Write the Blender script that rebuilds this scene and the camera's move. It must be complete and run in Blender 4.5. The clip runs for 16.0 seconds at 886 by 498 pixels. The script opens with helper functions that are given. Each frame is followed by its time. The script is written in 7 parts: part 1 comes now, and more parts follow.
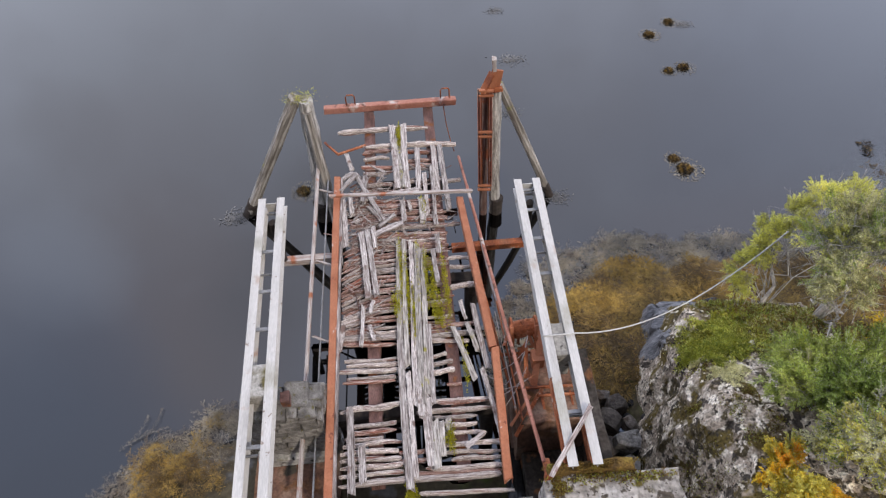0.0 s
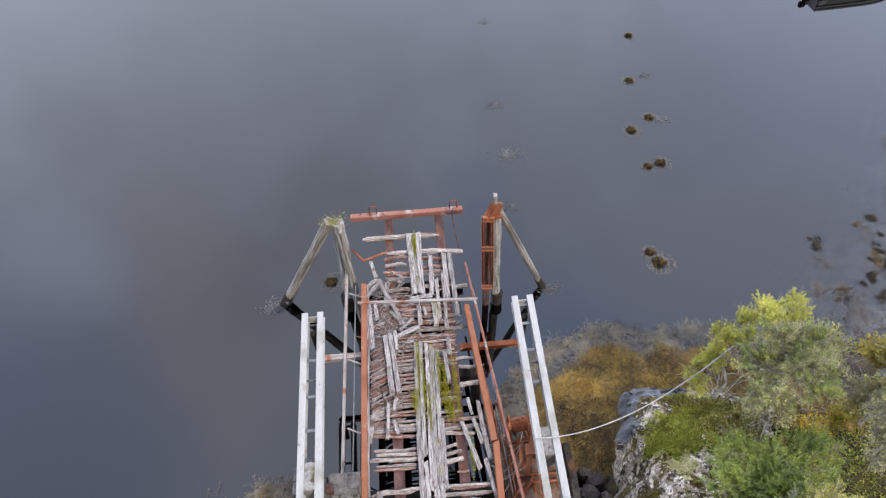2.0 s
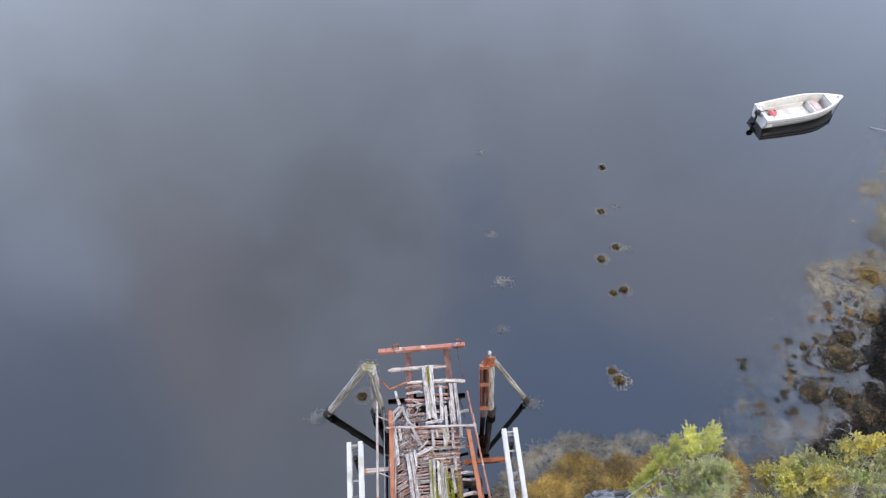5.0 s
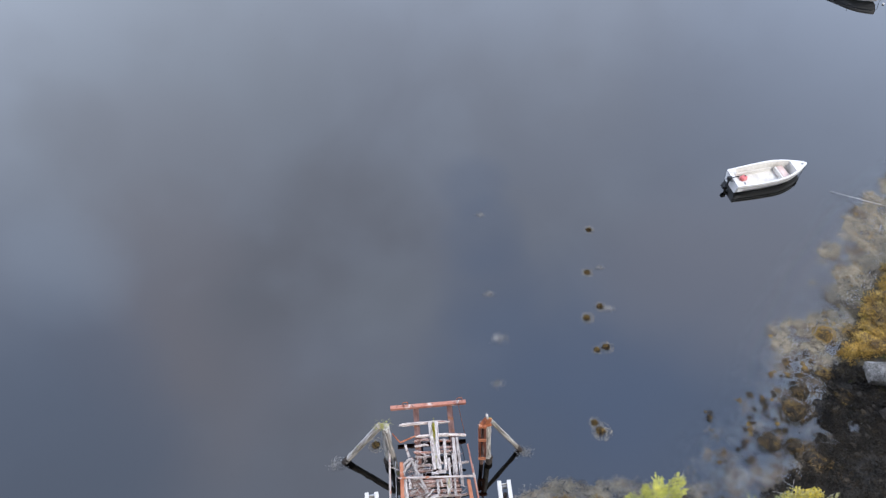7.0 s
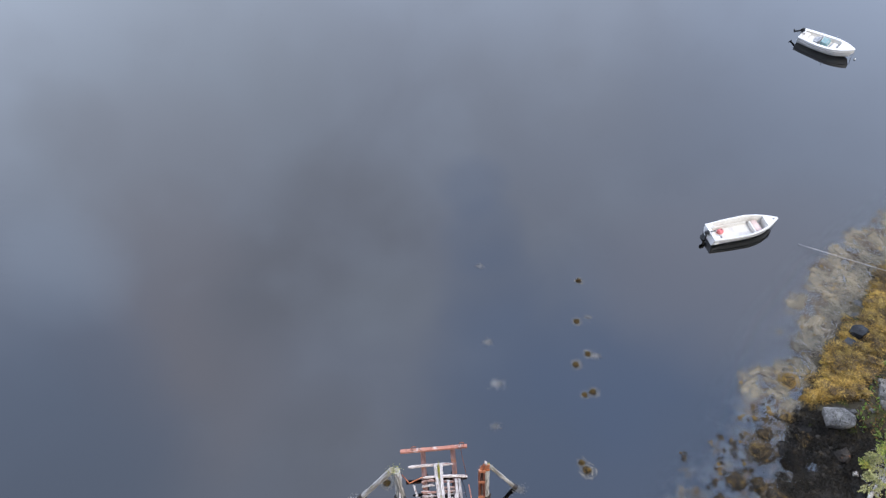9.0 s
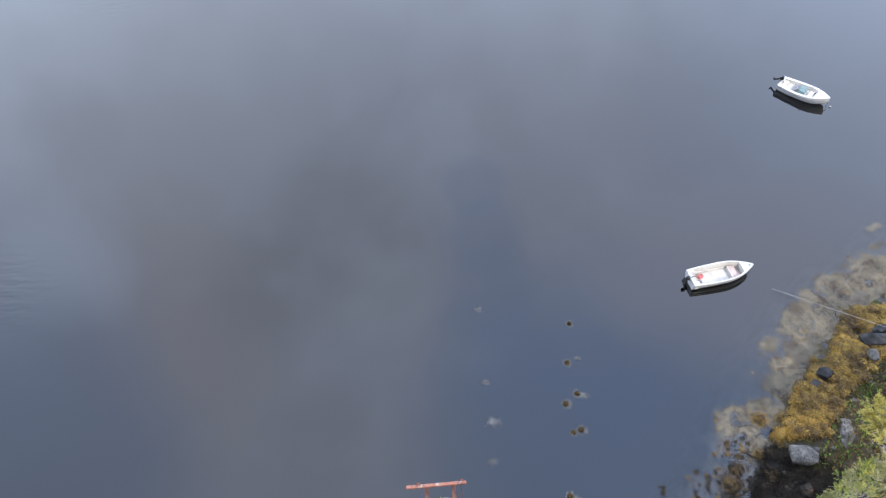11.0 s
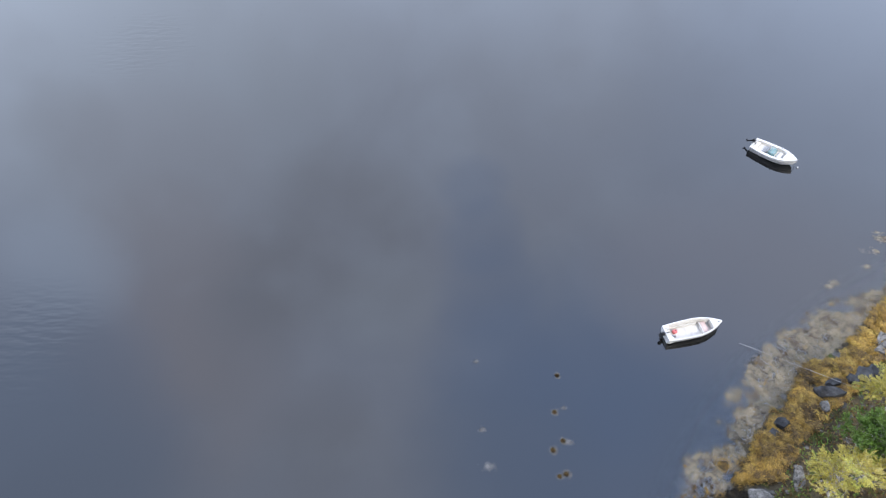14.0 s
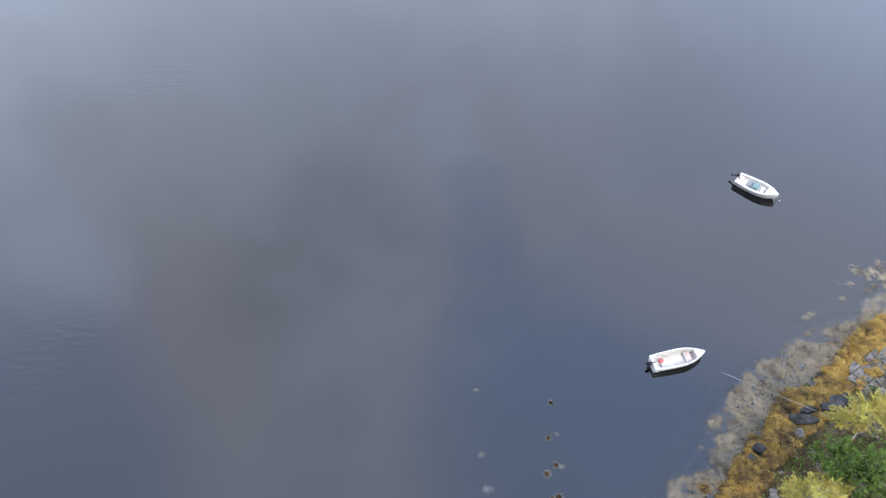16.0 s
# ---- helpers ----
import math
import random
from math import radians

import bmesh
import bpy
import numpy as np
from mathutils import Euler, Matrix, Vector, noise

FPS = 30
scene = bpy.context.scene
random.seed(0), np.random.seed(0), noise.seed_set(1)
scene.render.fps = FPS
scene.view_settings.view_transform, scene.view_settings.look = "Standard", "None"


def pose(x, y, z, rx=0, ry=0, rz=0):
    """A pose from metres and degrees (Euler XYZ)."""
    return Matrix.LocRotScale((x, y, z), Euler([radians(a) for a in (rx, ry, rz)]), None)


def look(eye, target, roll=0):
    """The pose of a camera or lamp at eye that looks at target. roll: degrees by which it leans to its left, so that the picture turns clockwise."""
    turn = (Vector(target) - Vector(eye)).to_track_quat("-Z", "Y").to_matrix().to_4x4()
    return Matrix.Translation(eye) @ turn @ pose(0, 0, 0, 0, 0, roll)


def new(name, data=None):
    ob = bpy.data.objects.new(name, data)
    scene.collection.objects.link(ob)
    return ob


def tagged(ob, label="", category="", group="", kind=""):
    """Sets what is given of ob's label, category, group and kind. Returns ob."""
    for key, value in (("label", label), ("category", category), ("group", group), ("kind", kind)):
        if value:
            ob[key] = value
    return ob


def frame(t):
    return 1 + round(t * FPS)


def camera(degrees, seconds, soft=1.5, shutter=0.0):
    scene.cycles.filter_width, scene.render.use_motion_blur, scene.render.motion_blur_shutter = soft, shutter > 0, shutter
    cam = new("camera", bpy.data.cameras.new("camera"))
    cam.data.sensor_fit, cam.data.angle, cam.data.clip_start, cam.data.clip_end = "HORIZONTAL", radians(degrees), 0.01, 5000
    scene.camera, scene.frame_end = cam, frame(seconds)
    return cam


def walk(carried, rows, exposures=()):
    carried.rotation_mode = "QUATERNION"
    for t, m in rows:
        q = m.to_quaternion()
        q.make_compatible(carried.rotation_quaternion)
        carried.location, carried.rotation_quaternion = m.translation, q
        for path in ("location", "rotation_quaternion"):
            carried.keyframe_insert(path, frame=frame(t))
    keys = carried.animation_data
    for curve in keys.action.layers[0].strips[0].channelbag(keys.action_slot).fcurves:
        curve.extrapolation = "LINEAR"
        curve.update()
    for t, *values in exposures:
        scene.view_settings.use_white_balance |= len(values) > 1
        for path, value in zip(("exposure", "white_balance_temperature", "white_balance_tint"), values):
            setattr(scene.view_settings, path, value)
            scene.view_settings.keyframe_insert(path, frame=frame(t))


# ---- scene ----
from mathutils.bvhtree import BVHTree
cam = camera(65.00, 16.0, soft=1.3)
PATH = [
    (0, (2.380, 0.320, 13.714), (2.330, 1.565, 12.150), -2.46),
    (0.5, (2.369, 0.312, 14.267), (2.319, 1.557, 12.703), -2.46),
    (1, (2.339, 0.323, 15.206), (2.289, 1.569, 13.642), -2.46),
    (1.5, (2.293, 0.365, 16.428), (2.244, 1.610, 14.864), -2.46),
    (2, (2.230, 0.436, 17.774), (2.180, 1.681, 16.210), -2.46),
    (2.5, (2.165, 0.540, 19.076), (2.115, 1.786, 17.512), -2.46),
    (3, (2.146, 0.598, 20.400), (2.096, 1.843, 18.836), -2.46),
    (3.5, (2.153, 0.580, 21.741), (2.103, 1.825, 20.176), -2.46),
    (4, (2.166, 0.541, 23.042), (2.116, 1.786, 21.477), -2.46),
    (6.5, (2.169, 0.440, 29.400), (2.119, 1.685, 27.836), -2.46),
    (7, (2.148, 0.419, 30.673), (2.098, 1.664, 29.108), -2.46),
    (7.5, (2.131, 0.393, 31.939), (2.081, 1.638, 30.375), -2.46),
    (8, (2.117, 0.372, 33.203), (2.067, 1.617, 31.639), -2.46),
    (8.5, (2.099, 0.356, 34.473), (2.049, 1.601, 32.908), -2.46),
    (9, (2.086, 0.340, 35.733), (2.036, 1.585, 34.169), -2.46),
    (11.5, (2.145, 0.414, 41.859), (2.095, 1.659, 40.295), -2.46),
    (12, (2.173, 0.419, 43.075), (2.123, 1.664, 41.510), -2.46),
    (12.5, (2.182, 0.421, 44.309), (2.132, 1.666, 42.745), -2.46),
    (13, (2.179, 0.410, 45.558), (2.129, 1.655, 43.993), -2.46),
    (13.5, (2.181, 0.409, 46.815), (2.131, 1.655, 45.250), -2.46),
    (14, (2.200, 0.382, 48.074), (2.150, 1.627, 46.510), -2.46),
    (14.5, (2.207, 0.362, 49.254), (2.158, 1.607, 47.690), -2.46),
    (15, (2.210, 0.353, 50.464), (2.160, 1.599, 48.900), -2.46),
    (15.5, (2.203, 0.327, 51.725), (2.153, 1.572, 50.161), -2.46),
    (16, (2.204, 0.284, 52.961), (2.154, 1.529, 51.397), -2.46),
]
EXPOSURES = [(0, -0.48, 6680, 14), (1.5, -0.42, 6470, 13), (3.5, -0.18, 6280, 11), (7, -0.05, 6200, 10), (9, 0.0, 6150, 10), (16, 0.0, 6150, 10)]
walk(cam, [(t, look(eye, target, roll)) for t, eye, target, roll in PATH], EXPOSURES)

# ---- world, sun and exposure ----
SUN_ELEVATION, SUN_TURN = 46.0, 145.0     # degrees above the horizon, and from north (+y) towards east


def link(tree, a, b):
    tree.links.new(a, b)


def build_world():
    world = bpy.data.worlds.new("overcast_sky")
    scene.world = world
    world.use_nodes = True
    nt = world.node_tree
    nt.nodes.clear()
    n = nt.nodes.new
    out, bg = n("ShaderNodeOutputWorld"), n("ShaderNodeBackground")
    sky = n("ShaderNodeTexSky")
    sky.sky_type, sky.sun_disc = "NISHITA", False
    sky.sun_elevation, sky.sun_rotation = radians(SUN_ELEVATION), radians(SUN_TURN)
    coord = n("ShaderNodeTexCoord").outputs["Generated"]

    def noise_at(scale, detail, distortion, output="Fac"):
        t = n("ShaderNodeTexNoise")
        t.inputs["Scale"].default_value, t.inputs["Detail"].default_value, t.inputs["Distortion"].default_value = scale, detail, distortion
        link(nt, coord, t.inputs["Vector"])
        return t.outputs[output]

    def span(source, a, b, low=0.0, high=1.0, smooth=True):
        r = n("ShaderNodeMapRange")
        r.interpolation_type = "SMOOTHSTEP" if smooth else "LINEAR"
        for key, v in (("From Min", a), ("From Max", b), ("To Min", low), ("To Max", high)):
            r.inputs[key].default_value = v
        link(nt, source, r.inputs["Value"])
        return r.outputs["Result"]

    def blend(fac, a, b):
        m = n("ShaderNodeMix")
        m.data_type = "RGBA"
        link(nt, fac, m.inputs["Factor"])
        for key, v in (("A", a), ("B", b)):
            if isinstance(v, tuple):
                m.inputs[key].default_value = (*v, 1)
            else:
                link(nt, v, m.inputs[key])
        return m.outputs["Result"]

    # ragged edges: the direction is pushed about by noise before the cloud masses are laid out
    push = n("ShaderNodeVectorMath")
    push.operation = "MULTIPLY_ADD"
    push.inputs[1].default_value = (0.12, 0.12, 0.12)
    link(nt, noise_at(3.2, 5, 0.4, "Color"), push.inputs[0])
    link(nt, coord, push.inputs[2])
    shift = n("ShaderNodeVectorMath")
    shift.operation = "SUBTRACT"
    shift.inputs[1].default_value = (0.06, 0.06, 0.06)
    link(nt, push.outputs[0], shift.inputs[0])
    ragged = n("ShaderNodeVectorMath")
    ragged.operation = "NORMALIZE"
    link(nt, shift.outputs[0], ragged.inputs[0])
    xyz = n("ShaderNodeSeparateXYZ")
    link(nt, ragged.outputs[0], xyz.inputs[0])

    def mass(direction, inner, outer):
        """A soft cloud mass or gap round a direction; inner and outer are angles in degrees."""
        d = n("ShaderNodeVectorMath")
        d.operation = "DOT_PRODUCT"
        d.inputs[1].default_value = Vector(direction).normalized()
        link(nt, ragged.outputs[0], d.inputs[0])
        return span(d.outputs["Value"], math.cos(radians(outer)), math.cos(radians(inner)))

    low = span(xyz.outputs["Z"], 0.80, 0.38)
    cloud = blend(low, CLOUD_HIGH, CLOUD_LOW)
    cloud = blend(span(noise_at(2.6, 3, 0.5), 0.38, 0.66, 0.0, 0.30), cloud, CLOUD_DARK)
    for direction, inner, outer, amount, colour in (
            ((-0.408, 0.726, 0.553), 2.4, 19.3, 0.4, CLOUD_GREY),
            ((-0.321, 0.512, 0.797), 1.0, 8.2, 0.45, CLOUD_DUSK),
            ((-0.164, 0.635, 0.755), 1.5, 9.0, 0.5, CLOUD_DUSK),
            ((-0.100, 0.676, 0.730), 0.6, 4.5, 0.25, CLOUD_DUSK),
            ((-0.249, 0.574, 0.780), 0.8, 6.7, 0.35, CLOUD_DUSK),
            ((-0.419, 0.472, 0.775), 0.9, 7.4, 0.45, CLOUD_WARM),
            ((-0.358, 0.420, 0.834), 1.1, 8.9, 0.45, CLOUD_WARM),
            ((-0.387, 0.640, 0.663), 1.2, 9.7, 0.25, CLOUD_WARM),
            ((-0.395, 0.570, 0.720), 0.9, 7.0, 0.40, CLOUD_WARM),
            ((-0.102, 0.569, 0.816), 0.8, 5.5, 0.22, CLOUD_GREY),
            ((-0.485, 0.648, 0.587), 0.6, 4.5, 0.3, CLOUD_DARK),
            ((-0.192, 0.393, 0.899), 0.7, 6.0, 0.3, CLOUD_DUSK),
            ((-0.502, 0.527, 0.686), 0.7, 5.6, 0.45, CLOUD_LIGHT),
            ((-0.010, 0.754, 0.657), 0.4, 3.3, 0.15, CLOUD_LIGHT),
            ((-0.233, 0.471, 0.851), 0.7, 5.2, 0.2, CLOUD_VEIL),
            ((0.282, 0.558, 0.780), 1.1, 8.9, 0.3, CLOUD_VEIL)):
        cloud = blend(span(mass(direction, inner, outer), 0, 1, 0, amount, False), cloud, colour)
    cloud = blend(span(noise_at(6.0, 4, 0.2), 0.44, 0.72, 0.0, 0.18), cloud, CLOUD_LIGHT)
    cloud = blend(span(noise_at(9.0, 4, 0.1), 0.48, 0.74, 0.0, 0.14), cloud, CLOUD_DARK)
    dim = n("ShaderNodeVectorMath")
    dim.operation = "SCALE"
    dim.inputs["Scale"].default_value = SKY_STRENGTH
    link(nt, sky.outputs["Color"], dim.inputs[0])
    clear = blend(span(xyz.outputs["Z"], -2, -1, 0.75, 0.75), dim.outputs[0], CLOUD_BLUE)
    for direction, inner, outer, amount in (
            ((0.215, 0.396, 0.893), 2.3, 18.6, 0.6),
            ((0.204, 0.465, 0.862), 1.0, 8.2, 0.3),
            ((0.279, 0.402, 0.872), 1.0, 8.2, 0.2),
            ((0.109, 0.376, 0.920), 1.2, 9.7, 0.25),
            ((-0.555, 0.411, 0.723), 1.8, 14.1, 0.15),
            ((0.021, 0.700, 0.714), 0.4, 3.4, 0.22),
            ((0.030, 0.642, 0.767), 0.6, 4.2, 0.28),
            ((0.040, 0.577, 0.816), 0.8, 5.4, 0.26),
            ((0.050, 0.503, 0.864), 0.9, 7.0, 0.24),
            ((0.442, 0.696, 0.566), 2.1, 17.1, 0.18)):
        cloud = blend(span(mass(direction, inner, outer), 0, 1, 0, amount, False), cloud, clear)
    # thicker banks at the edges of the gap, and the thin veil across it
    for direction, inner, outer, amount, colour in (
            ((0.062, 0.357, 0.932), 1.4, 9.5, 0.3, CLOUD_DEEP),
            ((-0.524, 0.313, 0.792), 2.1, 14.2, 0.65, CLOUD_DEEP),
            ((0.356, 0.543, 0.760), 1.5, 10.3, 0.45, CLOUD_VEIL),
            ((0.261, 0.581, 0.771), 0.9, 6.3, 0.3, CLOUD_VEIL),
            ((0.436, 0.534, 0.724), 1.4, 9.5, 0.25, CLOUD_VEIL),
            ((0.364, 0.332, 0.870), 1.4, 9.5, 0.25, CLOUD_DEEP)):
        cloud = blend(span(mass(direction, inner, outer), 0, 1, 0, amount, False), cloud, colour)
    # the sky behind is a little duller than the one over the open water
    north = span(xyz.outputs["Y"], -0.6, 0.5, 0.17, 1.0)
    final = n("ShaderNodeVectorMath")
    final.operation = "SCALE"
    link(nt, cloud, final.inputs[0])
    link(nt, north, final.inputs["Scale"])
    link(nt, final.outputs[0], bg.inputs["Color"])
    bg.inputs["Strength"].default_value = 1.0
    link(nt, bg.outputs[0], out.inputs["Surface"])


CLOUD_HIGH, CLOUD_LOW, CLOUD_DARK = (2.06, 2.23, 2.74), (2.88, 3.18, 3.82), (1.98, 2.05, 2.36)
CLOUD_DUSK, CLOUD_WARM, CLOUD_GREY = (1.70, 1.73, 1.98), (2.20, 2.13, 2.42), (2.60, 2.84, 3.22)
CLOUD_DEEP, CLOUD_VEIL = (1.30, 1.62, 2.28), (2.30, 2.38, 2.86)
CLOUD_LIGHT, CLOUD_BLUE = (2.98, 3.36, 4.10), (1.55, 2.12, 3.40)
SKY_STRENGTH = 0.12
build_world()
sun = new("sun", bpy.data.lights.new("sun", "SUN"))
sun.data.energy, sun.data.angle, sun.data.color = 3.3, radians(4), (1.0, 0.92, 0.80)
e, a = radians(SUN_ELEVATION), radians(SUN_TURN)
sun.matrix_world = look((0, 0, 0), (-math.cos(e) * math.sin(a), -math.cos(e) * math.cos(a), -math.sin(e)))


# ---- materials ----
def surface(name, stops, scale=3.0, stretch=(1, 1, 1), fine=40.0, fine_amount=0.35, rough=0.8, metal=0.0, bump=0.4, bump_size=0.01,
            patches=(), spread=0.0, island=0.0, world_space=False, leaf=0.0):
    """A procedural surface: a colour ramp over coarse noise, darkened and lightened by fine noise, patches of other colours, relief.
    patches: rows of (colour, noise scale, threshold, softness, up): up > 0 keeps a patch to faces that look upwards."""
    m = bpy.data.materials.new(name)
    m.use_nodes = True
    nt = m.node_tree
    bsdf = nt.nodes["Principled BSDF"]
    n = nt.nodes.new
    if world_space:
        where = n("ShaderNodeNewGeometry").outputs["Position"]
    else:
        where = n("ShaderNodeTexCoord").outputs["Object"]
        info = n("ShaderNodeObjectInfo")
        shift = n("ShaderNodeVectorMath")
        shift.operation = "MULTIPLY_ADD"
        shift.inputs[0].default_value = (37.0, 53.0, 71.0)
        link(nt, info.outputs["Random"], shift.inputs[1])
        link(nt, where, shift.inputs[2])
        where = shift.outputs[0]
    scaled = n("ShaderNodeVectorMath")
    scaled.operation = "MULTIPLY"
    scaled.inputs[1].default_value = stretch
    link(nt, where, scaled.inputs[0])

    def noise_tex(s, detail=5, vec=scaled.outputs[0]):
        t = n("ShaderNodeTexNoise")
        t.inputs["Scale"].default_value, t.inputs["Detail"].default_value = s, detail
        link(nt, vec, t.inputs["Vector"])
        return t.outputs["Fac"]

    ramp = n("ShaderNodeValToRGB")
    el = ramp.color_ramp.elements
    while len(el) < len(stops):
        el.new(0.5)
    for k, c in enumerate(stops):
        el[k].position, el[k].color = 0.3 + 0.4 * k / max(1, len(stops) - 1), (*c, 1)
    link(nt, noise_tex(scale), ramp.inputs["Fac"])
    colour = ramp.outputs["Color"]
    f = noise_tex(fine, 6)
    grain = n("ShaderNodeMapRange")
    grain.inputs["From Min"].default_value, grain.inputs["From Max"].default_value = 0.3, 0.7
    grain.inputs["To Min"].default_value, grain.inputs["To Max"].default_value = 1 - fine_amount, 1 + fine_amount
    link(nt, f, grain.inputs["Value"])
    value = grain.outputs["Result"]

    def times(v, source, low, high):
        r = n("ShaderNodeMapRange")
        r.inputs["To Min"].default_value, r.inputs["To Max"].default_value = low, high
        link(nt, source, r.inputs["Value"])
        mul = n("ShaderNodeMath")
        mul.operation = "MULTIPLY"
        link(nt, v, mul.inputs[0])
        link(nt, r.outputs["Result"], mul.inputs[1])
        return mul.outputs[0]

    if spread:
        value = times(value, n("ShaderNodeObjectInfo").outputs["Random"], 1 - spread, 1 + spread)
    if island:
        value = times(value, n("ShaderNodeNewGeometry").outputs["Random Per Island"], 1 - island, 1 + island)
    sc = n("ShaderNodeVectorMath")
    sc.operation = "SCALE"
    link(nt, colour, sc.inputs[0])
    link(nt, value, sc.inputs["Scale"])
    colour = sc.outputs[0]
    for col, s, threshold, soft, up in patches:
        fac = n("ShaderNodeMapRange")
        fac.inputs["From Min"].default_value, fac.inputs["From Max"].default_value = threshold, threshold + soft
        link(nt, noise_tex(s, 6, where), fac.inputs["Value"])
        amount = fac.outputs["Result"]
        if up:
            xyz = n("ShaderNodeSeparateXYZ")
            link(nt, n("ShaderNodeNewGeometry").outputs["Normal"], xyz.inputs[0])
            r = n("ShaderNodeMapRange")
            r.inputs["From Min"].default_value, r.inputs["From Max"].default_value = up - 0.25, up + 0.15
            link(nt, xyz.outputs["Z"], r.inputs["Value"])
            mul = n("ShaderNodeMath")
            mul.operation = "MULTIPLY"
            link(nt, amount, mul.inputs[0])
            link(nt, r.outputs["Result"], mul.inputs[1])
            amount = mul.outputs[0]
        tint = n("ShaderNodeVectorMath")
        tint.operation = "SCALE"
        tint.inputs[0].default_value = col
        link(nt, grain.outputs["Result"], tint.inputs["Scale"])
        mix = n("ShaderNodeMix")
        mix.data_type = "RGBA"
        link(nt, amount, mix.inputs["Factor"])
        link(nt, colour, mix.inputs["A"])
        link(nt, tint.outputs[0], mix.inputs["B"])
        colour = mix.outputs["Result"]
    link(nt, colour, bsdf.inputs["Base Color"])
    bsdf.inputs["Roughness"].default_value, bsdf.inputs["Metallic"].default_value = rough, metal
    bsdf.inputs["Specular IOR Level"].default_value = 0.3
    if bump:
        b = n("ShaderNodeBump")
        b.inputs["Strength"].default_value, b.inputs["Distance"].default_value = bump, bump_size
        link(nt, f, b.inputs["Height"])
        link(nt, b.outputs["Normal"], bsdf.inputs["Normal"])
    if leaf:
        through_light, both = n("ShaderNodeBsdfTranslucent"), n("ShaderNodeMixShader")
        link(nt, colour, through_light.inputs["Color"])
        both.inputs["Fac"].default_value = leaf
        link(nt, bsdf.outputs[0], both.inputs[1])
        link(nt, through_light.outputs[0], both.inputs[2])
        link(nt, both.outputs[0], nt.nodes["Material Output"].inputs["Surface"])
    return m


LOG = (1.3, 2.2, 2.2)
ALONG = (0.7, 10, 10)      # grain that runs along a piece's own x axis
GREY_WOOD = surface("grey_wood", [(0.07, 0.045, 0.038), (0.26, 0.22, 0.205), (0.50, 0.465, 0.45)], 2.6, ALONG, 9, 0.5, 0.9, bump=0.8, spread=0.3,
                    patches=[((0.16, 0.06, 0.04), 3.0, 0.60, 0.10, 0)])
WHITE_WOOD = surface("bleached_wood", [(0.085, 0.06, 0.052), (0.33, 0.295, 0.28), (0.58, 0.55, 0.53)], 4.5, ALONG, 16, 0.65, 0.9, bump=1.0, spread=0.25,
                     patches=[((0.15, 0.10, 0.085), 4.0, 0.60, 0.10, 0)])
MOSS_WOOD = surface("mossy_wood", [(0.10, 0.08, 0.07), (0.32, 0.295, 0.27), (0.52, 0.495, 0.47)], 4.5, ALONG, 11, 0.6, 0.9, bump=0.8, spread=0.2,
                    patches=[((0.22, 0.20, 0.03), 3.2, 0.63, 0.07, 0.4)])
MOSS = surface("bright_moss", [(0.21, 0.19, 0.014), (0.34, 0.32, 0.02), (0.44, 0.42, 0.04)], 5.0, (1, 1, 1), 30, 0.3, 0.9, bump=0.0, island=0.35, world_space=True, leaf=0.35)
RED_WOOD = surface("rotten_wood", [(0.06, 0.035, 0.03), (0.17, 0.10, 0.085), (0.34, 0.28, 0.26)], 2.4, ALONG, 9, 0.45, 0.95, bump=0.9, spread=0.35,
                   patches=[((0.20, 0.06, 0.03), 3.0, 0.56, 0.10, 0), ((0.48, 0.45, 0.44), 4.0, 0.57, 0.06, 0.5)])
LOG_GREY = surface("grey_log", [(0.075, 0.048, 0.04), (0.38, 0.325, 0.298), (0.70, 0.65, 0.62)], 4.0, LOG, 14, 0.75, 0.92, bump=0.8, bump_size=0.012, spread=0.3,
                   patches=[((0.17, 0.065, 0.045), 1.6, 0.58, 0.10, 0)])
LOG_RED = surface("rotten_log", [(0.05, 0.024, 0.019), (0.24, 0.135, 0.108), (0.58, 0.47, 0.43)], 4.0, LOG, 14, 0.75, 0.95, bump=0.8, bump_size=0.012, spread=0.35,
                  patches=[((0.24, 0.07, 0.04), 1.6, 0.56, 0.10, 0), ((0.52, 0.49, 0.48), 3.0, 0.60, 0.06, 0)])
STRINGER = surface("old_red_paint", [(0.06, 0.032, 0.028), (0.13, 0.07, 0.06), (0.19, 0.115, 0.10)], 2.0, (1, 3, 3), 18, 0.35, 0.85,
                   patches=[((0.16, 0.06, 0.022), 4.0, 0.58, 0.08, 0)])
ORANGE = surface("orange_primer", [(0.28, 0.095, 0.045), (0.38, 0.15, 0.08), (0.33, 0.115, 0.058)], 1.6, (1, 1, 1), 30, 0.18, 0.7, bump=0.25, spread=0.12,
                 patches=[((0.50, 0.40, 0.36), 5.0, 0.66, 0.05, 0), ((0.16, 0.05, 0.03), 7.0, 0.66, 0.06, 0)])
FADED_ORANGE = surface("faded_orange", [(0.27, 0.10, 0.07), (0.39, 0.18, 0.135), (0.33, 0.135, 0.095)], 1.6, (1, 1, 1), 26, 0.2, 0.75, bump=0.3, spread=0.12,
                       patches=[((0.46, 0.41, 0.38), 2.2, 0.60, 0.06, 0), ((0.14, 0.07, 0.05), 7.0, 0.60, 0.06, 0)])
RUST = surface("rust", [(0.12, 0.04, 0.025), (0.30, 0.09, 0.035), (0.40, 0.17, 0.09)], 3.0, (1, 1, 1), 30, 0.35, 0.9, bump=0.5,
               patches=[((0.45, 0.38, 0.34), 6.0, 0.66, 0.06, 0)])
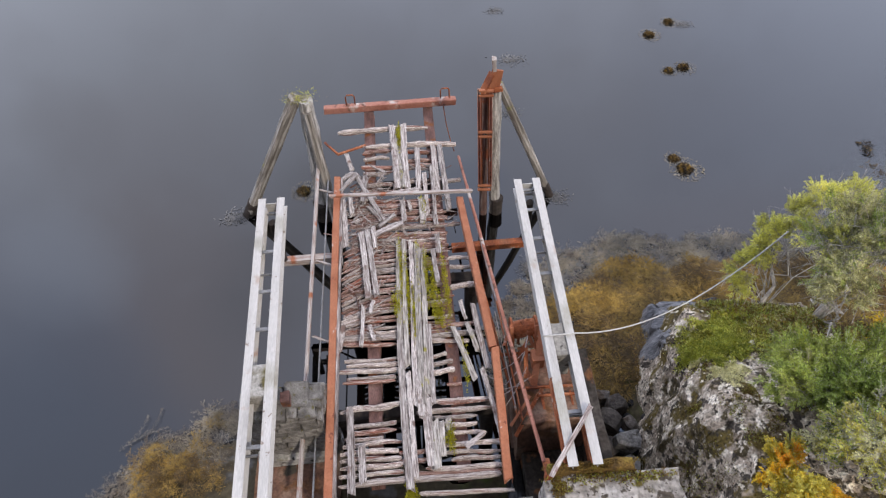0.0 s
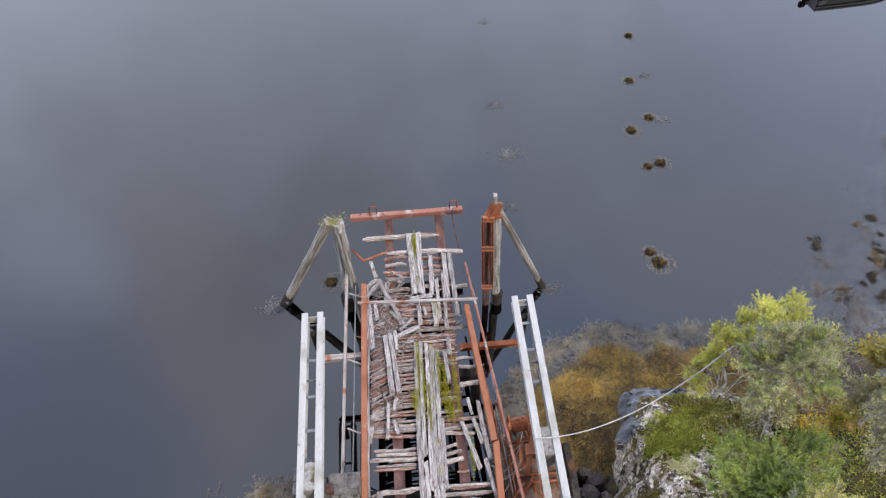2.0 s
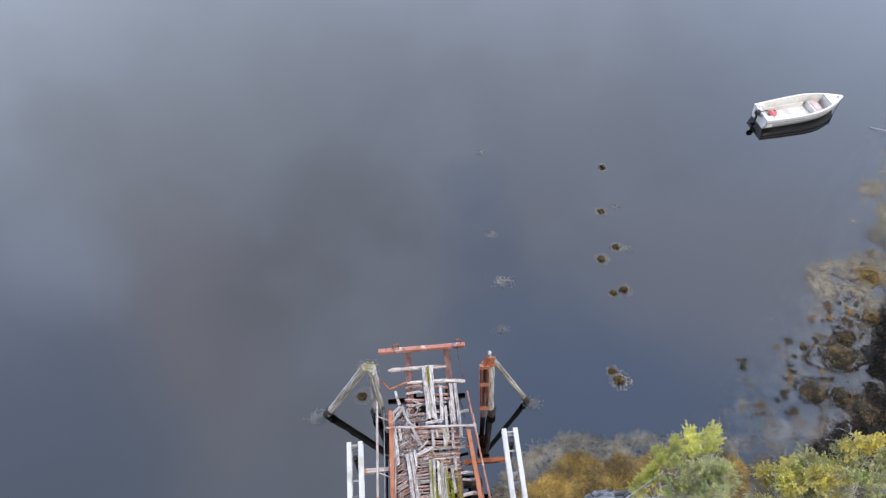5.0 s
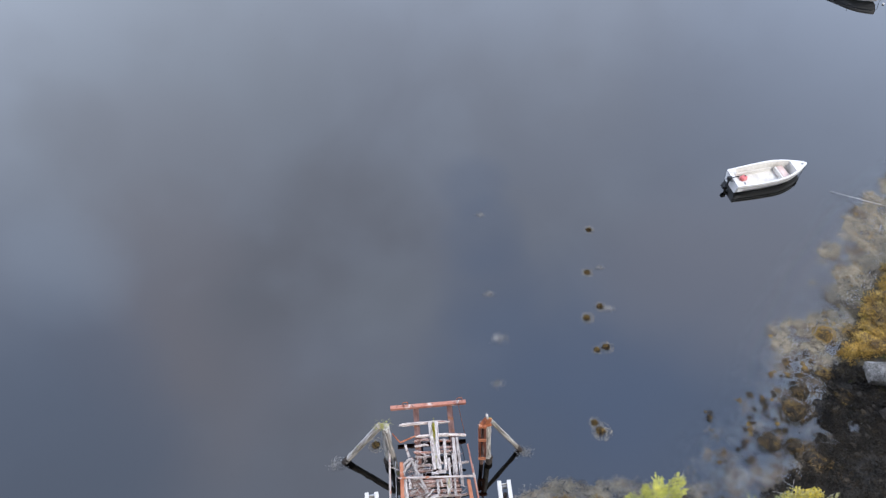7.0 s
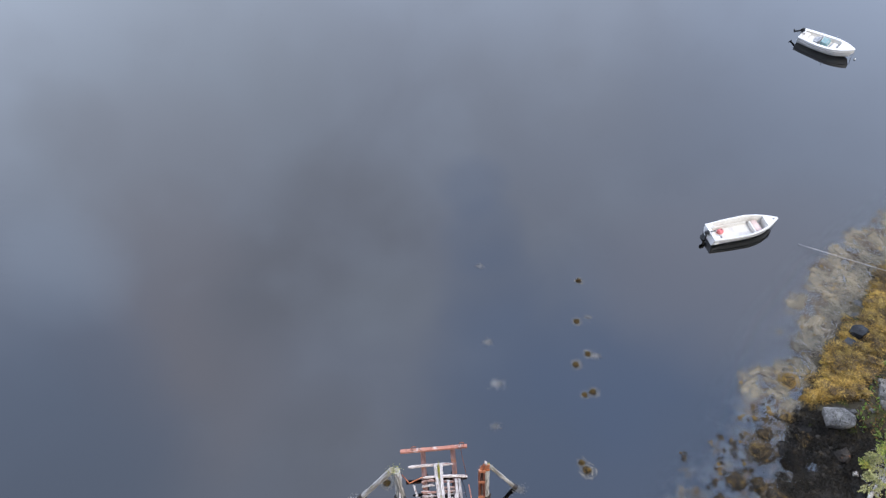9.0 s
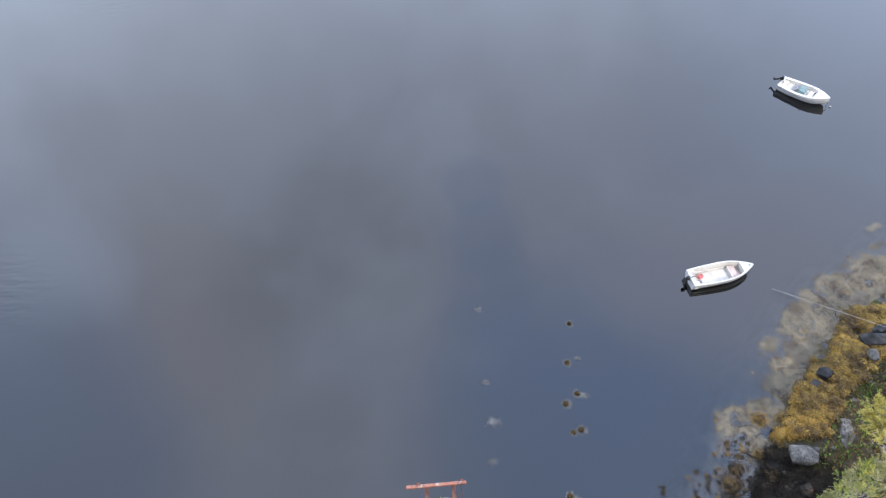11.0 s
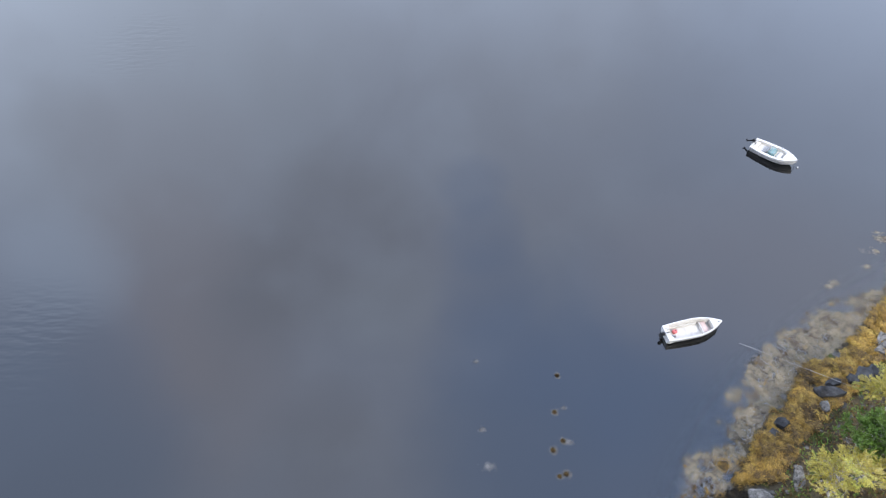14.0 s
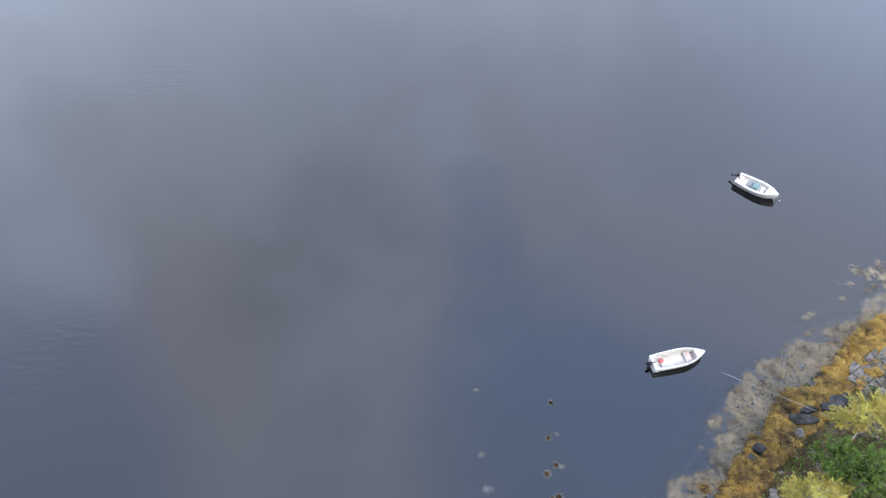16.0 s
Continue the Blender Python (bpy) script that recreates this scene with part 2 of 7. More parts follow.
WHITE_STEEL = surface("white_painted_steel", [(0.35, 0.34, 0.325), (0.48, 0.47, 0.455), (0.42, 0.41, 0.395)], 1.5, (0.4, 2, 2), 24, 0.12, 0.75, bump=0.15,
                      patches=[((0.34, 0.20, 0.13), 2.2, 0.63, 0.10, 0), ((0.34, 0.33, 0.29), 1.1, 0.55, 0.12, 0), ((0.22, 0.18, 0.15), 9.0, 0.66, 0.05, 0)])
GREY_STEEL = surface("galvanised_steel", [(0.17, 0.175, 0.18), (0.30, 0.305, 0.315)], 3.0, (1, 1, 1), 30, 0.2, 0.5, metal=0.3, bump=0.2)
PILE_GREY = surface("bleached_pile_wood", [(0.14, 0.125, 0.11), (0.37, 0.355, 0.335), (0.55, 0.535, 0.51)], 2.2, (0.6, 7, 7), 12, 0.6, 0.9, bump=0.8)
PALE_ROD = surface("worn_rod", [(0.22, 0.13, 0.10), (0.40, 0.36, 0.34), (0.50, 0.47, 0.46)], 3.0, ALONG, 20, 0.25, 0.8, bump=0.3,
                   patches=[((0.34, 0.13, 0.07), 3.0, 0.58, 0.08, 0)])
PILE = surface("pile_wood", [(0.10, 0.085, 0.07), (0.27, 0.25, 0.225), (0.44, 0.42, 0.40)], 2.2, (0.3, 5, 5), 9, 0.5, 0.9, bump=0.8,
               patches=[((0.20, 0.20, 0.02), 2.0, 0.66, 0.08, 0.0)])
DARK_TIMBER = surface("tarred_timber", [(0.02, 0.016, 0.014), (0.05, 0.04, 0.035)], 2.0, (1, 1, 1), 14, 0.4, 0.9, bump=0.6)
CONCRETE = surface("weathered_concrete", [(0.17, 0.16, 0.145), (0.28, 0.27, 0.245), (0.38, 0.37, 0.35)], 1.6, (1, 1, 1), 22, 0.3, 0.92, bump=0.5, world_space=True,
                   patches=[((0.10, 0.085, 0.03), 1.8, 0.56, 0.09, 0.2), ((0.05, 0.045, 0.04), 5.0, 0.62, 0.06, 0)])
STAINED = surface("rust_stained_concrete", [(0.06, 0.03, 0.022), (0.15, 0.082, 0.056), (0.25, 0.175, 0.13)], 1.8, (1, 1, 0.4), 18, 0.35, 0.92, bump=0.5, world_space=True,
                  patches=[((0.13, 0.06, 0.026), 2.4, 0.57, 0.10, 0), ((0.05, 0.045, 0.035), 3.0, 0.6, 0.08, 0)])
MASONRY = surface("rubble_stone", [(0.08, 0.074, 0.068), (0.16, 0.15, 0.138), (0.25, 0.24, 0.222)], 2.2, (1, 1, 1), 25, 0.35, 0.92, bump=0.7, spread=0.25,
                  patches=[((0.09, 0.08, 0.03), 3.0, 0.60, 0.08, 0.2)])
BLUE_ROCK = surface("wet_slate_rock", [(0.016, 0.0165, 0.0175), (0.036, 0.037, 0.04), (0.075, 0.076, 0.08)], 1.6, (1, 1, 2), 16, 0.4, 0.85, bump=0.8, bump_size=0.03, spread=0.2)
GAP_STONE = surface("grey_brown_stone", [(0.04, 0.033, 0.027), (0.075, 0.064, 0.055), (0.13, 0.115, 0.10)], 2.0, (1, 1, 2), 16, 0.45, 0.85, bump=0.8, bump_size=0.03, spread=0.3,
                    patches=[((0.05, 0.036, 0.025), 3.0, 0.55, 0.06, 0)])
SLATE = surface("blue_slate", [(0.085, 0.088, 0.096), (0.15, 0.154, 0.165), (0.25, 0.252, 0.26)], 2.2, (1.0, 3.0, 1.0), 12, 0.45, 0.6, bump=0.9, bump_size=0.03, world_space=True,
                patches=[((0.03, 0.03, 0.033), 2.6, 0.57, 0.03, 0), ((0.30, 0.295, 0.29), 5.0, 0.62, 0.08, 0)])
LICHEN_ROCK = surface("lichen_rock", [(0.17, 0.132, 0.095), (0.36, 0.30, 0.235), (0.56, 0.50, 0.415)], 2.6, (1, 1, 1), 24, 0.6, 0.95, bump=0.7, bump_size=0.018, world_space=True,
                      patches=[((0.70, 0.635, 0.53), 5.0, 0.51, 0.06, 0), ((0.06, 0.050, 0.040), 4.2, 0.56, 0.04, 0),
                               ((0.105, 0.078, 0.022), 1.5, 0.53, 0.04, 0.0), ((0.065, 0.050, 0.024), 2.7, 0.56, 0.03, 0), ((0.24, 0.205, 0.16), 11.0, 0.58, 0.06, 0), ((0.05, 0.043, 0.035), 9.0, 0.60, 0.03, 0), ((0.62, 0.57, 0.46), 7.5, 0.625, 0.03, 0)])
PALE_ROCK = surface("pale_shore_rock", [(0.075, 0.071, 0.066), (0.13, 0.124, 0.116), (0.20, 0.193, 0.182)], 2.2, (1, 1, 1), 16, 0.5, 0.85, bump=0.9, bump_size=0.03, spread=0.2,
                    patches=[((0.045, 0.042, 0.038), 3.2, 0.60, 0.03, 0), ((0.26, 0.25, 0.235), 5.0, 0.64, 0.06, 0), ((0.07, 0.062, 0.045), 9.0, 0.62, 0.04, 0)])
WRACK = surface("golden_wrack", [(0.175, 0.10, 0.019), (0.285, 0.172, 0.031), (0.39, 0.25, 0.053)], 1.3, (1, 1, 1), 9, 0.3, 0.6, bump=0.0, island=0.45, world_space=True)
GOLD_WRACK = surface("bright_golden_wrack", [(0.28, 0.185, 0.035), (0.38, 0.26, 0.052), (0.48, 0.34, 0.085)], 1.3, (1, 1, 1), 9, 0.3, 0.55, bump=0.0, island=0.35, world_space=True)
OLIVE_WRACK = surface("olive_wrack", [(0.14, 0.088, 0.02), (0.24, 0.153, 0.034), (0.345, 0.228, 0.054)], 1.3, (1, 1, 1), 9, 0.3, 0.55, bump=0.0, island=0.4, world_space=True)
BROWN_WRACK = surface("brown_wrack", [(0.05, 0.031, 0.014), (0.12, 0.076, 0.026), (0.19, 0.125, 0.045)], 1.3, (1, 1, 1), 9, 0.3, 0.6, bump=0.0, island=0.45, world_space=True)
PALE_WEED = surface("pale_sunken_weed", [(0.165, 0.146, 0.112), (0.24, 0.21, 0.16), (0.31, 0.27, 0.19)], 0.9, (1, 1, 1), 5, 0.25, 0.9, bump=0.0, island=0.12, world_space=True)
LIME = surface("lime_pine_needles", [(0.48, 0.49, 0.10), (0.67, 0.66, 0.16), (0.80, 0.76, 0.21)], 1.2, (1, 1, 1), 6, 0.2, 0.6, bump=0.0, island=0.3, world_space=True, leaf=0.35)
PINE = surface("grey_green_needles", [(0.26, 0.26, 0.115), (0.415, 0.405, 0.185), (0.57, 0.54, 0.265)], 1.0, (1, 1, 1), 6, 0.2, 0.6, bump=0.0, island=0.5, world_space=True, leaf=0.25)
JUNIPER = surface("juniper_needles", [(0.155, 0.21, 0.045), (0.27, 0.35, 0.075), (0.43, 0.49, 0.12)], 1.2, (1, 1, 1), 6, 0.2, 0.6, bump=0.0, island=0.55, world_space=True, leaf=0.2)
FAR_GREEN = surface("dark_green_needles", [(0.075, 0.14, 0.026), (0.14, 0.23, 0.042), (0.23, 0.32, 0.07)], 0.8, (1, 1, 1), 5, 0.3, 0.6, bump=0.0, island=0.35, world_space=True, leaf=0.3)
BIRCH = surface("birch_leaves", [(0.38, 0.40, 0.11), (0.58, 0.57, 0.16), (0.76, 0.68, 0.16)], 1.1, (1, 1, 1), 5, 0.2, 0.55, bump=0.0, island=0.35, world_space=True, leaf=0.5)
PALE_GOLD = surface("pale_yellow_leaves", [(0.42, 0.38, 0.09), (0.56, 0.49, 0.13), (0.66, 0.57, 0.20)], 0.8, (1, 1, 1), 4, 0.2, 0.6, bump=0.0, island=0.22, world_space=True, leaf=0.5)
SAGE = surface("pale_sage_leaves", [(0.40, 0.40, 0.22), (0.56, 0.55, 0.31), (0.70, 0.66, 0.37)], 0.9, (1, 1, 1), 4, 0.2, 0.6, bump=0.0, island=0.25, world_space=True, leaf=0.5)
GOLD_LEAF = surface("golden_leaves", [(0.54, 0.42, 0.05), (0.68, 0.56, 0.09), (0.64, 0.58, 0.14)], 1.2, (1, 1, 1), 5, 0.2, 0.55, bump=0.0, island=0.3, world_space=True, leaf=0.5)
ORANGE_LEAF = surface("orange_leaves", [(0.70, 0.32, 0.04), (0.80, 0.54, 0.05), (0.80, 0.64, 0.06)], 1.2, (1, 1, 1), 5, 0.2, 0.55, bump=0.0, island=0.3, world_space=True, leaf=0.5)
HEATHER = surface("heath_moss", [(0.26, 0.19, 0.05), (0.33, 0.36, 0.06), (0.52, 0.55, 0.09)], 1.4, (1, 1, 1), 6, 0.25, 0.8, bump=0.0, island=0.4, world_space=True, leaf=0.35)
SLAB = surface("lichen_whitened_slab", [(0.15, 0.135, 0.12), (0.27, 0.252, 0.23), (0.41, 0.39, 0.365)], 3.4, (1, 1, 1), 13, 0.45, 0.95, bump=1.0, bump_size=0.03, world_space=True,
               patches=[((0.07, 0.058, 0.045), 6.0, 0.58, 0.05, 0), ((0.10, 0.085, 0.02), 2.4, 0.60, 0.06, 0.35), ((0.05, 0.042, 0.035), 17.0, 0.60, 0.05, 0)])
DARK_BROWN = surface("dark_brown_concrete", [(0.014, 0.011, 0.009), (0.034, 0.028, 0.023), (0.065, 0.056, 0.05)], 2.0, (1, 1, 0.4), 16, 0.4, 0.9, bump=0.6, world_space=True,
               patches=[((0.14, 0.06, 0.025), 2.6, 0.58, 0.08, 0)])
FAINT_WEED = surface("faint_sunken_weed", [(0.10, 0.101, 0.102), (0.14, 0.14, 0.14), (0.185, 0.183, 0.18)], 0.9, (1, 1, 1), 5, 0.2, 0.9, bump=0.0, island=0.12, world_space=True)
GREY_WEED = surface("grey_brown_weed", [(0.075, 0.062, 0.046), (0.125, 0.105, 0.084), (0.18, 0.155, 0.127)], 0.9, (1, 1, 1), 5, 0.25, 0.9, bump=0.0, island=0.25, world_space=True)
CREAM_MOSS = surface("cream_lichen", [(0.58, 0.54, 0.27), (0.76, 0.72, 0.42), (0.84, 0.80, 0.52)], 5.0, (1, 1, 1), 30, 0.3, 0.9, bump=0.0, island=0.3, world_space=True, leaf=0.2)
BARK = surface("grey_bark", [(0.22, 0.20, 0.185), (0.38, 0.36, 0.335), (0.52, 0.50, 0.475)], 3.0, (1, 1, 1), 20, 0.35, 0.9, bump=0.5, world_space=True)
GELCOAT = surface("dull_white_gelcoat", [(0.53, 0.525, 0.525), (0.62, 0.612, 0.61)], 1.5, (1, 1, 1), 14, 0.06, 0.4, bump=0.05)
BOAT_FLOOR = surface("dirty_boat_floor", [(0.50, 0.475, 0.44), (0.60, 0.58, 0.545), (0.64, 0.62, 0.595)], 1.6, (1, 1, 1), 12, 0.1, 0.7, bump=0.2)
RUB_STRIP = surface("grey_rub_strip", [(0.20, 0.205, 0.215), (0.32, 0.325, 0.335)], 3.0, (1, 1, 1), 20, 0.1, 0.6, bump=0.1)
BLACK = surface("black_plastic", [(0.012, 0.013, 0.015), (0.03, 0.031, 0.034)], 4.0, (1, 1, 1), 30, 0.2, 0.45, bump=0.1)
RED_PLASTIC = surface("red_plastic", [(0.52, 0.13, 0.13), (0.62, 0.21, 0.21)], 4.0, (1, 1, 1), 30, 0.1, 0.45, bump=0.1)
TEAL = surface("teal_cover", [(0.15, 0.26, 0.27), (0.23, 0.36, 0.37)], 4.0, (1, 1, 1), 30, 0.1, 0.7, bump=0.1)
PINK_SEAT = surface("faded_pink_seat", [(0.48, 0.36, 0.33), (0.58, 0.46, 0.43)], 4.0, (1, 1, 1), 30, 0.15, 0.7, bump=0.1)
ROPE = surface("pale_rope", [(0.42, 0.41, 0.39), (0.60, 0.59, 0.57)], 8.0, (1, 1, 1), 60, 0.25, 0.9, bump=0.3)


def water_material():
    m = bpy.data.materials.new("still_sea_water")
    m.use_nodes = True
    nt = m.node_tree
    nt.nodes.clear()
    n = nt.nodes.new
    out, mix, gloss, clear, fres = (n("ShaderNodeOutputMaterial"), n("ShaderNodeMixShader"), n("ShaderNodeBsdfGlossy"),
                                    n("ShaderNodeBsdfTransparent"), n("ShaderNodeFresnel"))
    where = n("ShaderNodeNewGeometry").outputs["Position"]
    ripple = n("ShaderNodeTexNoise")
    stretch = n("ShaderNodeVectorMath")
    stretch.operation = "MULTIPLY"
    stretch.inputs[1].default_value = (0.5, 1.6, 1.0)
    link(nt, where, stretch.inputs[0])
    link(nt, stretch.outputs[0], ripple.inputs["Vector"])
    ripple.inputs["Scale"].default_value, ripple.inputs["Detail"].default_value = 1.1, 1
    # cat's-paws: two small patches of wind ripples on otherwise still water
    paws = None
    for centre, reach in (((-34.5, 70.0, 0.0), 9.0), ((-34.5, 29.0, 0.0), 9.0)):
        far, paw = n("ShaderNodeVectorMath"), n("ShaderNodeMapRange")
        far.operation = "DISTANCE"
        far.inputs[1].default_value = centre
        link(nt, where, far.inputs[0])
        paw.interpolation_type = "SMOOTHSTEP"
        paw.inputs["From Min"].default_value, paw.inputs["From Max"].default_value = reach, 1.0
        paw.inputs["To Min"].default_value, paw.inputs["To Max"].default_value = 0.0, 0.28
        link(nt, far.outputs["Value"], paw.inputs["Value"])
        if paws is None:
            paws = paw.outputs["Result"]
        else:
            both = n("ShaderNodeMath")
            both.operation = "MAXIMUM"
            link(nt, paws, both.inputs[0])
            link(nt, paw.outputs["Result"], both.inputs[1])
            paws = both.outputs[0]
    bump = n("ShaderNodeBump")
    bump.inputs["Distance"].default_value = 0.06
    link(nt, ripple.outputs["Fac"], bump.inputs["Height"])
    link(nt, paws, bump.inputs["Strength"])
    gloss.inputs["Roughness"].default_value = 0.02
    gloss.inputs["Color"].default_value = (0.96, 0.98, 1.0, 1)
    # light that comes back through the water fades with the depth of the bottom
    deep, tint = n("ShaderNodeAttribute"), n("ShaderNodeVectorMath")
    deep.attribute_name = "clearness"
    tint.operation = "SCALE"
    tint.inputs[0].default_value = (0.90, 0.90, 0.84)
    link(nt, deep.outputs["Fac"], tint.inputs["Scale"])
    link(nt, tint.outputs[0], clear.inputs["Color"])
    fres.inputs["IOR"].default_value = WATER_IOR
    link(nt, bump.outputs["Normal"], gloss.inputs["Normal"])
    link(nt, bump.outputs["Normal"], fres.inputs["Normal"])
    link(nt, fres.outputs[0], mix.inputs["Fac"])
    link(nt, clear.outputs[0], mix.inputs[1])
    link(nt, gloss.outputs[0], mix.inputs[2])
    link(nt, mix.outputs[0], out.inputs["Surface"])
    return m


WATER_IOR = 1.72
WATER = water_material()
GROUND = surface("shore_ground", [(0.03, 0.024, 0.015), (0.055, 0.045, 0.027), (0.085, 0.07, 0.042)], 0.8, (1, 1, 1), 7, 0.4, 0.95, bump=0.8, bump_size=0.03, world_space=True,
                 patches=[((0.085, 0.083, 0.08), 1.1, 0.58, 0.06, 0), ((0.05, 0.06, 0.014), 0.9, 0.56, 0.08, 0.6)])
# mud and weed of the flat; tree shade is put into their dark colour
SHADED_MUD = surface("shaded_wet_mud", [(0.009, 0.008, 0.007), (0.018, 0.016, 0.014), (0.034, 0.030, 0.026)], 1.6, (1, 1, 1), 9, 0.45, 0.85, bump=0.8, bump_size=0.03, world_space=True)
DARK_WEED = surface("black_brown_weed", [(0.010, 0.008, 0.006), (0.022, 0.017, 0.011), (0.042, 0.030, 0.016)], 2.0, (1, 1, 1), 12, 0.4, 0.7, bump=0.6, bump_size=0.02, world_space=True)
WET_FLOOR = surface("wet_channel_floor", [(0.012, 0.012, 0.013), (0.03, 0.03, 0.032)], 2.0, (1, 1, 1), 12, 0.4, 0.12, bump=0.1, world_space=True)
BROWN_MOSS = surface("brown_moss", [(0.06, 0.035, 0.012), (0.14, 0.085, 0.02), (0.20, 0.16, 0.03)], 5.0, (1, 1, 1), 30, 0.5, 0.95, bump=1.0, bump_size=0.02, world_space=True)
SEABED = surface("dark_sea_mud", [(0.003, 0.003, 0.0035), (0.006, 0.006, 0.006)], 0.3, (1, 1, 1), 4, 0.3, 0.95, bump=0.2, world_space=True)


# ---- building blocks ----
def mesh_object(name, verts, faces, material, parent=None, label="", smooth=False):
    me = bpy.data.meshes.new(name)
    me.from_pydata([tuple(v) for v in verts], [], [tuple(f) for f in faces])
    if smooth:
        me.polygons.foreach_set("use_smooth", [True] * len(me.polygons))
    me.materials.append(material)
    ob = new(name, me)
    if parent is not None:
        ob.parent = parent
    if label:
        ob["label"] = label
    return ob


def part(name, bm, material, parent=None, label="", smooth=False):
    me = bpy.data.meshes.new(name)
    bm.to_mesh(me)
    bm.free()
    if smooth:
        me.polygons.foreach_set("use_smooth", [True] * len(me.polygons))
    me.materials.append(material)
    ob = new(name, me)
    if parent is not None:
        ob.parent = parent
    if label:
        ob["label"] = label
    return ob


def thing(name, at=(0, 0, 0), label="", category="", group="", kind=""):
    ob = new(name)
    ob.location = at
    ob.empty_display_size = 0.1
    return tagged(ob, label, category, group, kind)


def along(p, q, roll=0.0):
    """A pose at p whose x axis looks to q, with z as far up as it can be."""
    p, q = Vector(p), Vector(q)
    x = (q - p).normalized()
    up = Vector((0, 0, 1)) if abs(x.z) < 0.98 else Vector((0, 1, 0))
    y = up.cross(x).normalized()
    z = x.cross(y)
    m = Matrix((x, y, z)).transposed().to_4x4()
    return Matrix.Translation(p) @ m @ pose(0, 0, 0, roll, 0, 0)


def put(ob, m, parent=None):
    """Sets a world pose, also under a parent that only is shifted."""
    if ob.parent is not None:
        m = Matrix.Translation(-ob.parent.location) @ m
    ob.matrix_basis = m
    return ob


def stick_mesh(name, length, w, h, material, seg=8, rough=0.006, ragged=0.05, sides=4, seed=0, taper=0.0, bend=0.0):
    """A board (sides 4) or a pole (sides 6 or 8) along x, worn: uneven flanks and ragged ends."""
    rnd = random.Random(seed)
    if sides == 4:
        ring = [(-0.5, -0.42), (-0.44, -0.5), (0.44, -0.5), (0.5, -0.42), (0.5, 0.40), (0.42, 0.5), (-0.42, 0.5), (-0.5, 0.40)]
    else:
        ring = [(0.5 * math.cos(2 * math.pi * k / sides), 0.5 * math.sin(2 * math.pi * k / sides)) for k in range(sides)]
    k = len(ring)
    verts, faces = [], []
    b = [rnd.uniform(-1, 1) * bend for _ in range(2)]
    for i in range(seg + 1):
        s = i / seg
        f = 1 - taper * s
        oy, oz = b[0] * math.sin(math.pi * s), b[1] * math.sin(math.pi * s)
        g = 1 + rnd.uniform(-1, 1) * rough / max(w, 0.02) * 1.5
        for y, z in ring:
            x = s * length
            if i in (0, seg):
                x += (1 if i == 0 else -1) * rnd.random() * ragged
            verts.append((x, y * w * f * g + oy + rnd.uniform(-rough, rough), z * h * f + oz + rnd.uniform(-rough, rough) * 0.7))
    for i in range(seg):
        for j in range(k):
            a, c = i * k + j, i * k + (j + 1) % k
            faces.append((a, c, c + k, a + k))
    faces.append(tuple(reversed(range(k))))
    faces.append(tuple(range(seg * k, seg * k + k)))
    faces = [tuple(reversed(f)) for f in faces]
    me = bpy.data.meshes.new(name)
    me.from_pydata(verts, [], faces)
    me.materials.append(material)
    return me


def stick(name, p, q, w, h, material, parent=None, label="", roll=0.0, **more):
    length = (Vector(q) - Vector(p)).length
    ob = new(name, stick_mesh(name, length, w, h, material, **more))
    if parent is not None:
        ob.parent = parent
    if label:
        ob["label"] = label
    return put(ob, along(p, q, roll))


def profile(name, p, q, outline, material, parent=None, label="", roll=0.0):
    """A straight rolled section: an outline of (y, z) drawn along the line from p to q."""
    length = (Vector(q) - Vector(p)).length
    k = len(outline)
    verts = [(x, y, z) for x in (0, length) for y, z in outline]
    faces = [(j, j + k, (j + 1) % k + k, (j + 1) % k) for j in range(k)] + [tuple(range(k)), tuple(reversed(range(k, 2 * k)))]
    ob = mesh_object(name, verts, faces, material, parent, label)
    return put(ob, along(p, q, roll))


def i_section(w, h, t=0.014):
    a, b, c = w / 2, h / 2, t / 2
    return [(-a, -b), (a, -b), (a, -b + t), (c, -b + t), (c, b - t), (a, b - t), (a, b), (-a, b), (-a, b - t), (-c, b - t), (-c, -b + t), (-a, -b + t)]


def channel_section(w, h, t=0.014):
    """A channel lying on its side: web up, flanges down."""
    a, b = w / 2, h / 2
    return [(-a, -b), (-a + t, -b), (-a + t, b - t), (a - t, b - t), (a - t, -b), (a, -b), (a, b), (-a, b)]


def angle_section(w, h, t=0.01):
    return [(0, 0), (w, 0), (w, t), (t, t), (t, h), (0, h)]


def tube(name, points, radius, material, parent=None, label="", sides=7, taper=0.0):
    """A round bar, rope or limb through points."""
    pts = [Vector(p) for p in points]
    verts, faces = [], []
    n = len(pts)
    for i, p in enumerate(pts):
        d = (pts[min(i + 1, n - 1)] - pts[max(i - 1, 0)]).normalized()
        side = d.cross(Vector((0, 0, 1)) if abs(d.z) < 0.9 else Vector((1, 0, 0))).normalized()
        up = side.cross(d)
        r = radius * (1 - taper * i / max(1, n - 1))
        for k in range(sides):
            t = 2 * math.pi * k / sides
            verts.append(p + side * (r * math.cos(t)) + up * (r * math.sin(t)))
    for i in range(n - 1):
        for k in range(sides):
            a, b = i * sides + k, i * sides + (k + 1) % sides
            faces.append((a, a + sides, b + sides, b))
    faces += [tuple(range(sides)), tuple(reversed(range((n - 1) * sides, n * sides)))]
    if parent is not None:
        verts = [v - parent.location for v in verts]
    return mesh_object(name, verts, faces, material, parent, label, smooth=True)


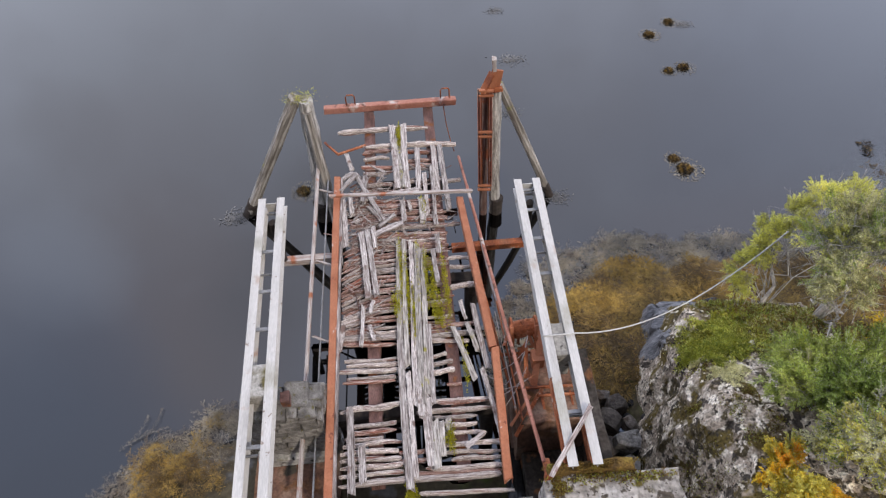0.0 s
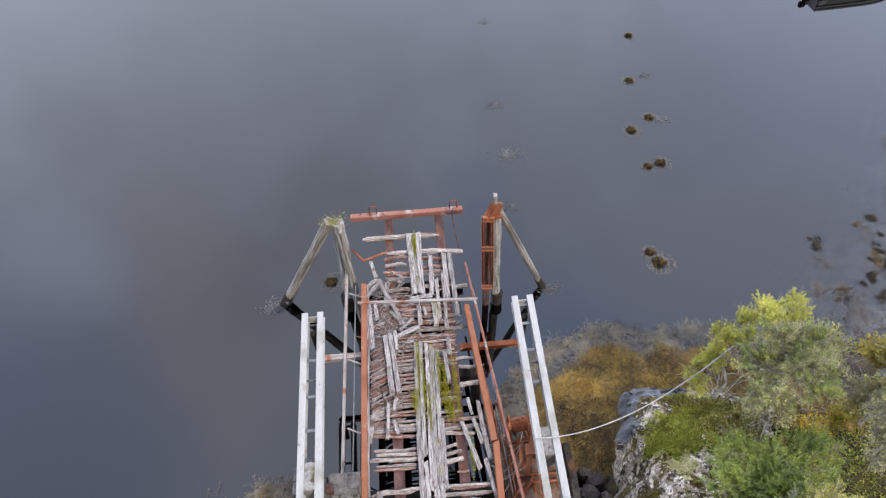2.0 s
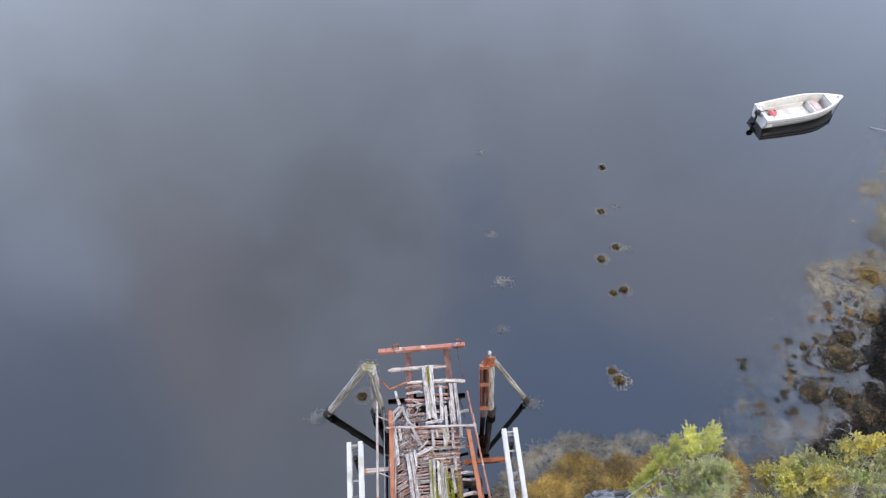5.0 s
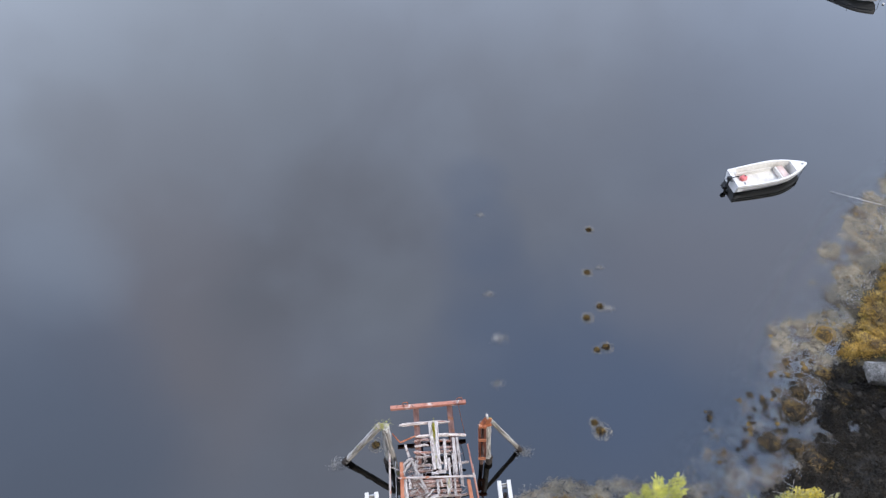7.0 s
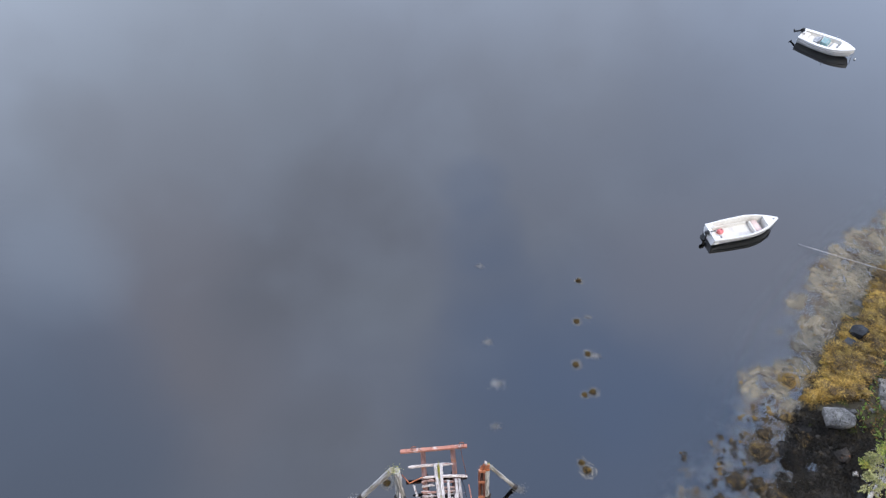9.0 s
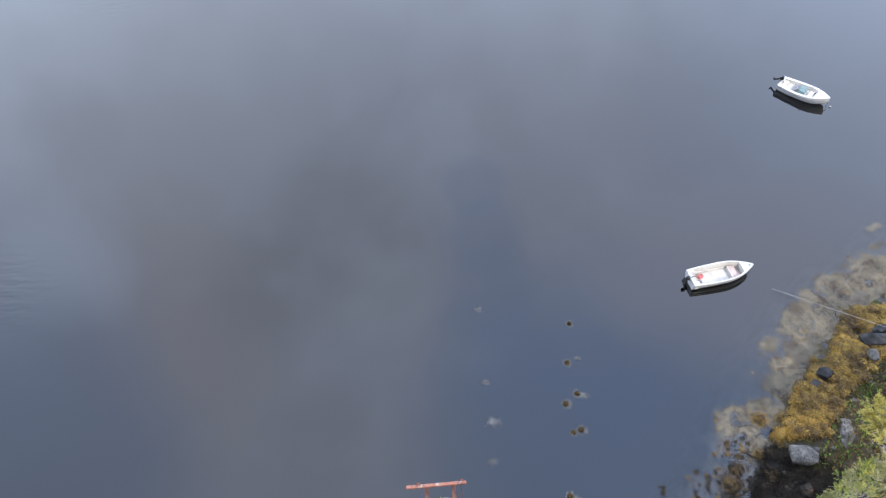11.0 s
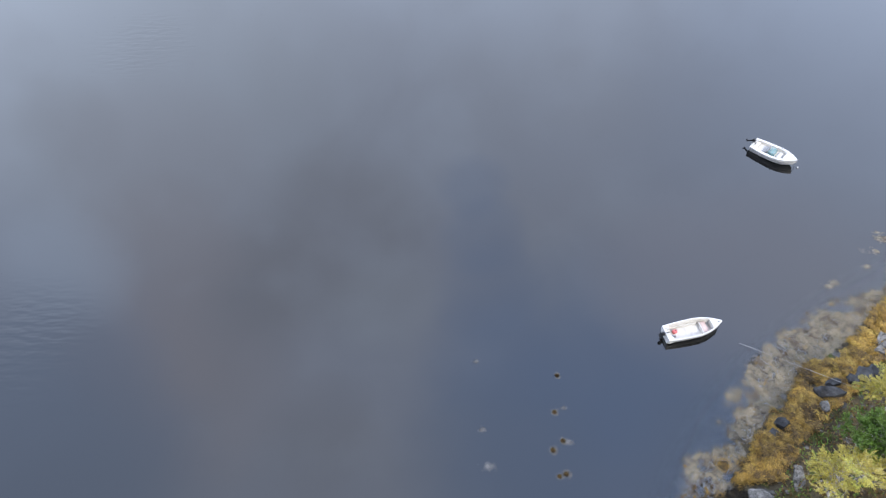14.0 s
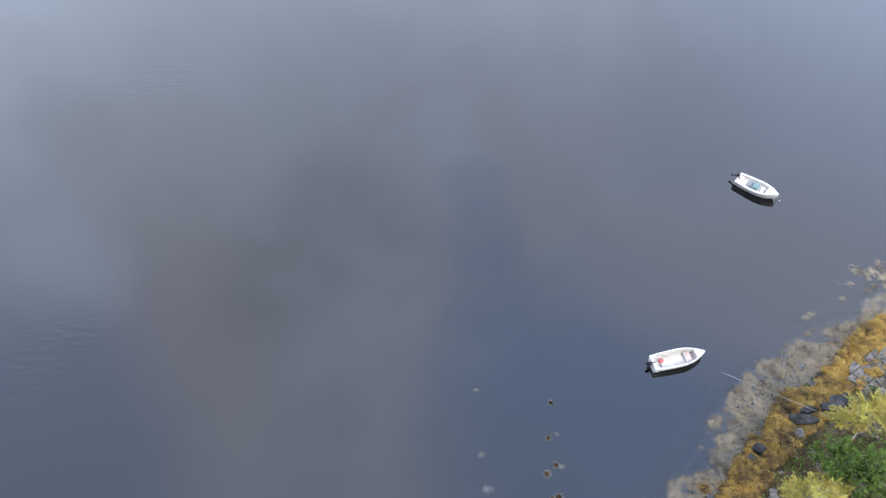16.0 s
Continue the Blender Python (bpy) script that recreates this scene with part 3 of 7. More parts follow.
def block(name, x0, x1, y0, y1, z0, z1, material, parent=None, label="", bevel=0.03, rough=0.015, cuts=5, turn=0.0, seed=1):
    """A worn block of masonry or concrete, in the pier's axes when turned."""
    bm = bmesh.new()
    bmesh.ops.create_cube(bm, size=1)
    cx, cy, cz = (x0 + x1) / 2, (y0 + y1) / 2, (z0 + z1) / 2
    bmesh.ops.scale(bm, vec=(x1 - x0, y1 - y0, z1 - z0), verts=bm.verts)
    bmesh.ops.bevel(bm, geom=bm.edges[:], offset=bevel, segments=2, affect="EDGES", profile=0.6)
    bmesh.ops.subdivide_edges(bm, edges=[ed for ed in bm.edges if ed.calc_length() > 0.2], cuts=cuts, use_grid_fill=True)
    for v in bm.verts:
        p = v.co + Vector((cx, cy, cz))
        v.co += noise.noise_vector(p * 2.3 + Vector((seed, 0, 0))) * rough * 2 + noise.noise_vector(p * 9) * rough
    ob = part(name, bm, material, parent, label)
    return put(ob, pose(cx, cy, cz, 0, 0, turn))


def boulder(name, at, size, material, seed=0, detail=3, sharp=0.35, parent=None, label="", turn=0.0):
    bm = bmesh.new()
    bmesh.ops.create_icosphere(bm, subdivisions=detail, radius=1)
    off = Vector((seed * 7.3, seed * 3.1, seed * 5.7))
    for v in bm.verts:
        d = v.co.normalized()
        r = 1 + sharp * noise.noise(d * 1.3 + off) + sharp * 0.5 * noise.noise(d * 3.1 + off) + sharp * 0.2 * noise.noise(d * 7.5 + off)
        c = d * r
        # broken, facetted flanks
        for k in range(5):
            ax = Vector((math.sin(seed * 3 + k * 2.1), math.cos(seed * 5 + k * 1.7), math.sin(k * 2.9 + seed))).normalized()
            over = c.dot(ax) - 0.78
            if over > 0:
                c -= ax * over * 0.8
        v.co = Vector((c.x * size[0], c.y * size[1], c.z * size[2]))
    ob = part(name, bm, material, parent, label, smooth=False)
    return put(ob, pose(at[0], at[1], at[2], 0, 0, turn))


# ---- the lie of the land ----
SHORE = [(-400, -300), (-60, -42), (-7.0, -0.6), (-4.7, 3.6), (-3.9, 5.2), (-2.8, 6.0), (-1.5, 6.6), (0.5, 5.6), (3.0, 5.4), (4.4, 6.6), (4.9, 9.0), (6.4, 9.9),
         (9.0, 10.1), (11.9, 9.7), (14.7, 10.6), (17.9, 12.4), (19.7, 16.2), (22.6, 20.6), (26.2, 24.6), (29.8, 27.2), (33.6, 29.8), (37.8, 32.2), (60, 43), (400, 190)]


def inland(x, y):
    """Metres from the waterline; positive on land. x and y are arrays."""
    best = np.full(x.shape, 1e9)
    side = np.ones(x.shape)
    for (ax, ay), (bx, by) in zip(SHORE, SHORE[1:]):
        dx, dy = bx - ax, by - ay
        t = np.clip(((x - ax) * dx + (y - ay) * dy) / (dx * dx + dy * dy), 0, 1)
        px, py = x - ax - t * dx, y - ay - t * dy
        d = np.hypot(px, py)
        s = np.where(dx * py - dy * px < 0, 1.0, -1.0)
        near = d < best
        best, side = np.where(near, d, best), np.where(near, s, side)
    return best * side


def bump_at(x, y, cx, cy, rx, ry, h, power=2.0):
    q = ((x - cx) / rx) ** 2 + ((y - cy) / ry) ** 2
    return h * np.exp(-q ** (power / 2))


def rough2(x, y, s, seed=0.0):
    return np.array([noise.noise(Vector((a * s, b * s, seed))) for a, b in zip(x.ravel(), y.ravel())]).reshape(x.shape)


def ground_height(x, y):
    d = inland(x, y)
    z = np.where(d > 0, 0.16 * d + 0.05 * np.minimum(d, 8), 0.22 * d)
    z = z - 0.12 * np.minimum(0, d + 1.5) ** 2
    z = np.clip(z, -5, 9)
    # rocky bank beside the pier
    z = z + bump_at(x, y, 9.0, 4.2, 2.0, 2.4, 1.6, 4) * (d > -1) + bump_at(x, y, 9.9, 7.0, 2.2, 2.0, 0.7, 3) * (d > -1)
    # low gap between pier and rock
    z = z - bump_at(x, y, 5.2, 5.9, 0.7, 1.6, 0.5, 4) * (d > 0)
    # shallow stony flat
    z = z * (1 - bump_at(x, y, 20.2, 14.2, 3.4, 2.6, 0.92, 4) * (d > -0.5))
    near = np.exp(-((x - 12) / 30) ** 2 - ((y - 14) / 25) ** 2)
    z = z + near * np.where(d > -2.5, 0.14, 0.05) * rough2(x, y, 1.1, 3.0) + near * 0.06 * rough2(x, y, 3.3, 5.0)
    return z


def axis(fine0, fine1, step, reach):
    a = list(np.arange(fine0, fine1, step))
    lo, hi, s = fine0, fine1, step
    left, right = [], []
    while hi < reach:
        s *= 1.35
        hi += s
        right.append(hi)
        lo -= s
        left.append(lo)
    return np.array(left[::-1] + a + right)


def build_ground():
    gx, gy = axis(-9, 42, 0.3, 1500), axis(1, 36, 0.3, 1500)
    X, Y = np.meshgrid(gx, gy)
    Z = ground_height(X, Y)
    nx, ny = len(gx), len(gy)
    verts = np.stack([X.ravel(), Y.ravel(), Z.ravel()], 1).tolist()
    idx = np.arange(nx * ny).reshape(ny, nx)
    faces = np.stack([idx[:-1, :-1].ravel(), idx[:-1, 1:].ravel(), idx[1:, 1:].ravel(), idx[1:, :-1].ravel()], 1)
    me = bpy.data.meshes.new("ground")
    me.from_pydata(verts, [], faces.tolist())
    me.materials.append(GROUND)
    me.materials.append(SEABED)
    me.materials.append(SHADED_MUD)
    zf = Z.ravel()[faces].mean(1)
    xf, yf = X.ravel()[faces].mean(1), Y.ravel()[faces].mean(1)
    # dark flat: wet mud with the trees' shade put into its colour
    flat = (((xf - 19.2) / 5.2) ** 2 + ((yf - 12.9) / 3.8) ** 2 + 0.25 * np.sin(xf * 2.3) * np.sin(yf * 2.9) < 1) & (zf > -0.5) & (xf > 13.5)
    me.polygons.foreach_set("material_index", np.where(flat & (zf > -0.02), 2, (zf < -0.02).astype(int)).tolist())
    me.polygons.foreach_set("use_smooth", [True] * len(me.polygons))
    tagged(new("ground", me), "dark stony shore sloping into deep muddy seabed", "ground", kind="structure")


build_ground()
SUNKEN = [(3.34, 27.35, 0.5), (3.66, 21.72, 0.6), (4.08, 18.95, 0.8), (3.89, 16.39, 0.6), (9.75, 23.4, 0.5), (9.9, 20.7, 0.6), (33.4, 34.55, 0.8), (36.7, 36.2, 0.7),
          (4.95, 12.95, 0.7), (-3.5, 12.4, 0.8), (32.8, 34.2, 0.8)]
TUFTS = [(9.43, 20.84, 0.17, 0.12), (8.67, 20.14, 0.2, 0.12), (9.42, 18.4, 0.2, 0.12), (8.94, 18.24, 0.15, 0.12), (8.55, 13.93, 0.26, 0.12), (8.32, 14.35, 0.17, 0.12), (9.03, 23.08, 0.18, 0.12), (9.5, 26.1, 0.16, 0.12), (-1.85, 13.3, 0.21, 0.2)]
# wrack-grown boulders of the shallows: x, y, radius, how golden
SHALLOW_TUFTS = [(17.75, 14.9, 0.75, 0.08), (18.2, 15.85, 0.42, 0), (20.46, 19.0, 0.51, 0.9), (21.8, 19.05, 0.41, 0.5), (25.1, 22.95, 0.36, 0.9), (21.2, 17.4, 0.42, 0.5), (19.7, 16.75, 0.38, 0.25), (16.15, 13.35, 0.6, 0.04), (17.2, 13.1, 0.42, 0.06), (17.9, 12.5, 0.68, 0), (20.2, 15.5, 0.42, 0)]


def build_water():
    gx, gy = axis(-9, 43, 0.5, 1500), axis(1, 41, 0.5, 1500)
    X, Y = np.meshgrid(gx, gy)
    s = np.clip((inland(X, Y) + 4.6) / 2.2, 0, 1) * np.clip((X - 11.0) / 3.0, 0, 1)
    clearness = 0.85 * s * s * (3 - 2 * s)
    idx = np.arange(X.size).reshape(X.shape)
    faces = np.stack([idx[:-1, :-1].ravel(), idx[:-1, 1:].ravel(), idx[1:, 1:].ravel(), idx[1:, :-1].ravel()], 1)
    ob = mesh_object("water", np.stack([X.ravel(), Y.ravel(), np.zeros(X.size)], 1).tolist(), faces.tolist(), WATER)
    layer = ob.data.attributes.new("clearness", "FLOAT", "POINT")
    layer.data.foreach_set("value", clearness.ravel().astype(np.float32))
    tagged(ob, "calm dark sea water reflecting grey clouds", "water", kind="structure")


build_water()


def ground_z(x, y):
    return float(ground_height(np.array([[float(x)]]), np.array([[float(y)]]))[0, 0])


# ---- the pier: v metres across (to the right), u metres out from the shore ----
def pier(v, u, z):
    return Vector((1.55 + 0.9962 * v - 0.0872 * u, 4.5 + 0.0872 * v + 0.9962 * u, z))


PIER_TURN = 5.0


def log_mesh(material, seed):
    """A weathered log of unit size along x: split flanks, flattened upper side, one end broken to a wedge."""
    rnd = random.Random(seed)
    ring = [(-0.5, -0.2), (-0.25, -0.5), (0.25, -0.5), (0.5, -0.2), (0.48, 0.25), (0.22, 0.5), (-0.22, 0.48), (-0.5, 0.22)]
    seg, k = 12, len(ring)
    sway = [rnd.uniform(-0.35, 0.35) for _ in range(3)]
    wedge = rnd.uniform(0.25, 0.8)
    rows = []
    for i in range(seg + 1):
        s = i / seg
        oy = sway[0] * math.sin(math.pi * s) + sway[1] * 0.5 * math.sin(2 * math.pi * s)
        g = 1 + rnd.uniform(-0.10, 0.10) - wedge * max(0, (s - 0.82) / 0.18) ** 1.5 - 0.3 * max(0, (0.06 - s) / 0.06)
        rows += [(s + ((0.03 if i == 0 else -0.03) * rnd.random() if i in (0, seg) else 0), y * g + oy + rnd.uniform(-0.05, 0.05), z * g + sway[2] * 0.4 * math.sin(math.pi * s) + rnd.uniform(-0.05, 0.05)) for y, z in ring]
    faces = [(i * k + j, i * k + k + j, i * k + k + (j + 1) % k, i * k + (j + 1) % k) for i in range(seg) for j in range(k)]
    faces += [tuple(range(k)), tuple(reversed(range(seg * k, seg * k + k)))]
    me = bpy.data.meshes.new("log")
    me.from_pydata(rows, [], faces)
    me.materials.append(material)
    return me


def build_pier():
    deck = thing("pier", pier(0, 4.5, 0), "collapsing timber pier on steel girders over the water", "pier")
    for v in (-0.63, 0.88):
        profile("girder", pier(v, 0.12, 1.83), pier(v, 9.98, 1.83), i_section(0.24, 0.3, 0.02), STRINGER, deck, "rust-red steel girder")
    for u in (1.6, 4.6, 7.5):
        stick("cap_beam", pier(-1.4 if u < 7 else -0.9, u, 1.5), pier(1.7 if u < 7 else 1.1, u, 1.5), 0.26, 0.24, DARK_TIMBER, deck, "dark timber cap beam", seed=int(u * 9))
        for v in ((-1.25, 1.45) if u < 7 else (-0.7, 0.9)):
            stick("post", pier(v, u, -2.0), pier(v, u, 1.45), 0.28, 0.28, DARK_TIMBER, deck, "dark round timber pile", sides=10, seed=int(u * 7 + v))
    header = stick("header_beam", pier(-1.76, 9.78, 2.15), pier(1.62, 9.78, 2.15), 0.17, 0.18, FADED_ORANGE, deck, "faded orange painted header beam", rough=0.004, ragged=0.02, seed=4)
    for v in (-1.06, 1.34):
        hoop = tube("hoop", [pier(v - 0.11, 9.80, 2.22), pier(v - 0.11, 9.82, 2.48), pier(v - 0.07, 9.82, 2.53), pier(v + 0.07, 9.82, 2.53),
                             pier(v + 0.11, 9.82, 2.48), pier(v + 0.11, 9.80, 2.22)], 0.018, RUST, deck, "rusty steel hoop")
    # cross logs of the deck
    shapes = {red: [log_mesh((LOG_GREY, LOG_RED)[red], 50 + 10 * red + k) for k in range(7)] for red in (0, 1)}
    rnd = random.Random(3)

    def log(v0, u0, v1, u1, d, red=0, z=2.03):
        ob = new("log", rnd.choice(shapes[red]))
        ob.parent = deck
        p, q = pier(v0, u0, z + rnd.uniform(-0.02, 0.02)), pier(v1, u1, z + rnd.uniform(-0.02, 0.02))
        if rnd.random() < 0.5:
            p, q = q, p
        put(ob, along(p, q, rnd.choice((0, 180)) + rnd.uniform(-25, 25)) @ Matrix.Diagonal(((q - p).length, d * rnd.uniform(0.68, 0.88), d * rnd.uniform(0.65, 0.85), 1)))

    for row in END_LOGS + MIDDLE_LOGS + GAP_LOGS + SHORE_LOGS + SHORE_SIDE_LOGS:
        log(*row)
    # close-laid thin logs beside the middle boards: slanting on the water side, straight towards the shore
    u = 2.93
    while u < 5.62:
        slant = 0.34 * min(1, max(0, (u - 3.05) / 0.8))
        m = rnd.uniform(-0.65, -0.45)
        log(-1.32 + rnd.uniform(0, 0.1), u - slant + rnd.uniform(-0.03, 0.03), m, u + rnd.uniform(-0.03, 0.02), rnd.uniform(0.075, 0.10), int(rnd.random() < 0.45))
        log(m - rnd.uniform(0.1, 0.3), u + rnd.uniform(-0.02, 0.05), 0.02, u + rnd.uniform(0, 0.05), rnd.uniform(0.07, 0.10), int(rnd.random() < 0.45), 2.02)
        if rnd.random() < 0.75:
            log(-0.1, u + 0.02, rnd.uniform(0.8, 1.05), u + rnd.uniform(0, 0.05), rnd.uniform(0.08, 0.11), int(rnd.random() < 0.5), 2.0)
        u += rnd.uniform(0.085, 0.115)
    for k, (v0, u0, v1, u1, w, z, mossy) in enumerate(CENTRE_BOARDS + SIDE_BOARDS + END_BOARDS + BROKEN_BOARDS + LEANING_BOARDS):
        stick("deck_board", pier(v0, u0, z - 0.03), pier(v1, u1, z - 0.03 + rnd.uniform(-0.02, 0.02)), w * 1.05, 0.045, MOSS_WOOD if mossy else WHITE_WOOD, deck, seed=200 + k,
              rough=0.007, ragged=0.12, seg=12, bend=0.02)
    # splinters and broken sticks lying about
    chips = [stick_mesh("splinter", 1.0, 1.0, 0.6, (RED_WOOD, GREY_WOOD, WHITE_WOOD)[k % 3], seg=4, rough=0.12, ragged=0.15, sides=4, seed=90 + k, taper=0.5, bend=0.4) for k in range(6)]
    for k in range(280):
        ob = new("splinter", chips[rnd.choice((0, 0, 3, 1, 4, 2, 5))])
        ob.parent = deck
        u = rnd.choice((rnd.uniform(2.9, 8.2), rnd.uniform(4.8, 7.6), rnd.uniform(5.2, 7.0)))
        v = rnd.choice((rnd.uniform(-1.2, -0.3), rnd.uniform(-1.2, 1.1), rnd.uniform(-1.2, -0.7)))
        if u > 7.2:
            v = rnd.uniform(-0.75, 0.95)
        p = pier(v, u, 2.09 + rnd.uniform(-0.03, 0.04))
        t = rnd.gauss(0, 25) if rnd.random() < 0.6 else rnd.uniform(0, 180)
        put(ob, pose(p.x, p.y, p.z, rnd.uniform(0, 360), rnd.uniform(-6, 6), t + PIER_TURN) @ Matrix.Diagonal((rnd.uniform(0.2, 0.6), rnd.uniform(0.02, 0.05), rnd.uniform(0.02, 0.045), 1)))
    # painted steel edge beams
    stick("edge_beam", pier(-1.36, 7.24, 2.19), pier(-1.42, -0.6, 2.19), 0.15, 0.2, ORANGE, deck, "orange painted edge beam", rough=0.003, ragged=0.02, seg=14, seed=31)
    stick("edge_strip", pier(-1.255, 7.2, 2.2), pier(-1.325, -0.6, 2.2), 0.05, 0.16, GREY_WOOD, deck, seed=37, ragged=0.1, seg=12)
    stick("edge_beam", pier(1.37, 6.24, 2.29), pier(1.64, 2.37, 2.25), 0.15, 0.2, ORANGE, deck, "orange painted edge beam", rough=0.004, ragged=0.05, seg=12, seed=32)
    stick("edge_beam", pier(1.67, 2.42, 2.30), pier(1.58, -0.16, 2.22), 0.15, 0.2, ORANGE, deck, "orange painted edge beam with a torn end", rough=0.004, ragged=0.12, seg=10, seed=33)
    stick("cross_bar", pier(-1.54, 6.51, 2.42), pier(1.68, 6.3, 2.46), 0.07, 0.06, PALE_ROD, deck, "pale bar lying across the edge beams", seed=34, rough=0.004)
    for v0, v1 in ((-2.55, -1.3), (2.7, 1.1)):
        profile("outrigger", pier(v0, 5.22, 1.84), pier(v1, 5.22, 1.84), channel_section(0.15, 0.16), PALE_ROD if v0 < 0 else RUST, deck, "rust-streaked steel outrigger carrying the rail")
    stick("bent_bar", pier(-1.72, 8.62, 2.1), pier(-1.38, 8.16, 2.1), 0.05, 0.04, RUST, deck, "bent rusty bar", seed=46, rough=0.003)
    stick("bent_bar", pier(-1.40, 8.16, 2.1), pier(-0.70, 8.42, 2.1), 0.05, 0.04, RUST, deck, "bent rusty bar", seed=47, rough=0.003)
    tube("wire", [pier(1.28, 9.75, 2.1), pier(1.33, 9.4, 1.7), pier(1.4, 9.0, 1.5), pier(1.45, 8.5, 1.6)], 0.012, RUST, deck, "hanging rusty wire")
    # long rods hanging beside the deck
    stick("side_rod", pier(-1.85, 8.62, 2.05), pier(-2.0, -0.1, 1.75), 0.09, 0.09, PALE_ROD, deck, "long weathered side pole", sides=8, seed=41, rough=0.003, seg=12)
    stick("side_rod", pier(-1.62, 7.4, 2.0), pier(-1.76, 0.0, 1.75), 0.035, 0.035, GREY_STEEL, deck, "thin grey steel rod", sides=6, seed=42, rough=0.001)
    for u in (7.1, 5.0, 3.1, 1.2):
        stick("side_rung", pier(-1.86, u + 0.1, 1.95), pier(-1.4, u - 0.15, 2.0), 0.04, 0.03, PALE_ROD, deck, seed=int(u * 10))
    stick("side_rod", pier(1.50, 7.9, 2.0), pier(2.15, -0.06, 2.72), 0.07, 0.07, FADED_ORANGE, deck, "long rust-streaked side pole", sides=8, seed=43, rough=0.003, seg=12)
    stick("side_rod", pier(1.62, 7.0, 1.95), pier(2.0, 1.9, 1.90), 0.05, 0.05, PALE_ROD, deck, "weathered side pole", sides=7, seed=44, rough=0.003, seg=10)
    stick("side_rod", pier(1.55, 5.0, 1.9), pier(1.95, 1.2, 1.85), 0.05, 0.05, RUST, deck, "rusty side bar", sides=6, seed=45, rough=0.003, seg=10)
    return deck


# cross logs: v0, u0, v1, u1, thickness, rotten
END_LOGS = [
    (-1.45, 8.99, 0.85, 8.97, 0.197, 0), (-0.74, 8.41, 1.49, 8.28, 0.177, 0), (-0.81, 8.19, -0.1, 8.22, 0.136, 1), (0, 8.12, 0.85, 8.07, 0.135, 1), (-0.79, 7.96, -0.14, 7.96, 0.134, 0),
    (0.23, 7.81, 0.85, 7.8, 0.12, 1), (-0.87, 7.72, 0.9, 7.64, 0.159, 1), (-0.79, 7.52, -0.15, 7.49, 0.118, 0), (-0.72, 7.09, -0.04, 7.07, 0.116, 0), (0.18, 7.14, 0.65, 7.12, 0.116, 0),
    (-0.82, 6.88, -0.02, 6.85, 0.127, 1), (1.09, 7.04, 1.49, 7.09, 0.129, 0)]
MIDDLE_LOGS = [
    (-0.98, 6.65, 0.9, 6.5, 0.164, 1), (-1.02, 6.46, 0.93, 6.31, 0.162, 1), (-1.11, 6.27, 1.07, 6.13, 0.173, 1), (-1.16, 6.07, 1.07, 5.92, 0.172, 1), (-1.11, 5.88, -0.48, 5.92, 0.134, 1),
    (-0.58, 5.83, 1.06, 5.74, 0.146, 1), (-0.54, 5.68, 1.36, 5.73, 0.109, 0), (-0.88, 5.62, 1.04, 5.5, 0.145, 1), (-1.32, 5.41, -0.08, 5.42, 0.132, 0), (0.99, 4.56, 1.51, 4.56, 0.116, 0),
    (0.95, 4.03, 1.54, 4.06, 0.147, 0), (0.95, 4.79, 1.58, 4.77, 0.105, 0), (0.53, 3.12, 1.48, 3.13, 0.109, 1), (0.38, 2.91, 1.52, 2.89, 0.141, 0), (0.33, 2.8, 1.24, 2.75, 0.097, 0)]
GAP_LOGS = [
    (-1.29, 2.99, -0.13, 2.95, 0.119, 0), (-1.25, 2.88, -0.13, 2.81, 0.097, 1), (-1.21, 2.51, -0.15, 2.5, 0.117, 0), (-1.16, 2.4, -0.15, 2.36, 0.106, 0), (-1.29, 2.28, -0.16, 2.24, 0.127, 0),
    (-1.16, 2.12, -0.21, 2.09, 0.116, 0), (-1.23, 2.03, -0.23, 2.02, 0.084, 1), (0.41, 2.47, 0.78, 2.51, 0.107, 0), (0.37, 2.31, 0.88, 2.34, 0.106, 0), (0.39, 2.13, 0.9, 2.15, 0.126, 0),
    (0.71, 1.84, 1, 1.86, 0.075, 1), (-1.28, 1.45, -0.85, 1.55, 0.093, 0), (-1.07, 1.5, -0.19, 1.54, 0.134, 0), (-0.71, 1.51, 1.52, 1.49, 0.134, 0), (0.1, 1.33, 1.5, 1.33, 0.123, 0),
    (0.52, 1.48, 1.35, 1.46, 0.092, 1)]
SHORE_LOGS = [
    (0.35, 1.22, 1.22, 1.18, 0.081, 0), (-1.15, 1.15, -0.24, 1.19, 0.102, 0), (-1.07, 1.03, -0.25, 1.05, 0.101, 1), (0.44, 1.07, 1.2, 1.03, 0.101, 0), (0.48, 0.89, 1.34, 0.85, 0.09, 0),
    (-1.19, 0.94, -0.49, 0.91, 0.101, 0), (-1.23, 0.79, -0.16, 0.81, 0.11, 0), (-1.27, 0.66, -0.22, 0.65, 0.11, 0), (-1.28, 0.53, -0.17, 0.51, 0.109, 0), (-1.26, 0.4, -0.14, 0.4, 0.119, 0),
    (-1.28, 0.26, -0.14, 0.26, 0.108, 0), (-1.31, 0.08, 1.52, 0.08, 0.137, 0), (0.07, -0.13, 1.69, -0.21, 0.097, 0)]
SHORE_SIDE_LOGS = [
    (0.46, 0.7, 1.62, 0.65, 0.11, 0), (0.58, 0.54, 1.58, 0.49, 0.109, 0), (0.66, 0.4, 1.54, 0.37, 0.109, 0), (0.21, 0.29, 1.56, 0.23, 0.118, 0), (-0.15, 0.21, 1.53, 0.15, 0.098, 1),
    (-0.23, 0.6, 0.3, 0.59, 0.1, 1), (-0.23, 0.45, 0.29, 0.44, 0.099, 1)]
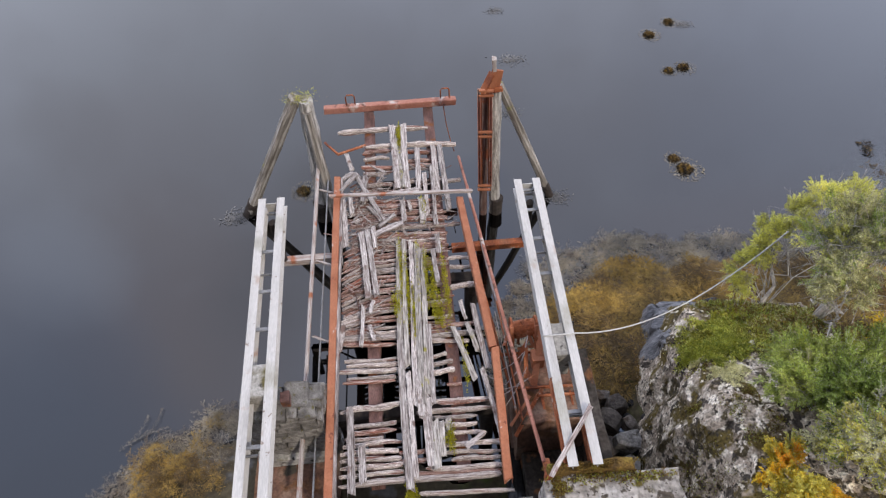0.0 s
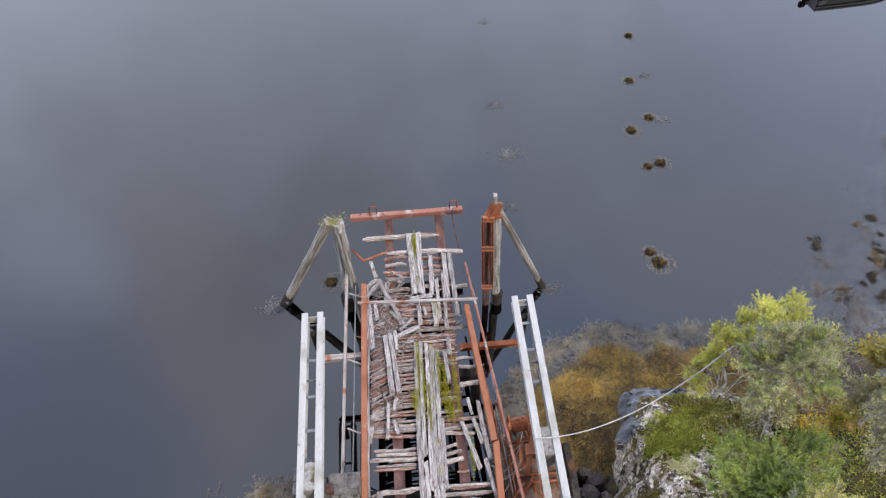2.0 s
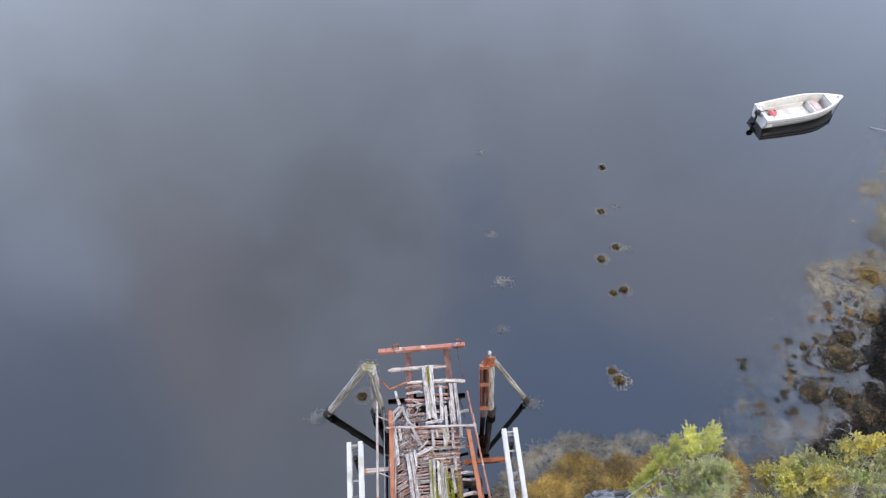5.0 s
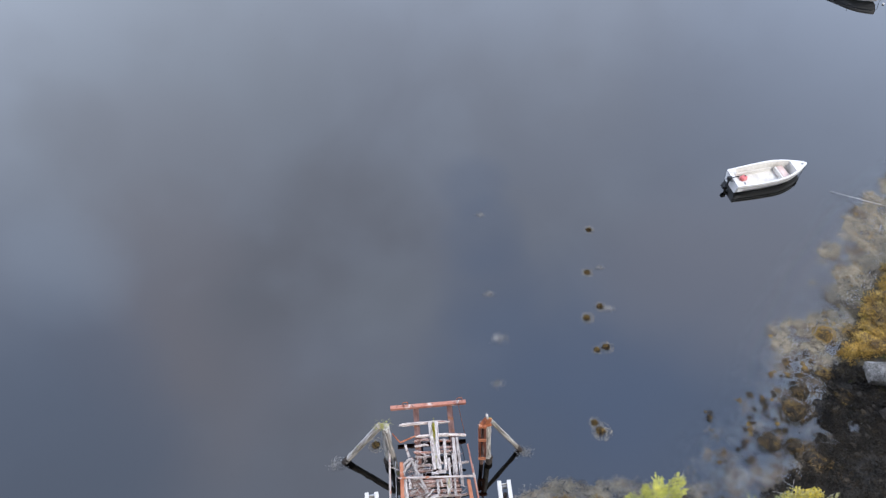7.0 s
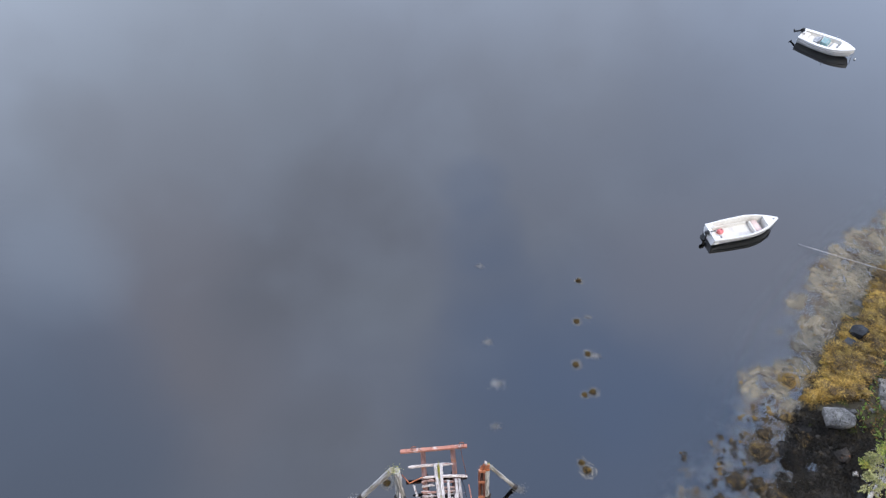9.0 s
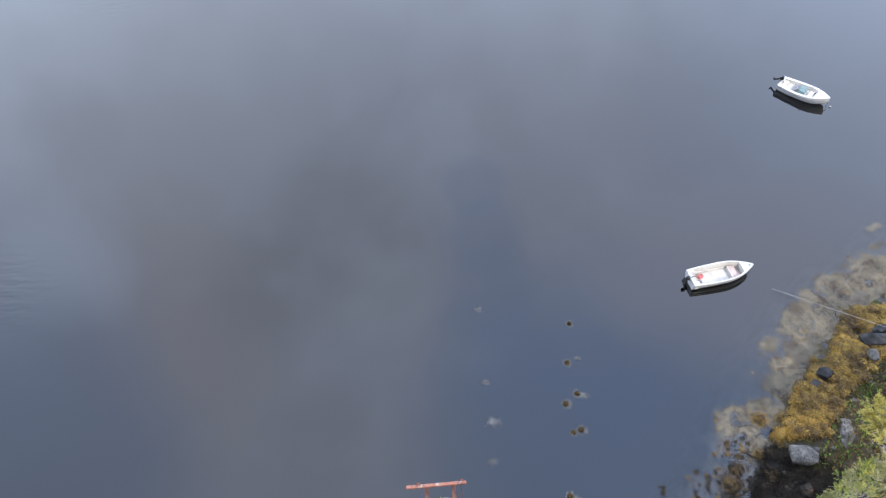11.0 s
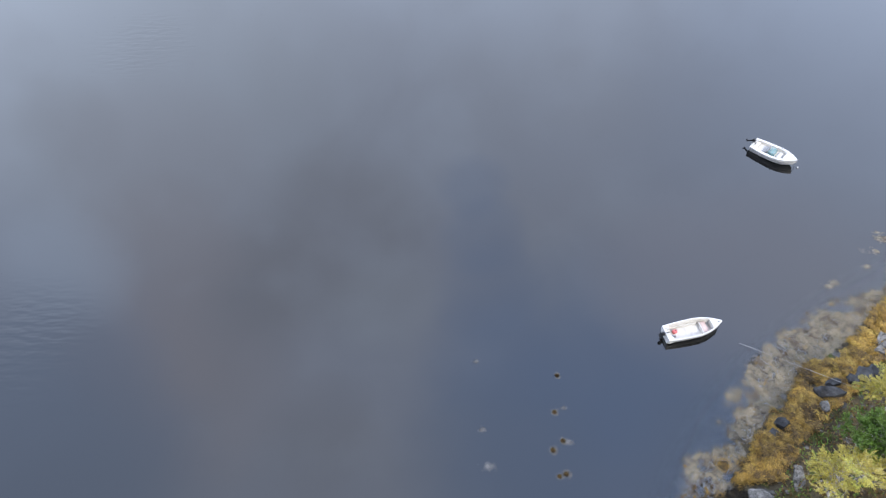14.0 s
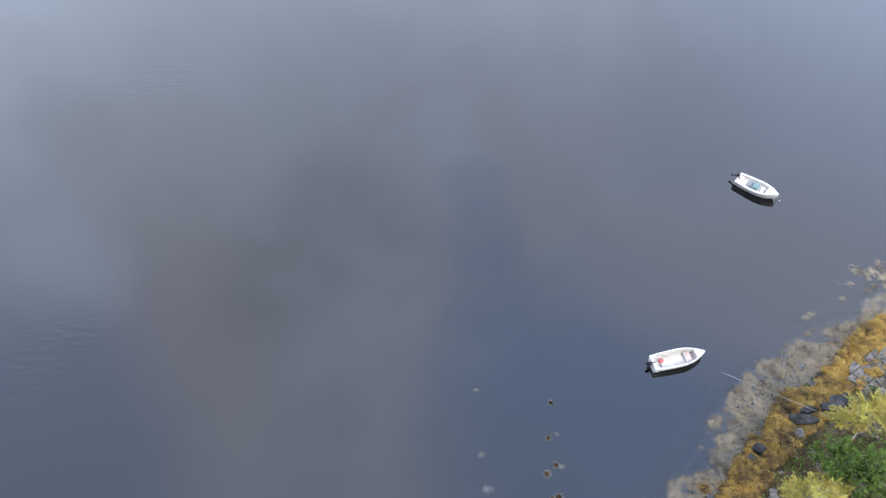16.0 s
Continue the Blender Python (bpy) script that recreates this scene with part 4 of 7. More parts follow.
# boards and broken sticks: v0, u0, v1, u1, width, height, mossy
CENTRE_BOARDS = [
    (-0.04, 5.32, -0.11, 2.13, 0.101, 2.16, 1), (0.08, 5.35, 0.01, 2.18, 0.101, 2.17, 1), (0.22, 5.29, 0.11, 1.37, 0.099, 2.16, 0), (0.35, 5.2, 0.24, 1.35, 0.11, 2.18, 1), (0.47, 5.02, 0.34, 1.57, 0.099, 2.16, 1),
    (0.46, 3.16, 0.44, 1.4, 0.095, 2.17, 0), (-0.11, 2.85, -0.05, -0.15, 0.123, 2.18, 0), (0.01, 2.15, 0.05, 0.05, 0.091, 2.16, 0), (0.18, 2.18, 0.22, 1.13, 0.103, 2.17, 0), (0.28, 2.34, 0.32, 0.25, 0.133, 2.18, 0),
    (0.36, 1.64, 0.38, 0.3, 0.071, 2.16, 0), (0.45, 1.15, 0.43, 0.15, 0.12, 2.18, 1), (0.56, 1.11, 0.55, 0.38, 0.09, 2.16, 1)]
SIDE_BOARDS = [
    (0.68, 1.17, 0.72, 0.57, 0.101, 2.16, 1), (0.92, 3.04, 1.26, 1.76, 0.096, 2.2, 1), (1.37, 3.56, 1.52, 1.98, 0.097, 2.2, 0), (1.19, 3.13, 1.36, 2.4, 0.086, 2.19, 1), (1.38, 2.06, 1.6, 0.46, 0.082, 2.22, 0),
    (1.13, 3.64, 1.21, 3.14, 0.066, 2.19, 0), (1.3, 0.81, 0.91, 0.53, 0.09, 2.2, 0), (-1.08, 1.53, -1.04, -0.17, 0.12, 2.2, 0), (-0.86, 0.8, -0.84, 0.05, 0.119, 2.19, 0)]
END_BOARDS = [
    (-0.07, 9.06, 0.01, 6.79, 0.134, 2.18, 0), (0.08, 8.99, 0.11, 6.8, 0.12, 2.16, 1), (0.23, 9.1, 0.24, 6.74, 0.134, 2.19, 0), (0.52, 8.18, 0.48, 6.69, 0.118, 2.18, 0), (0.91, 8.2, 0.91, 6.5, 0.117, 2.18, 0),
    (1.06, 8.19, 1.13, 6.02, 0.116, 2.19, 0), (0.81, 7.54, 0.8, 5.9, 0.076, 2.21, 0), (0.64, 7.36, 0.64, 5.91, 0.088, 2.18, 0), (0.51, 6.52, 0.53, 5.74, 0.123, 2.2, 1), (1.1, 6.45, 1.13, 6, 0.062, 2.21, 0),
    (0.79, 6.07, 0.82, 5.63, 0.098, 2.18, 0), (-0.17, 6.64, 0.5, 6.71, 0.114, 2.23, 0)]
BROKEN_BOARDS = [
    (-1.17, 8.02, -1.01, 7.4, 0.093, 2.28, 0), (-0.99, 7.42, -0.3, 5.78, 0.101, 2.26, 0), (-1.29, 6.76, -0.9, 7.29, 0.09, 2.3, 0), (-1.27, 7.13, -0.96, 7.36, 0.104, 2.28, 0), (-0.86, 6.58, -0.45, 6.61, 0.164, 2.22, 0),
    (-0.81, 6.4, -0.73, 7.32, 0.102, 2.22, 0), (-0.69, 6.34, -0.37, 5.8, 0.074, 2.24, 0), (-0.47, 5.63, -0.04, 6.01, 0.085, 2.26, 0), (0.1, 6.41, 0.12, 5.73, 0.111, 2.26, 0), (-0.63, 5.41, 0.12, 5.75, 0.121, 2.24, 0),
    (-1.25, 6.66, -1.16, 5.14, 0.098, 2.22, 0), (-1.07, 6.7, -1.02, 6.09, 0.087, 2.21, 0), (-1.24, 6.12, -1.3, 4.85, 0.084, 2.21, 0), (0.23, 6.41, 0.29, 6.06, 0.074, 2.24, 0)]
LEANING_BOARDS = [
    (-0.84, 5.61, -0.7, 3.81, 0.116, 2.22, 0), (-0.7, 5.66, -0.52, 3.84, 0.105, 2.22, 0), (-0.57, 5.72, -0.53, 5.06, 0.084, 2.24, 0), (-1.36, 5.48, -1.26, 4.7, 0.106, 2.21, 0), (-0.81, 3.69, -0.86, 2.63, 0.066, 2.24, 0),
    (-0.7, 3.2, -0.58, 2.76, 0.076, 2.24, 0), (-1.19, 3.29, -1.27, 2.61, 0.087, 2.22, 0), (-0.59, 3.77, -0.66, 3.42, 0.067, 2.22, 0), (0.8, 5.4, 0.8, 4.82, 0.106, 2.21, 0), (0.68, 4.96, 0.73, 4.06, 0.092, 2.21, 0)]


def build_rail(v, u0, u1, skew, label, rungs):
    """A launching rail: two white steel beams with rungs between them, on posts."""
    top = 3.34
    rail = thing("rail_track", pier(v, (u0 + u1) / 2, 0), label, "rail", "rails beside the pier")
    for s in (-0.19, 0.19):
        profile("rail_beam", pier(v + s + skew, u0, top - 0.14), pier(v + s, u1, top - 0.14), i_section(0.155, 0.28, 0.016), WHITE_STEEL, rail)
    for u in rungs:
        stick("rung", pier(v - 0.19, u, top - 0.13), pier(v + 0.19, u, top - 0.13), 0.07, 0.03, GREY_STEEL, rail, rough=0.001, ragged=0, seed=1, seg=2)
    profile("end_plate", pier(v - 0.12, u1 - 0.12, top - 0.15), pier(v + 0.12, u1 - 0.12, top - 0.15), [(-0.01, -0.12), (0.01, -0.12), (0.01, 0.12), (-0.01, 0.12)], WHITE_STEEL, rail, "white end plate")
    for u in (u0 + 0.9, 3.9, 5.45):
        profile("tie_bar", pier(v - 0.12, u, top - 0.25), pier(v + 0.12, u, top - 0.25), angle_section(0.05, 0.05), GREY_STEEL, rail, "grey tie bar under the rung")
    stick("post", pier(v, 5.22, 1.8), pier(v, 5.22, top - 0.17), 0.16, 0.16, DARK_TIMBER, rail, "dark post under the rail", sides=8, seed=8)
    return rail


TOP_GRASS = []


def build_dolphins():
    left = thing("mooring_dolphin", (-1.25, 12.5, 0), "leaning mossy timber mooring piles tied at the top", "mooring post", "mooring dolphins")
    stick("post", (-1.18, 12.35, -2.5), (-1.02, 12.5, 3.8), 0.40, 0.38, PILE_GREY, left, "grey split timber pile", sides=12, seg=14, seed=61, rough=0.02, taper=0.1)
    stick("leg", (-3.45, 12.5, -0.5), (-1.24, 12.52, 3.85), 0.28, 0.28, PILE, left, "mossy leaning timber leg", sides=10, seg=12, seed=62, rough=0.015)
    stick("leg", (-0.6, 11.6, -2.0), (-1.0, 12.35, 3.6), 0.24, 0.24, PILE, left, "dark timber leg", sides=10, seg=12, seed=63, rough=0.015)
    stick("wet_foot", (-1.18, 12.35, -2.5), (-1.165, 12.36, 0.6), 0.45, 0.43, DARK_TIMBER, left, "black wet foot of the pile", sides=12, seed=83, rough=0.012)
    stick("wet_foot", (-3.47, 12.5, -0.53), (-2.95, 12.5, 0.5), 0.315, 0.315, DARK_TIMBER, left, "dark wet foot of the leg", sides=10, seed=84, rough=0.012)
    rng = np.random.default_rng(77)
    c = np.column_stack([rng.normal(-1.14, 0.16, 420), rng.normal(12.5, 0.1, 420), rng.normal(3.84, 0.03, 420)])
    w = rng.normal(size=c.shape) * [1, 1, 0.4] + [0, 0, 0.5]
    TOP_GRASS.append((left, c, w))
    right = thing("mooring_dolphin", (3.3, 12.4, 0), "timber mooring pile with orange steel guide frame and brace", "mooring post", "mooring dolphins")
    stick("post", (3.33, 12.5, -2.5), (3.18, 12.58, 4.08), 0.28, 0.28, PILE_GREY, right, "grey timber pile", sides=12, seg=14, seed=64, rough=0.015)
    stick("leg", (4.95, 13.1, -0.5), (3.26, 12.68, 4.02), 0.2, 0.2, PILE, right, "leaning timber brace", sides=10, seg=12, seed=65, rough=0.012)
    stick("wet_foot", (3.33, 12.5, -2.5), (3.32, 12.505, 0.55), 0.33, 0.33, DARK_TIMBER, right, "black wet foot of the pile", sides=12, seed=81, rough=0.012)
    stick("wet_foot", (4.98, 13.1, -0.55), (4.58, 13.0, 0.5), 0.235, 0.235, DARK_TIMBER, right, "black wet foot of the brace", sides=10, seed=82, rough=0.01)
    for s in (-0.13, 0.13):
        profile("guide_rail", (3.0 + s, 12.15, 1.3), (2.95 + s, 12.42, 4.05), channel_section(0.07, 0.09, 0.012), FADED_ORANGE, right, "orange steel guide rail")
        profile("guide_rail", (3.0 + s * 0.62, 12.18, 1.35), (2.95 + s * 0.62, 12.46, 4.0), channel_section(0.03, 0.06, 0.008), RUST, right, "rusty inner guide bar")
    stick("backing_pole", (3.0, 12.35, -2.0), (2.95, 12.62, 3.95), 0.2, 0.2, RED_WOOD, right, "dark timber pole behind the frame", sides=9, seed=66)
    for z, dy in ((4.05, 0.40), (3.92, 0.39), (2.95, 0.30), (2.82, 0.29), (1.35, 0.15), (1.22, 0.14)):
        stick("guide_bar", (2.82, 12.1 + dy - 0.12, z), (3.14, 12.1 + dy - 0.12, z), 0.06, 0.05, ORANGE, right, rough=0.002, ragged=0, seed=3, seg=2)
    stick("peak_post", (3.2, 12.6, 3.8), (3.13, 12.5, 4.82), 0.09, 0.12, PALE_ROD, right, "worn peak post", seed=67, ragged=0.05)
    profile("peak_plate", (2.9, 12.42, 3.98), (3.1, 12.52, 4.4), [(-0.09, -0.02), (0.09, -0.02), (0.09, 0.02), (-0.09, 0.02)], RUST, right, "rusty slanting plate")
    profile("peak_plate", (3.14, 12.46, 4.0), (3.22, 12.5, 4.5), [(-0.12, -0.02), (0.12, -0.02), (0.12, 0.02), (-0.12, 0.02)], ORANGE, right, "orange steel plate")
    stick("peak_bar", (2.84, 12.4, 4.0), (3.36, 12.45, 4.05), 0.1, 0.09, RUST, right, "rusty cross bar", seed=68)


build_pier()
build_rail(-2.53, -0.6, 5.7, 0.12, "white painted steel rail track beside the deck", (5.62, 4.4, 3.45, 2.62, 0.42))
build_rail(2.72, -0.39, 5.7, -0.04, "white painted steel rail track with a rope tied on", (5.5, 4.95, 4.2, 3.35, 0.55))
build_dolphins()


# ---- abutments and machinery ----
def build_masonry(name, v0, v1, u0, u1, z0, z1, label, seed):
    """A rubble-stone abutment: a core and face stones, each its own piece, recessed joints between."""
    c = pier((v0 + v1) / 2, (u0 + u1) / 2, 0)
    base = thing(name, c, label, "abutment")
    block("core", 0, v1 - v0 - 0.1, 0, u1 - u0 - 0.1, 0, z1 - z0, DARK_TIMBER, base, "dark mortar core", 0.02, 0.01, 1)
    core = base.children[0]
    put(core, pose(c.x, c.y, (z0 + z1) / 2, 0, 0, PIER_TURN))
    rnd = random.Random(seed)
    shapes = []
    for k in range(8):
        bm = bmesh.new()
        bmesh.ops.create_cube(bm, size=1)
        bmesh.ops.bevel(bm, geom=bm.edges[:], offset=0.09, segments=1, affect="EDGES", profile=0.6)
        for v in bm.verts:
            v.co += noise.noise_vector(v.co * 1.2 + Vector((k * 5.1, seed, 0))) * 0.11
        me = bpy.data.meshes.new("stone")
        bm.to_mesh(me)
        bm.free()
        me.materials.append(MASONRY)
        shapes.append(me)

    def stone(v, u, z, sx, sy, sz):
        ob = new("stone", rnd.choice(shapes))
        ob.parent = base
        p = pier(v, u, z)
        put(ob, pose(p.x, p.y, p.z, rnd.uniform(-5, 5), rnd.uniform(-5, 5), PIER_TURN + rnd.uniform(-5, 5)) @ Matrix.Diagonal((sx, sy, sz, 1)))

    z = z0
    while z < z1 - 0.05:
        h = min(rnd.uniform(0.17, 0.27), z1 - z + 0.04)
        v = v0
        while v < v1 - 0.05:
            w = rnd.uniform(0.18, 0.36)
            w = min(w, v1 - v + 0.05)
            stone(v + w / 2, u0 + 0.08, z + h / 2, w * 0.97, 0.34, h * 0.97)
            v += w
        for side in (v0 + 0.1, v1 - 0.1):
            u = u0 + 0.2
            while u < u1 - 0.1:
                w = rnd.uniform(0.2, 0.36)
                stone(side, u + w / 2, z + h / 2, 0.34, w * 0.97, h * 0.97)
                u += w
        z += h
    # capping stones
    v = v0
    while v < v1 - 0.1:
        w = min(rnd.uniform(0.3, 0.5), v1 - v + 0.05)
        u = u0 + 0.1
        while u < u1 - 0.1:
            d = rnd.uniform(0.35, 0.6)
            stone(v + w / 2, u + d / 2, z1 - 0.02 + rnd.uniform(-0.03, 0.03), w * 0.96, d * 0.96, 0.16)
            u += d
        v += w
    return base


def pier_block(name, v0, v1, u0, u1, z0, z1, material, label, category, **more):
    p = pier((v0 + v1) / 2, (u0 + u1) / 2, (z0 + z1) / 2)
    ob = block(name, -(v1 - v0) / 2, (v1 - v0) / 2, -(u1 - u0) / 2, (u1 - u0) / 2, -(z1 - z0) / 2, (z1 - z0) / 2, material, **more)
    ob.matrix_basis = pose(p.x, p.y, p.z, 0, 0, PIER_TURN)
    return tagged(ob, label, category)


build_masonry("stone_abutment", -2.85, -1.55, 1.2, 1.8, -0.6, 2.66, "grey rubble-stone abutment under the white rail", 11)
pier_block("ledge", -3.0, -1.5, -1.2, 1.3, -0.6, 0.95, STAINED, "brown stained concrete ledge at the foot of the abutment", "ledge", seed=3)
pier_block("sill", -2.9, -1.5, 1.0, 1.22, 0.9, 1.25, CONCRETE, "pale concrete sill on the ledge", "sill", seed=4)
pier_block("bearing_block", -2.66, -2.28, 1.25, 1.85, 2.78, 3.32, CONCRETE, "lichen-spotted concrete bearing block between rail beams", "block", seed=5, rough=0.008)
pier_block("brick_stub", -2.16, -2.0, 1.3, 1.5, 2.75, 2.98, STRINGER, "crumbling rust-red brick stub on the abutment", "brick", seed=6)
pier_block("bearing_block", 2.58, 2.86, 1.55, 2.2, 2.6, 3.30, CONCRETE, "pale concrete bearing block between rail beams", "block", seed=7, rough=0.006)
pier_block("winch_foundation", 1.95, 3.25, 0.95, 2.35, -0.6, 2.0, STAINED, "rust-stained concrete winch foundation", "foundation", seed=8, rough=0.02)
pier_block("footing", 2.05, 3.25, -0.5, 0.95, -0.6, 0.75, DARK_BROWN, "dark brown concrete footing below the rails", "footing", seed=9, rough=0.02)
pier_block("side_wall", 3.2, 3.38, -0.5, 2.2, -0.6, 2.3, DARK_BROWN, "dark weathered concrete side wall", "wall", seed=10, rough=0.02)
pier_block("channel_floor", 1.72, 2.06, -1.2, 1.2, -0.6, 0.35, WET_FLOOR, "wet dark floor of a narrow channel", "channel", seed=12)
pier_block("foreground_slab", 2.05, 4.15, -2.6, -0.42, 0.6, 3.10, SLAB, "lichen-whitened concrete slab with moss along its edge", "slab", seed=13, rough=0.035, bevel=0.06, cuts=9)
pier_block("mossy_sleeper", 2.12, 3.45, -0.45, -0.27, 3.02, 3.22, BROWN_MOSS, "rotten sleeper grown over with brown moss", "sleeper", seed=14, rough=0.03)
pier_block("shore_sill", -1.45, 1.95, -2.2, -0.35, 0.2, 2.02, CONCRETE, "mossy concrete sill where the deck meets the shore", "sill", seed=15, rough=0.03)


def build_winch():
    w = thing("winch", pier(2.15, 2.6, 1.9), "rusted hand winch wrecked on its foundation", "winch")
    drum = stick("drum", pier(2.05, 2.72, 2.32), pier(2.5, 2.76, 2.32), 0.34, 0.34, RUST, w, "rusty cable drum", sides=14, rough=0.006, seg=6, seed=71)
    for v in (2.03, 2.5):
        stick("flange", pier(v - 0.02, 2.72, 2.32), pier(v + 0.02, 2.72, 2.32), 0.5, 0.5, RUST, w, "rusty drum flange", sides=18, rough=0.002, seg=1, ragged=0, seed=72)
        stick("frame_leg", pier(v, 3.0, 1.7), pier(v - 0.02, 2.62, 2.62), 0.07, 0.07, ORANGE, w, "orange frame leg", rough=0.002, seed=73)
        stick("frame_leg", pier(v, 2.35, 1.7), pier(v - 0.02, 2.62, 2.62), 0.07, 0.07, ORANGE, w, "orange frame leg", rough=0.002, seed=74)
    for p, q in (((1.85, 2.5, 1.75), (2.55, 2.48, 1.8)), ((2.0, 1.58, 2.08), (3.4, 1.53, 2.1)), ((2.05, 1.13, 1.8), (3.44, 1.08, 1.8)), ((2.42, 1.58, 2.1), (1.83, 0.79, 1.9)),
                 ((2.0, 2.9, 2.0), (2.6, 2.95, 2.05)), ((2.1, 2.2, 2.0), (2.5, 2.75, 2.3))):
        profile("angle_iron", pier(*p), pier(*q), angle_section(0.06, 0.06), RUST, w)
    profile("channel_iron", pier(2.31, 1.67, 2.05), pier(2.55, 2.45, 2.75), channel_section(0.12, 0.07, 0.012), ORANGE, w, "orange channel iron leaning on the drum")
    for p, q, w0, h0, material, label in (((2.16, 2.62, 1.95), (2.22, 2.80, 2.55), 0.05, 0.05, ORANGE, "orange frame leg"), ((2.22, 2.80, 2.55), (2.44, 2.42, 2.1), 0.06, 0.03, ORANGE, "orange flat bar"),
                                          ((2.34, 2.86, 2.5), (2.52, 2.35, 2.15), 0.07, 0.03, RUST, "rusty flat bar"), ((2.12, 2.45, 2.05), (2.6, 2.5, 2.1), 0.05, 0.05, RUST, "rusty cross bar"),
                                          ((2.3, 1.44, 2.07), (3.42, 1.40, 2.1), 0.045, 0.04, RUST, "rusty angle across the foundation"), ((2.42, 1.52, 2.05), (2.44, 1.1, 1.95), 0.05, 0.04, RUST, "rusty tie bar"),
                                          ((2.95, 1.52, 2.05), (2.97, 1.06, 1.95), 0.04, 0.04, RUST, "rusty tie bar"), ((1.78, 0.98, 1.85), (2.2, 1.42, 2.15), 0.05, 0.03, ORANGE, "bent orange flat bar"),
                                          ((1.86, 2.5, 2.1), (2.05, 2.85, 2.25), 0.06, 0.04, ORANGE, "bent orange flat bar"), ((2.2, 2.05, 2.0), (2.34, 1.62, 2.05), 0.10, 0.03, ORANGE, "orange plate")):
        stick("iron_bar", pier(*p), pier(*q), w0, h0, material, w, label, rough=0.003, seg=4, seed=int(p[0] * 100 + p[1] * 10))
    profile("channel_iron", pier(2.2, 1.85, 2.0), pier(2.24, 2.3, 2.35), channel_section(0.08, 0.05, 0.012), RUST, w)
    stick("thin_rod", pier(1.86, 3.6, 2.08), pier(2.0, 0.94, 2.1), 0.035, 0.035, RUST, w, "thin rusty rod", sides=6, seed=91, rough=0.002, seg=8)
    stick("thin_rod", pier(1.80, 3.4, 2.02), pier(1.92, 1.3, 2.05), 0.022, 0.022, PALE_ROD, w, "thin pale rod", sides=6, seed=92, rough=0.002, seg=8)
    profile("bracket", pier(2.42, 1.95, 2.3), pier(2.42, 2.2, 2.3), [(-0.11, -0.14), (0.11, -0.14), (0.11, 0.14), (-0.11, 0.14)], ORANGE, w, "orange box bracket")
    tube("cable", [pier(1.5, 1.9, 2.1), pier(1.8, 1.75, 2.0), pier(2.05, 1.95, 2.12), pier(2.2, 2.2, 2.3), pier(2.3, 2.5, 2.45)], 0.012, PALE_ROD, w, "slack wire")
    tube("cable", [pier(1.55, 1.5, 2.1), pier(1.8, 1.6, 1.95), pier(2.05, 1.75, 2.02), pier(2.2, 1.9, 2.15)], 0.012, PALE_ROD, w, "slack wire")
    stick("web_plate", pier(2.435, 1.22, 3.12), pier(2.425, -0.37, 3.12), 0.045, 0.22, RUST, w, "rust-brown plate on the rail's web", rough=0.003, seed=75)
    stick("web_plate", pier(2.815, 0.38, 3.12), pier(2.805, -0.37, 3.12), 0.045, 0.22, RUST, w, "rust-brown plate on the rail's web", rough=0.003, seed=76)
    for k, (v0, u0, v1, u1) in enumerate(((1.62, 1.9, 2.3, 2.3), (1.66, 1.55, 2.35, 1.75), (1.7, 1.2, 2.2, 1.9))):
        tube("wire", [pier(v0, u0, 2.2), pier((v0 + v1) / 2, (u0 + u1) / 2, 2.12), pier(v1, u1, 2.35)], 0.007, PALE_ROD, w, "loose thin wire", sides=5)
    stick("anchor", pier(2.12, -0.48, 3.12), pier(2.28, 0.2, 2.1), 0.12, 0.12, RUST, w, "rust-flaked anchor end", rough=0.012, seed=77)


build_winch()
brace = stick("fallen_pole", pier(2.95, 0.54, 3.44), pier(2.12, -0.5, 3.26), 0.075, 0.06, GREY_WOOD, rough=0.006, seg=10, seed=78)
tagged(brace, "white-flaked dark pole lying across the rail", "pole")


# ---- loose plant matter ----
def unit(a):
    return a / np.maximum(1e-9, np.linalg.norm(a, axis=1))[:, None]


def blades(name, base, way, length, width, material, parent=None, label="", kinds=None, flat=False):
    """Many thin leaves: each a bent blade of two triangles and a quad from base along way."""
    rng = np.random.default_rng(len(base) + int(abs(base[:, 0]).sum() * 10) % 9973)
    way = unit(way)
    side = unit(np.cross(way, rng.normal(size=base.shape) * (0.25 if flat else 1.0) + ([0, 0, 1] if flat else [0, 0, 0])))
    L = (length * rng.uniform(0.6, 1.25, len(base)))[:, None]
    W = (width * rng.uniform(0.7, 1.2, len(base)))[:, None]
    droop = np.zeros_like(base)
    droop[:, 2] = 0.0 if flat else -0.12
    mid = base + way * L * 0.5
    tip = base + way * L + droop * L
    verts = np.stack([base, mid - side * W / 2, tip, mid + side * W / 2], 1).reshape(-1, 3)
    if parent is not None:
        verts = verts - np.array(parent.location)
    k = np.arange(len(base)) * 4
    faces = np.stack([k, k + 1, k + 2, k + 3], 1)
    me = bpy.data.meshes.new(name)
    me.vertices.add(len(verts))
    me.vertices.foreach_set("co", verts.astype(np.float32).ravel())
    me.loops.add(faces.size)
    me.loops.foreach_set("vertex_index", faces.astype(np.int32).ravel())
    me.polygons.add(len(faces))
    me.polygons.foreach_set("loop_start", (np.arange(len(faces)) * 4).astype(np.int32))
    me.update(calc_edges=True)
    for m in (material if isinstance(material, (list, tuple)) else [material]):
        me.materials.append(m)
    if kinds is not None:
        me.polygons.foreach_set("material_index", kinds.astype(np.int32))
    ob = new(name, me)
    if parent is not None:
        ob.parent = parent
    if label:
        ob["label"] = label
    return ob


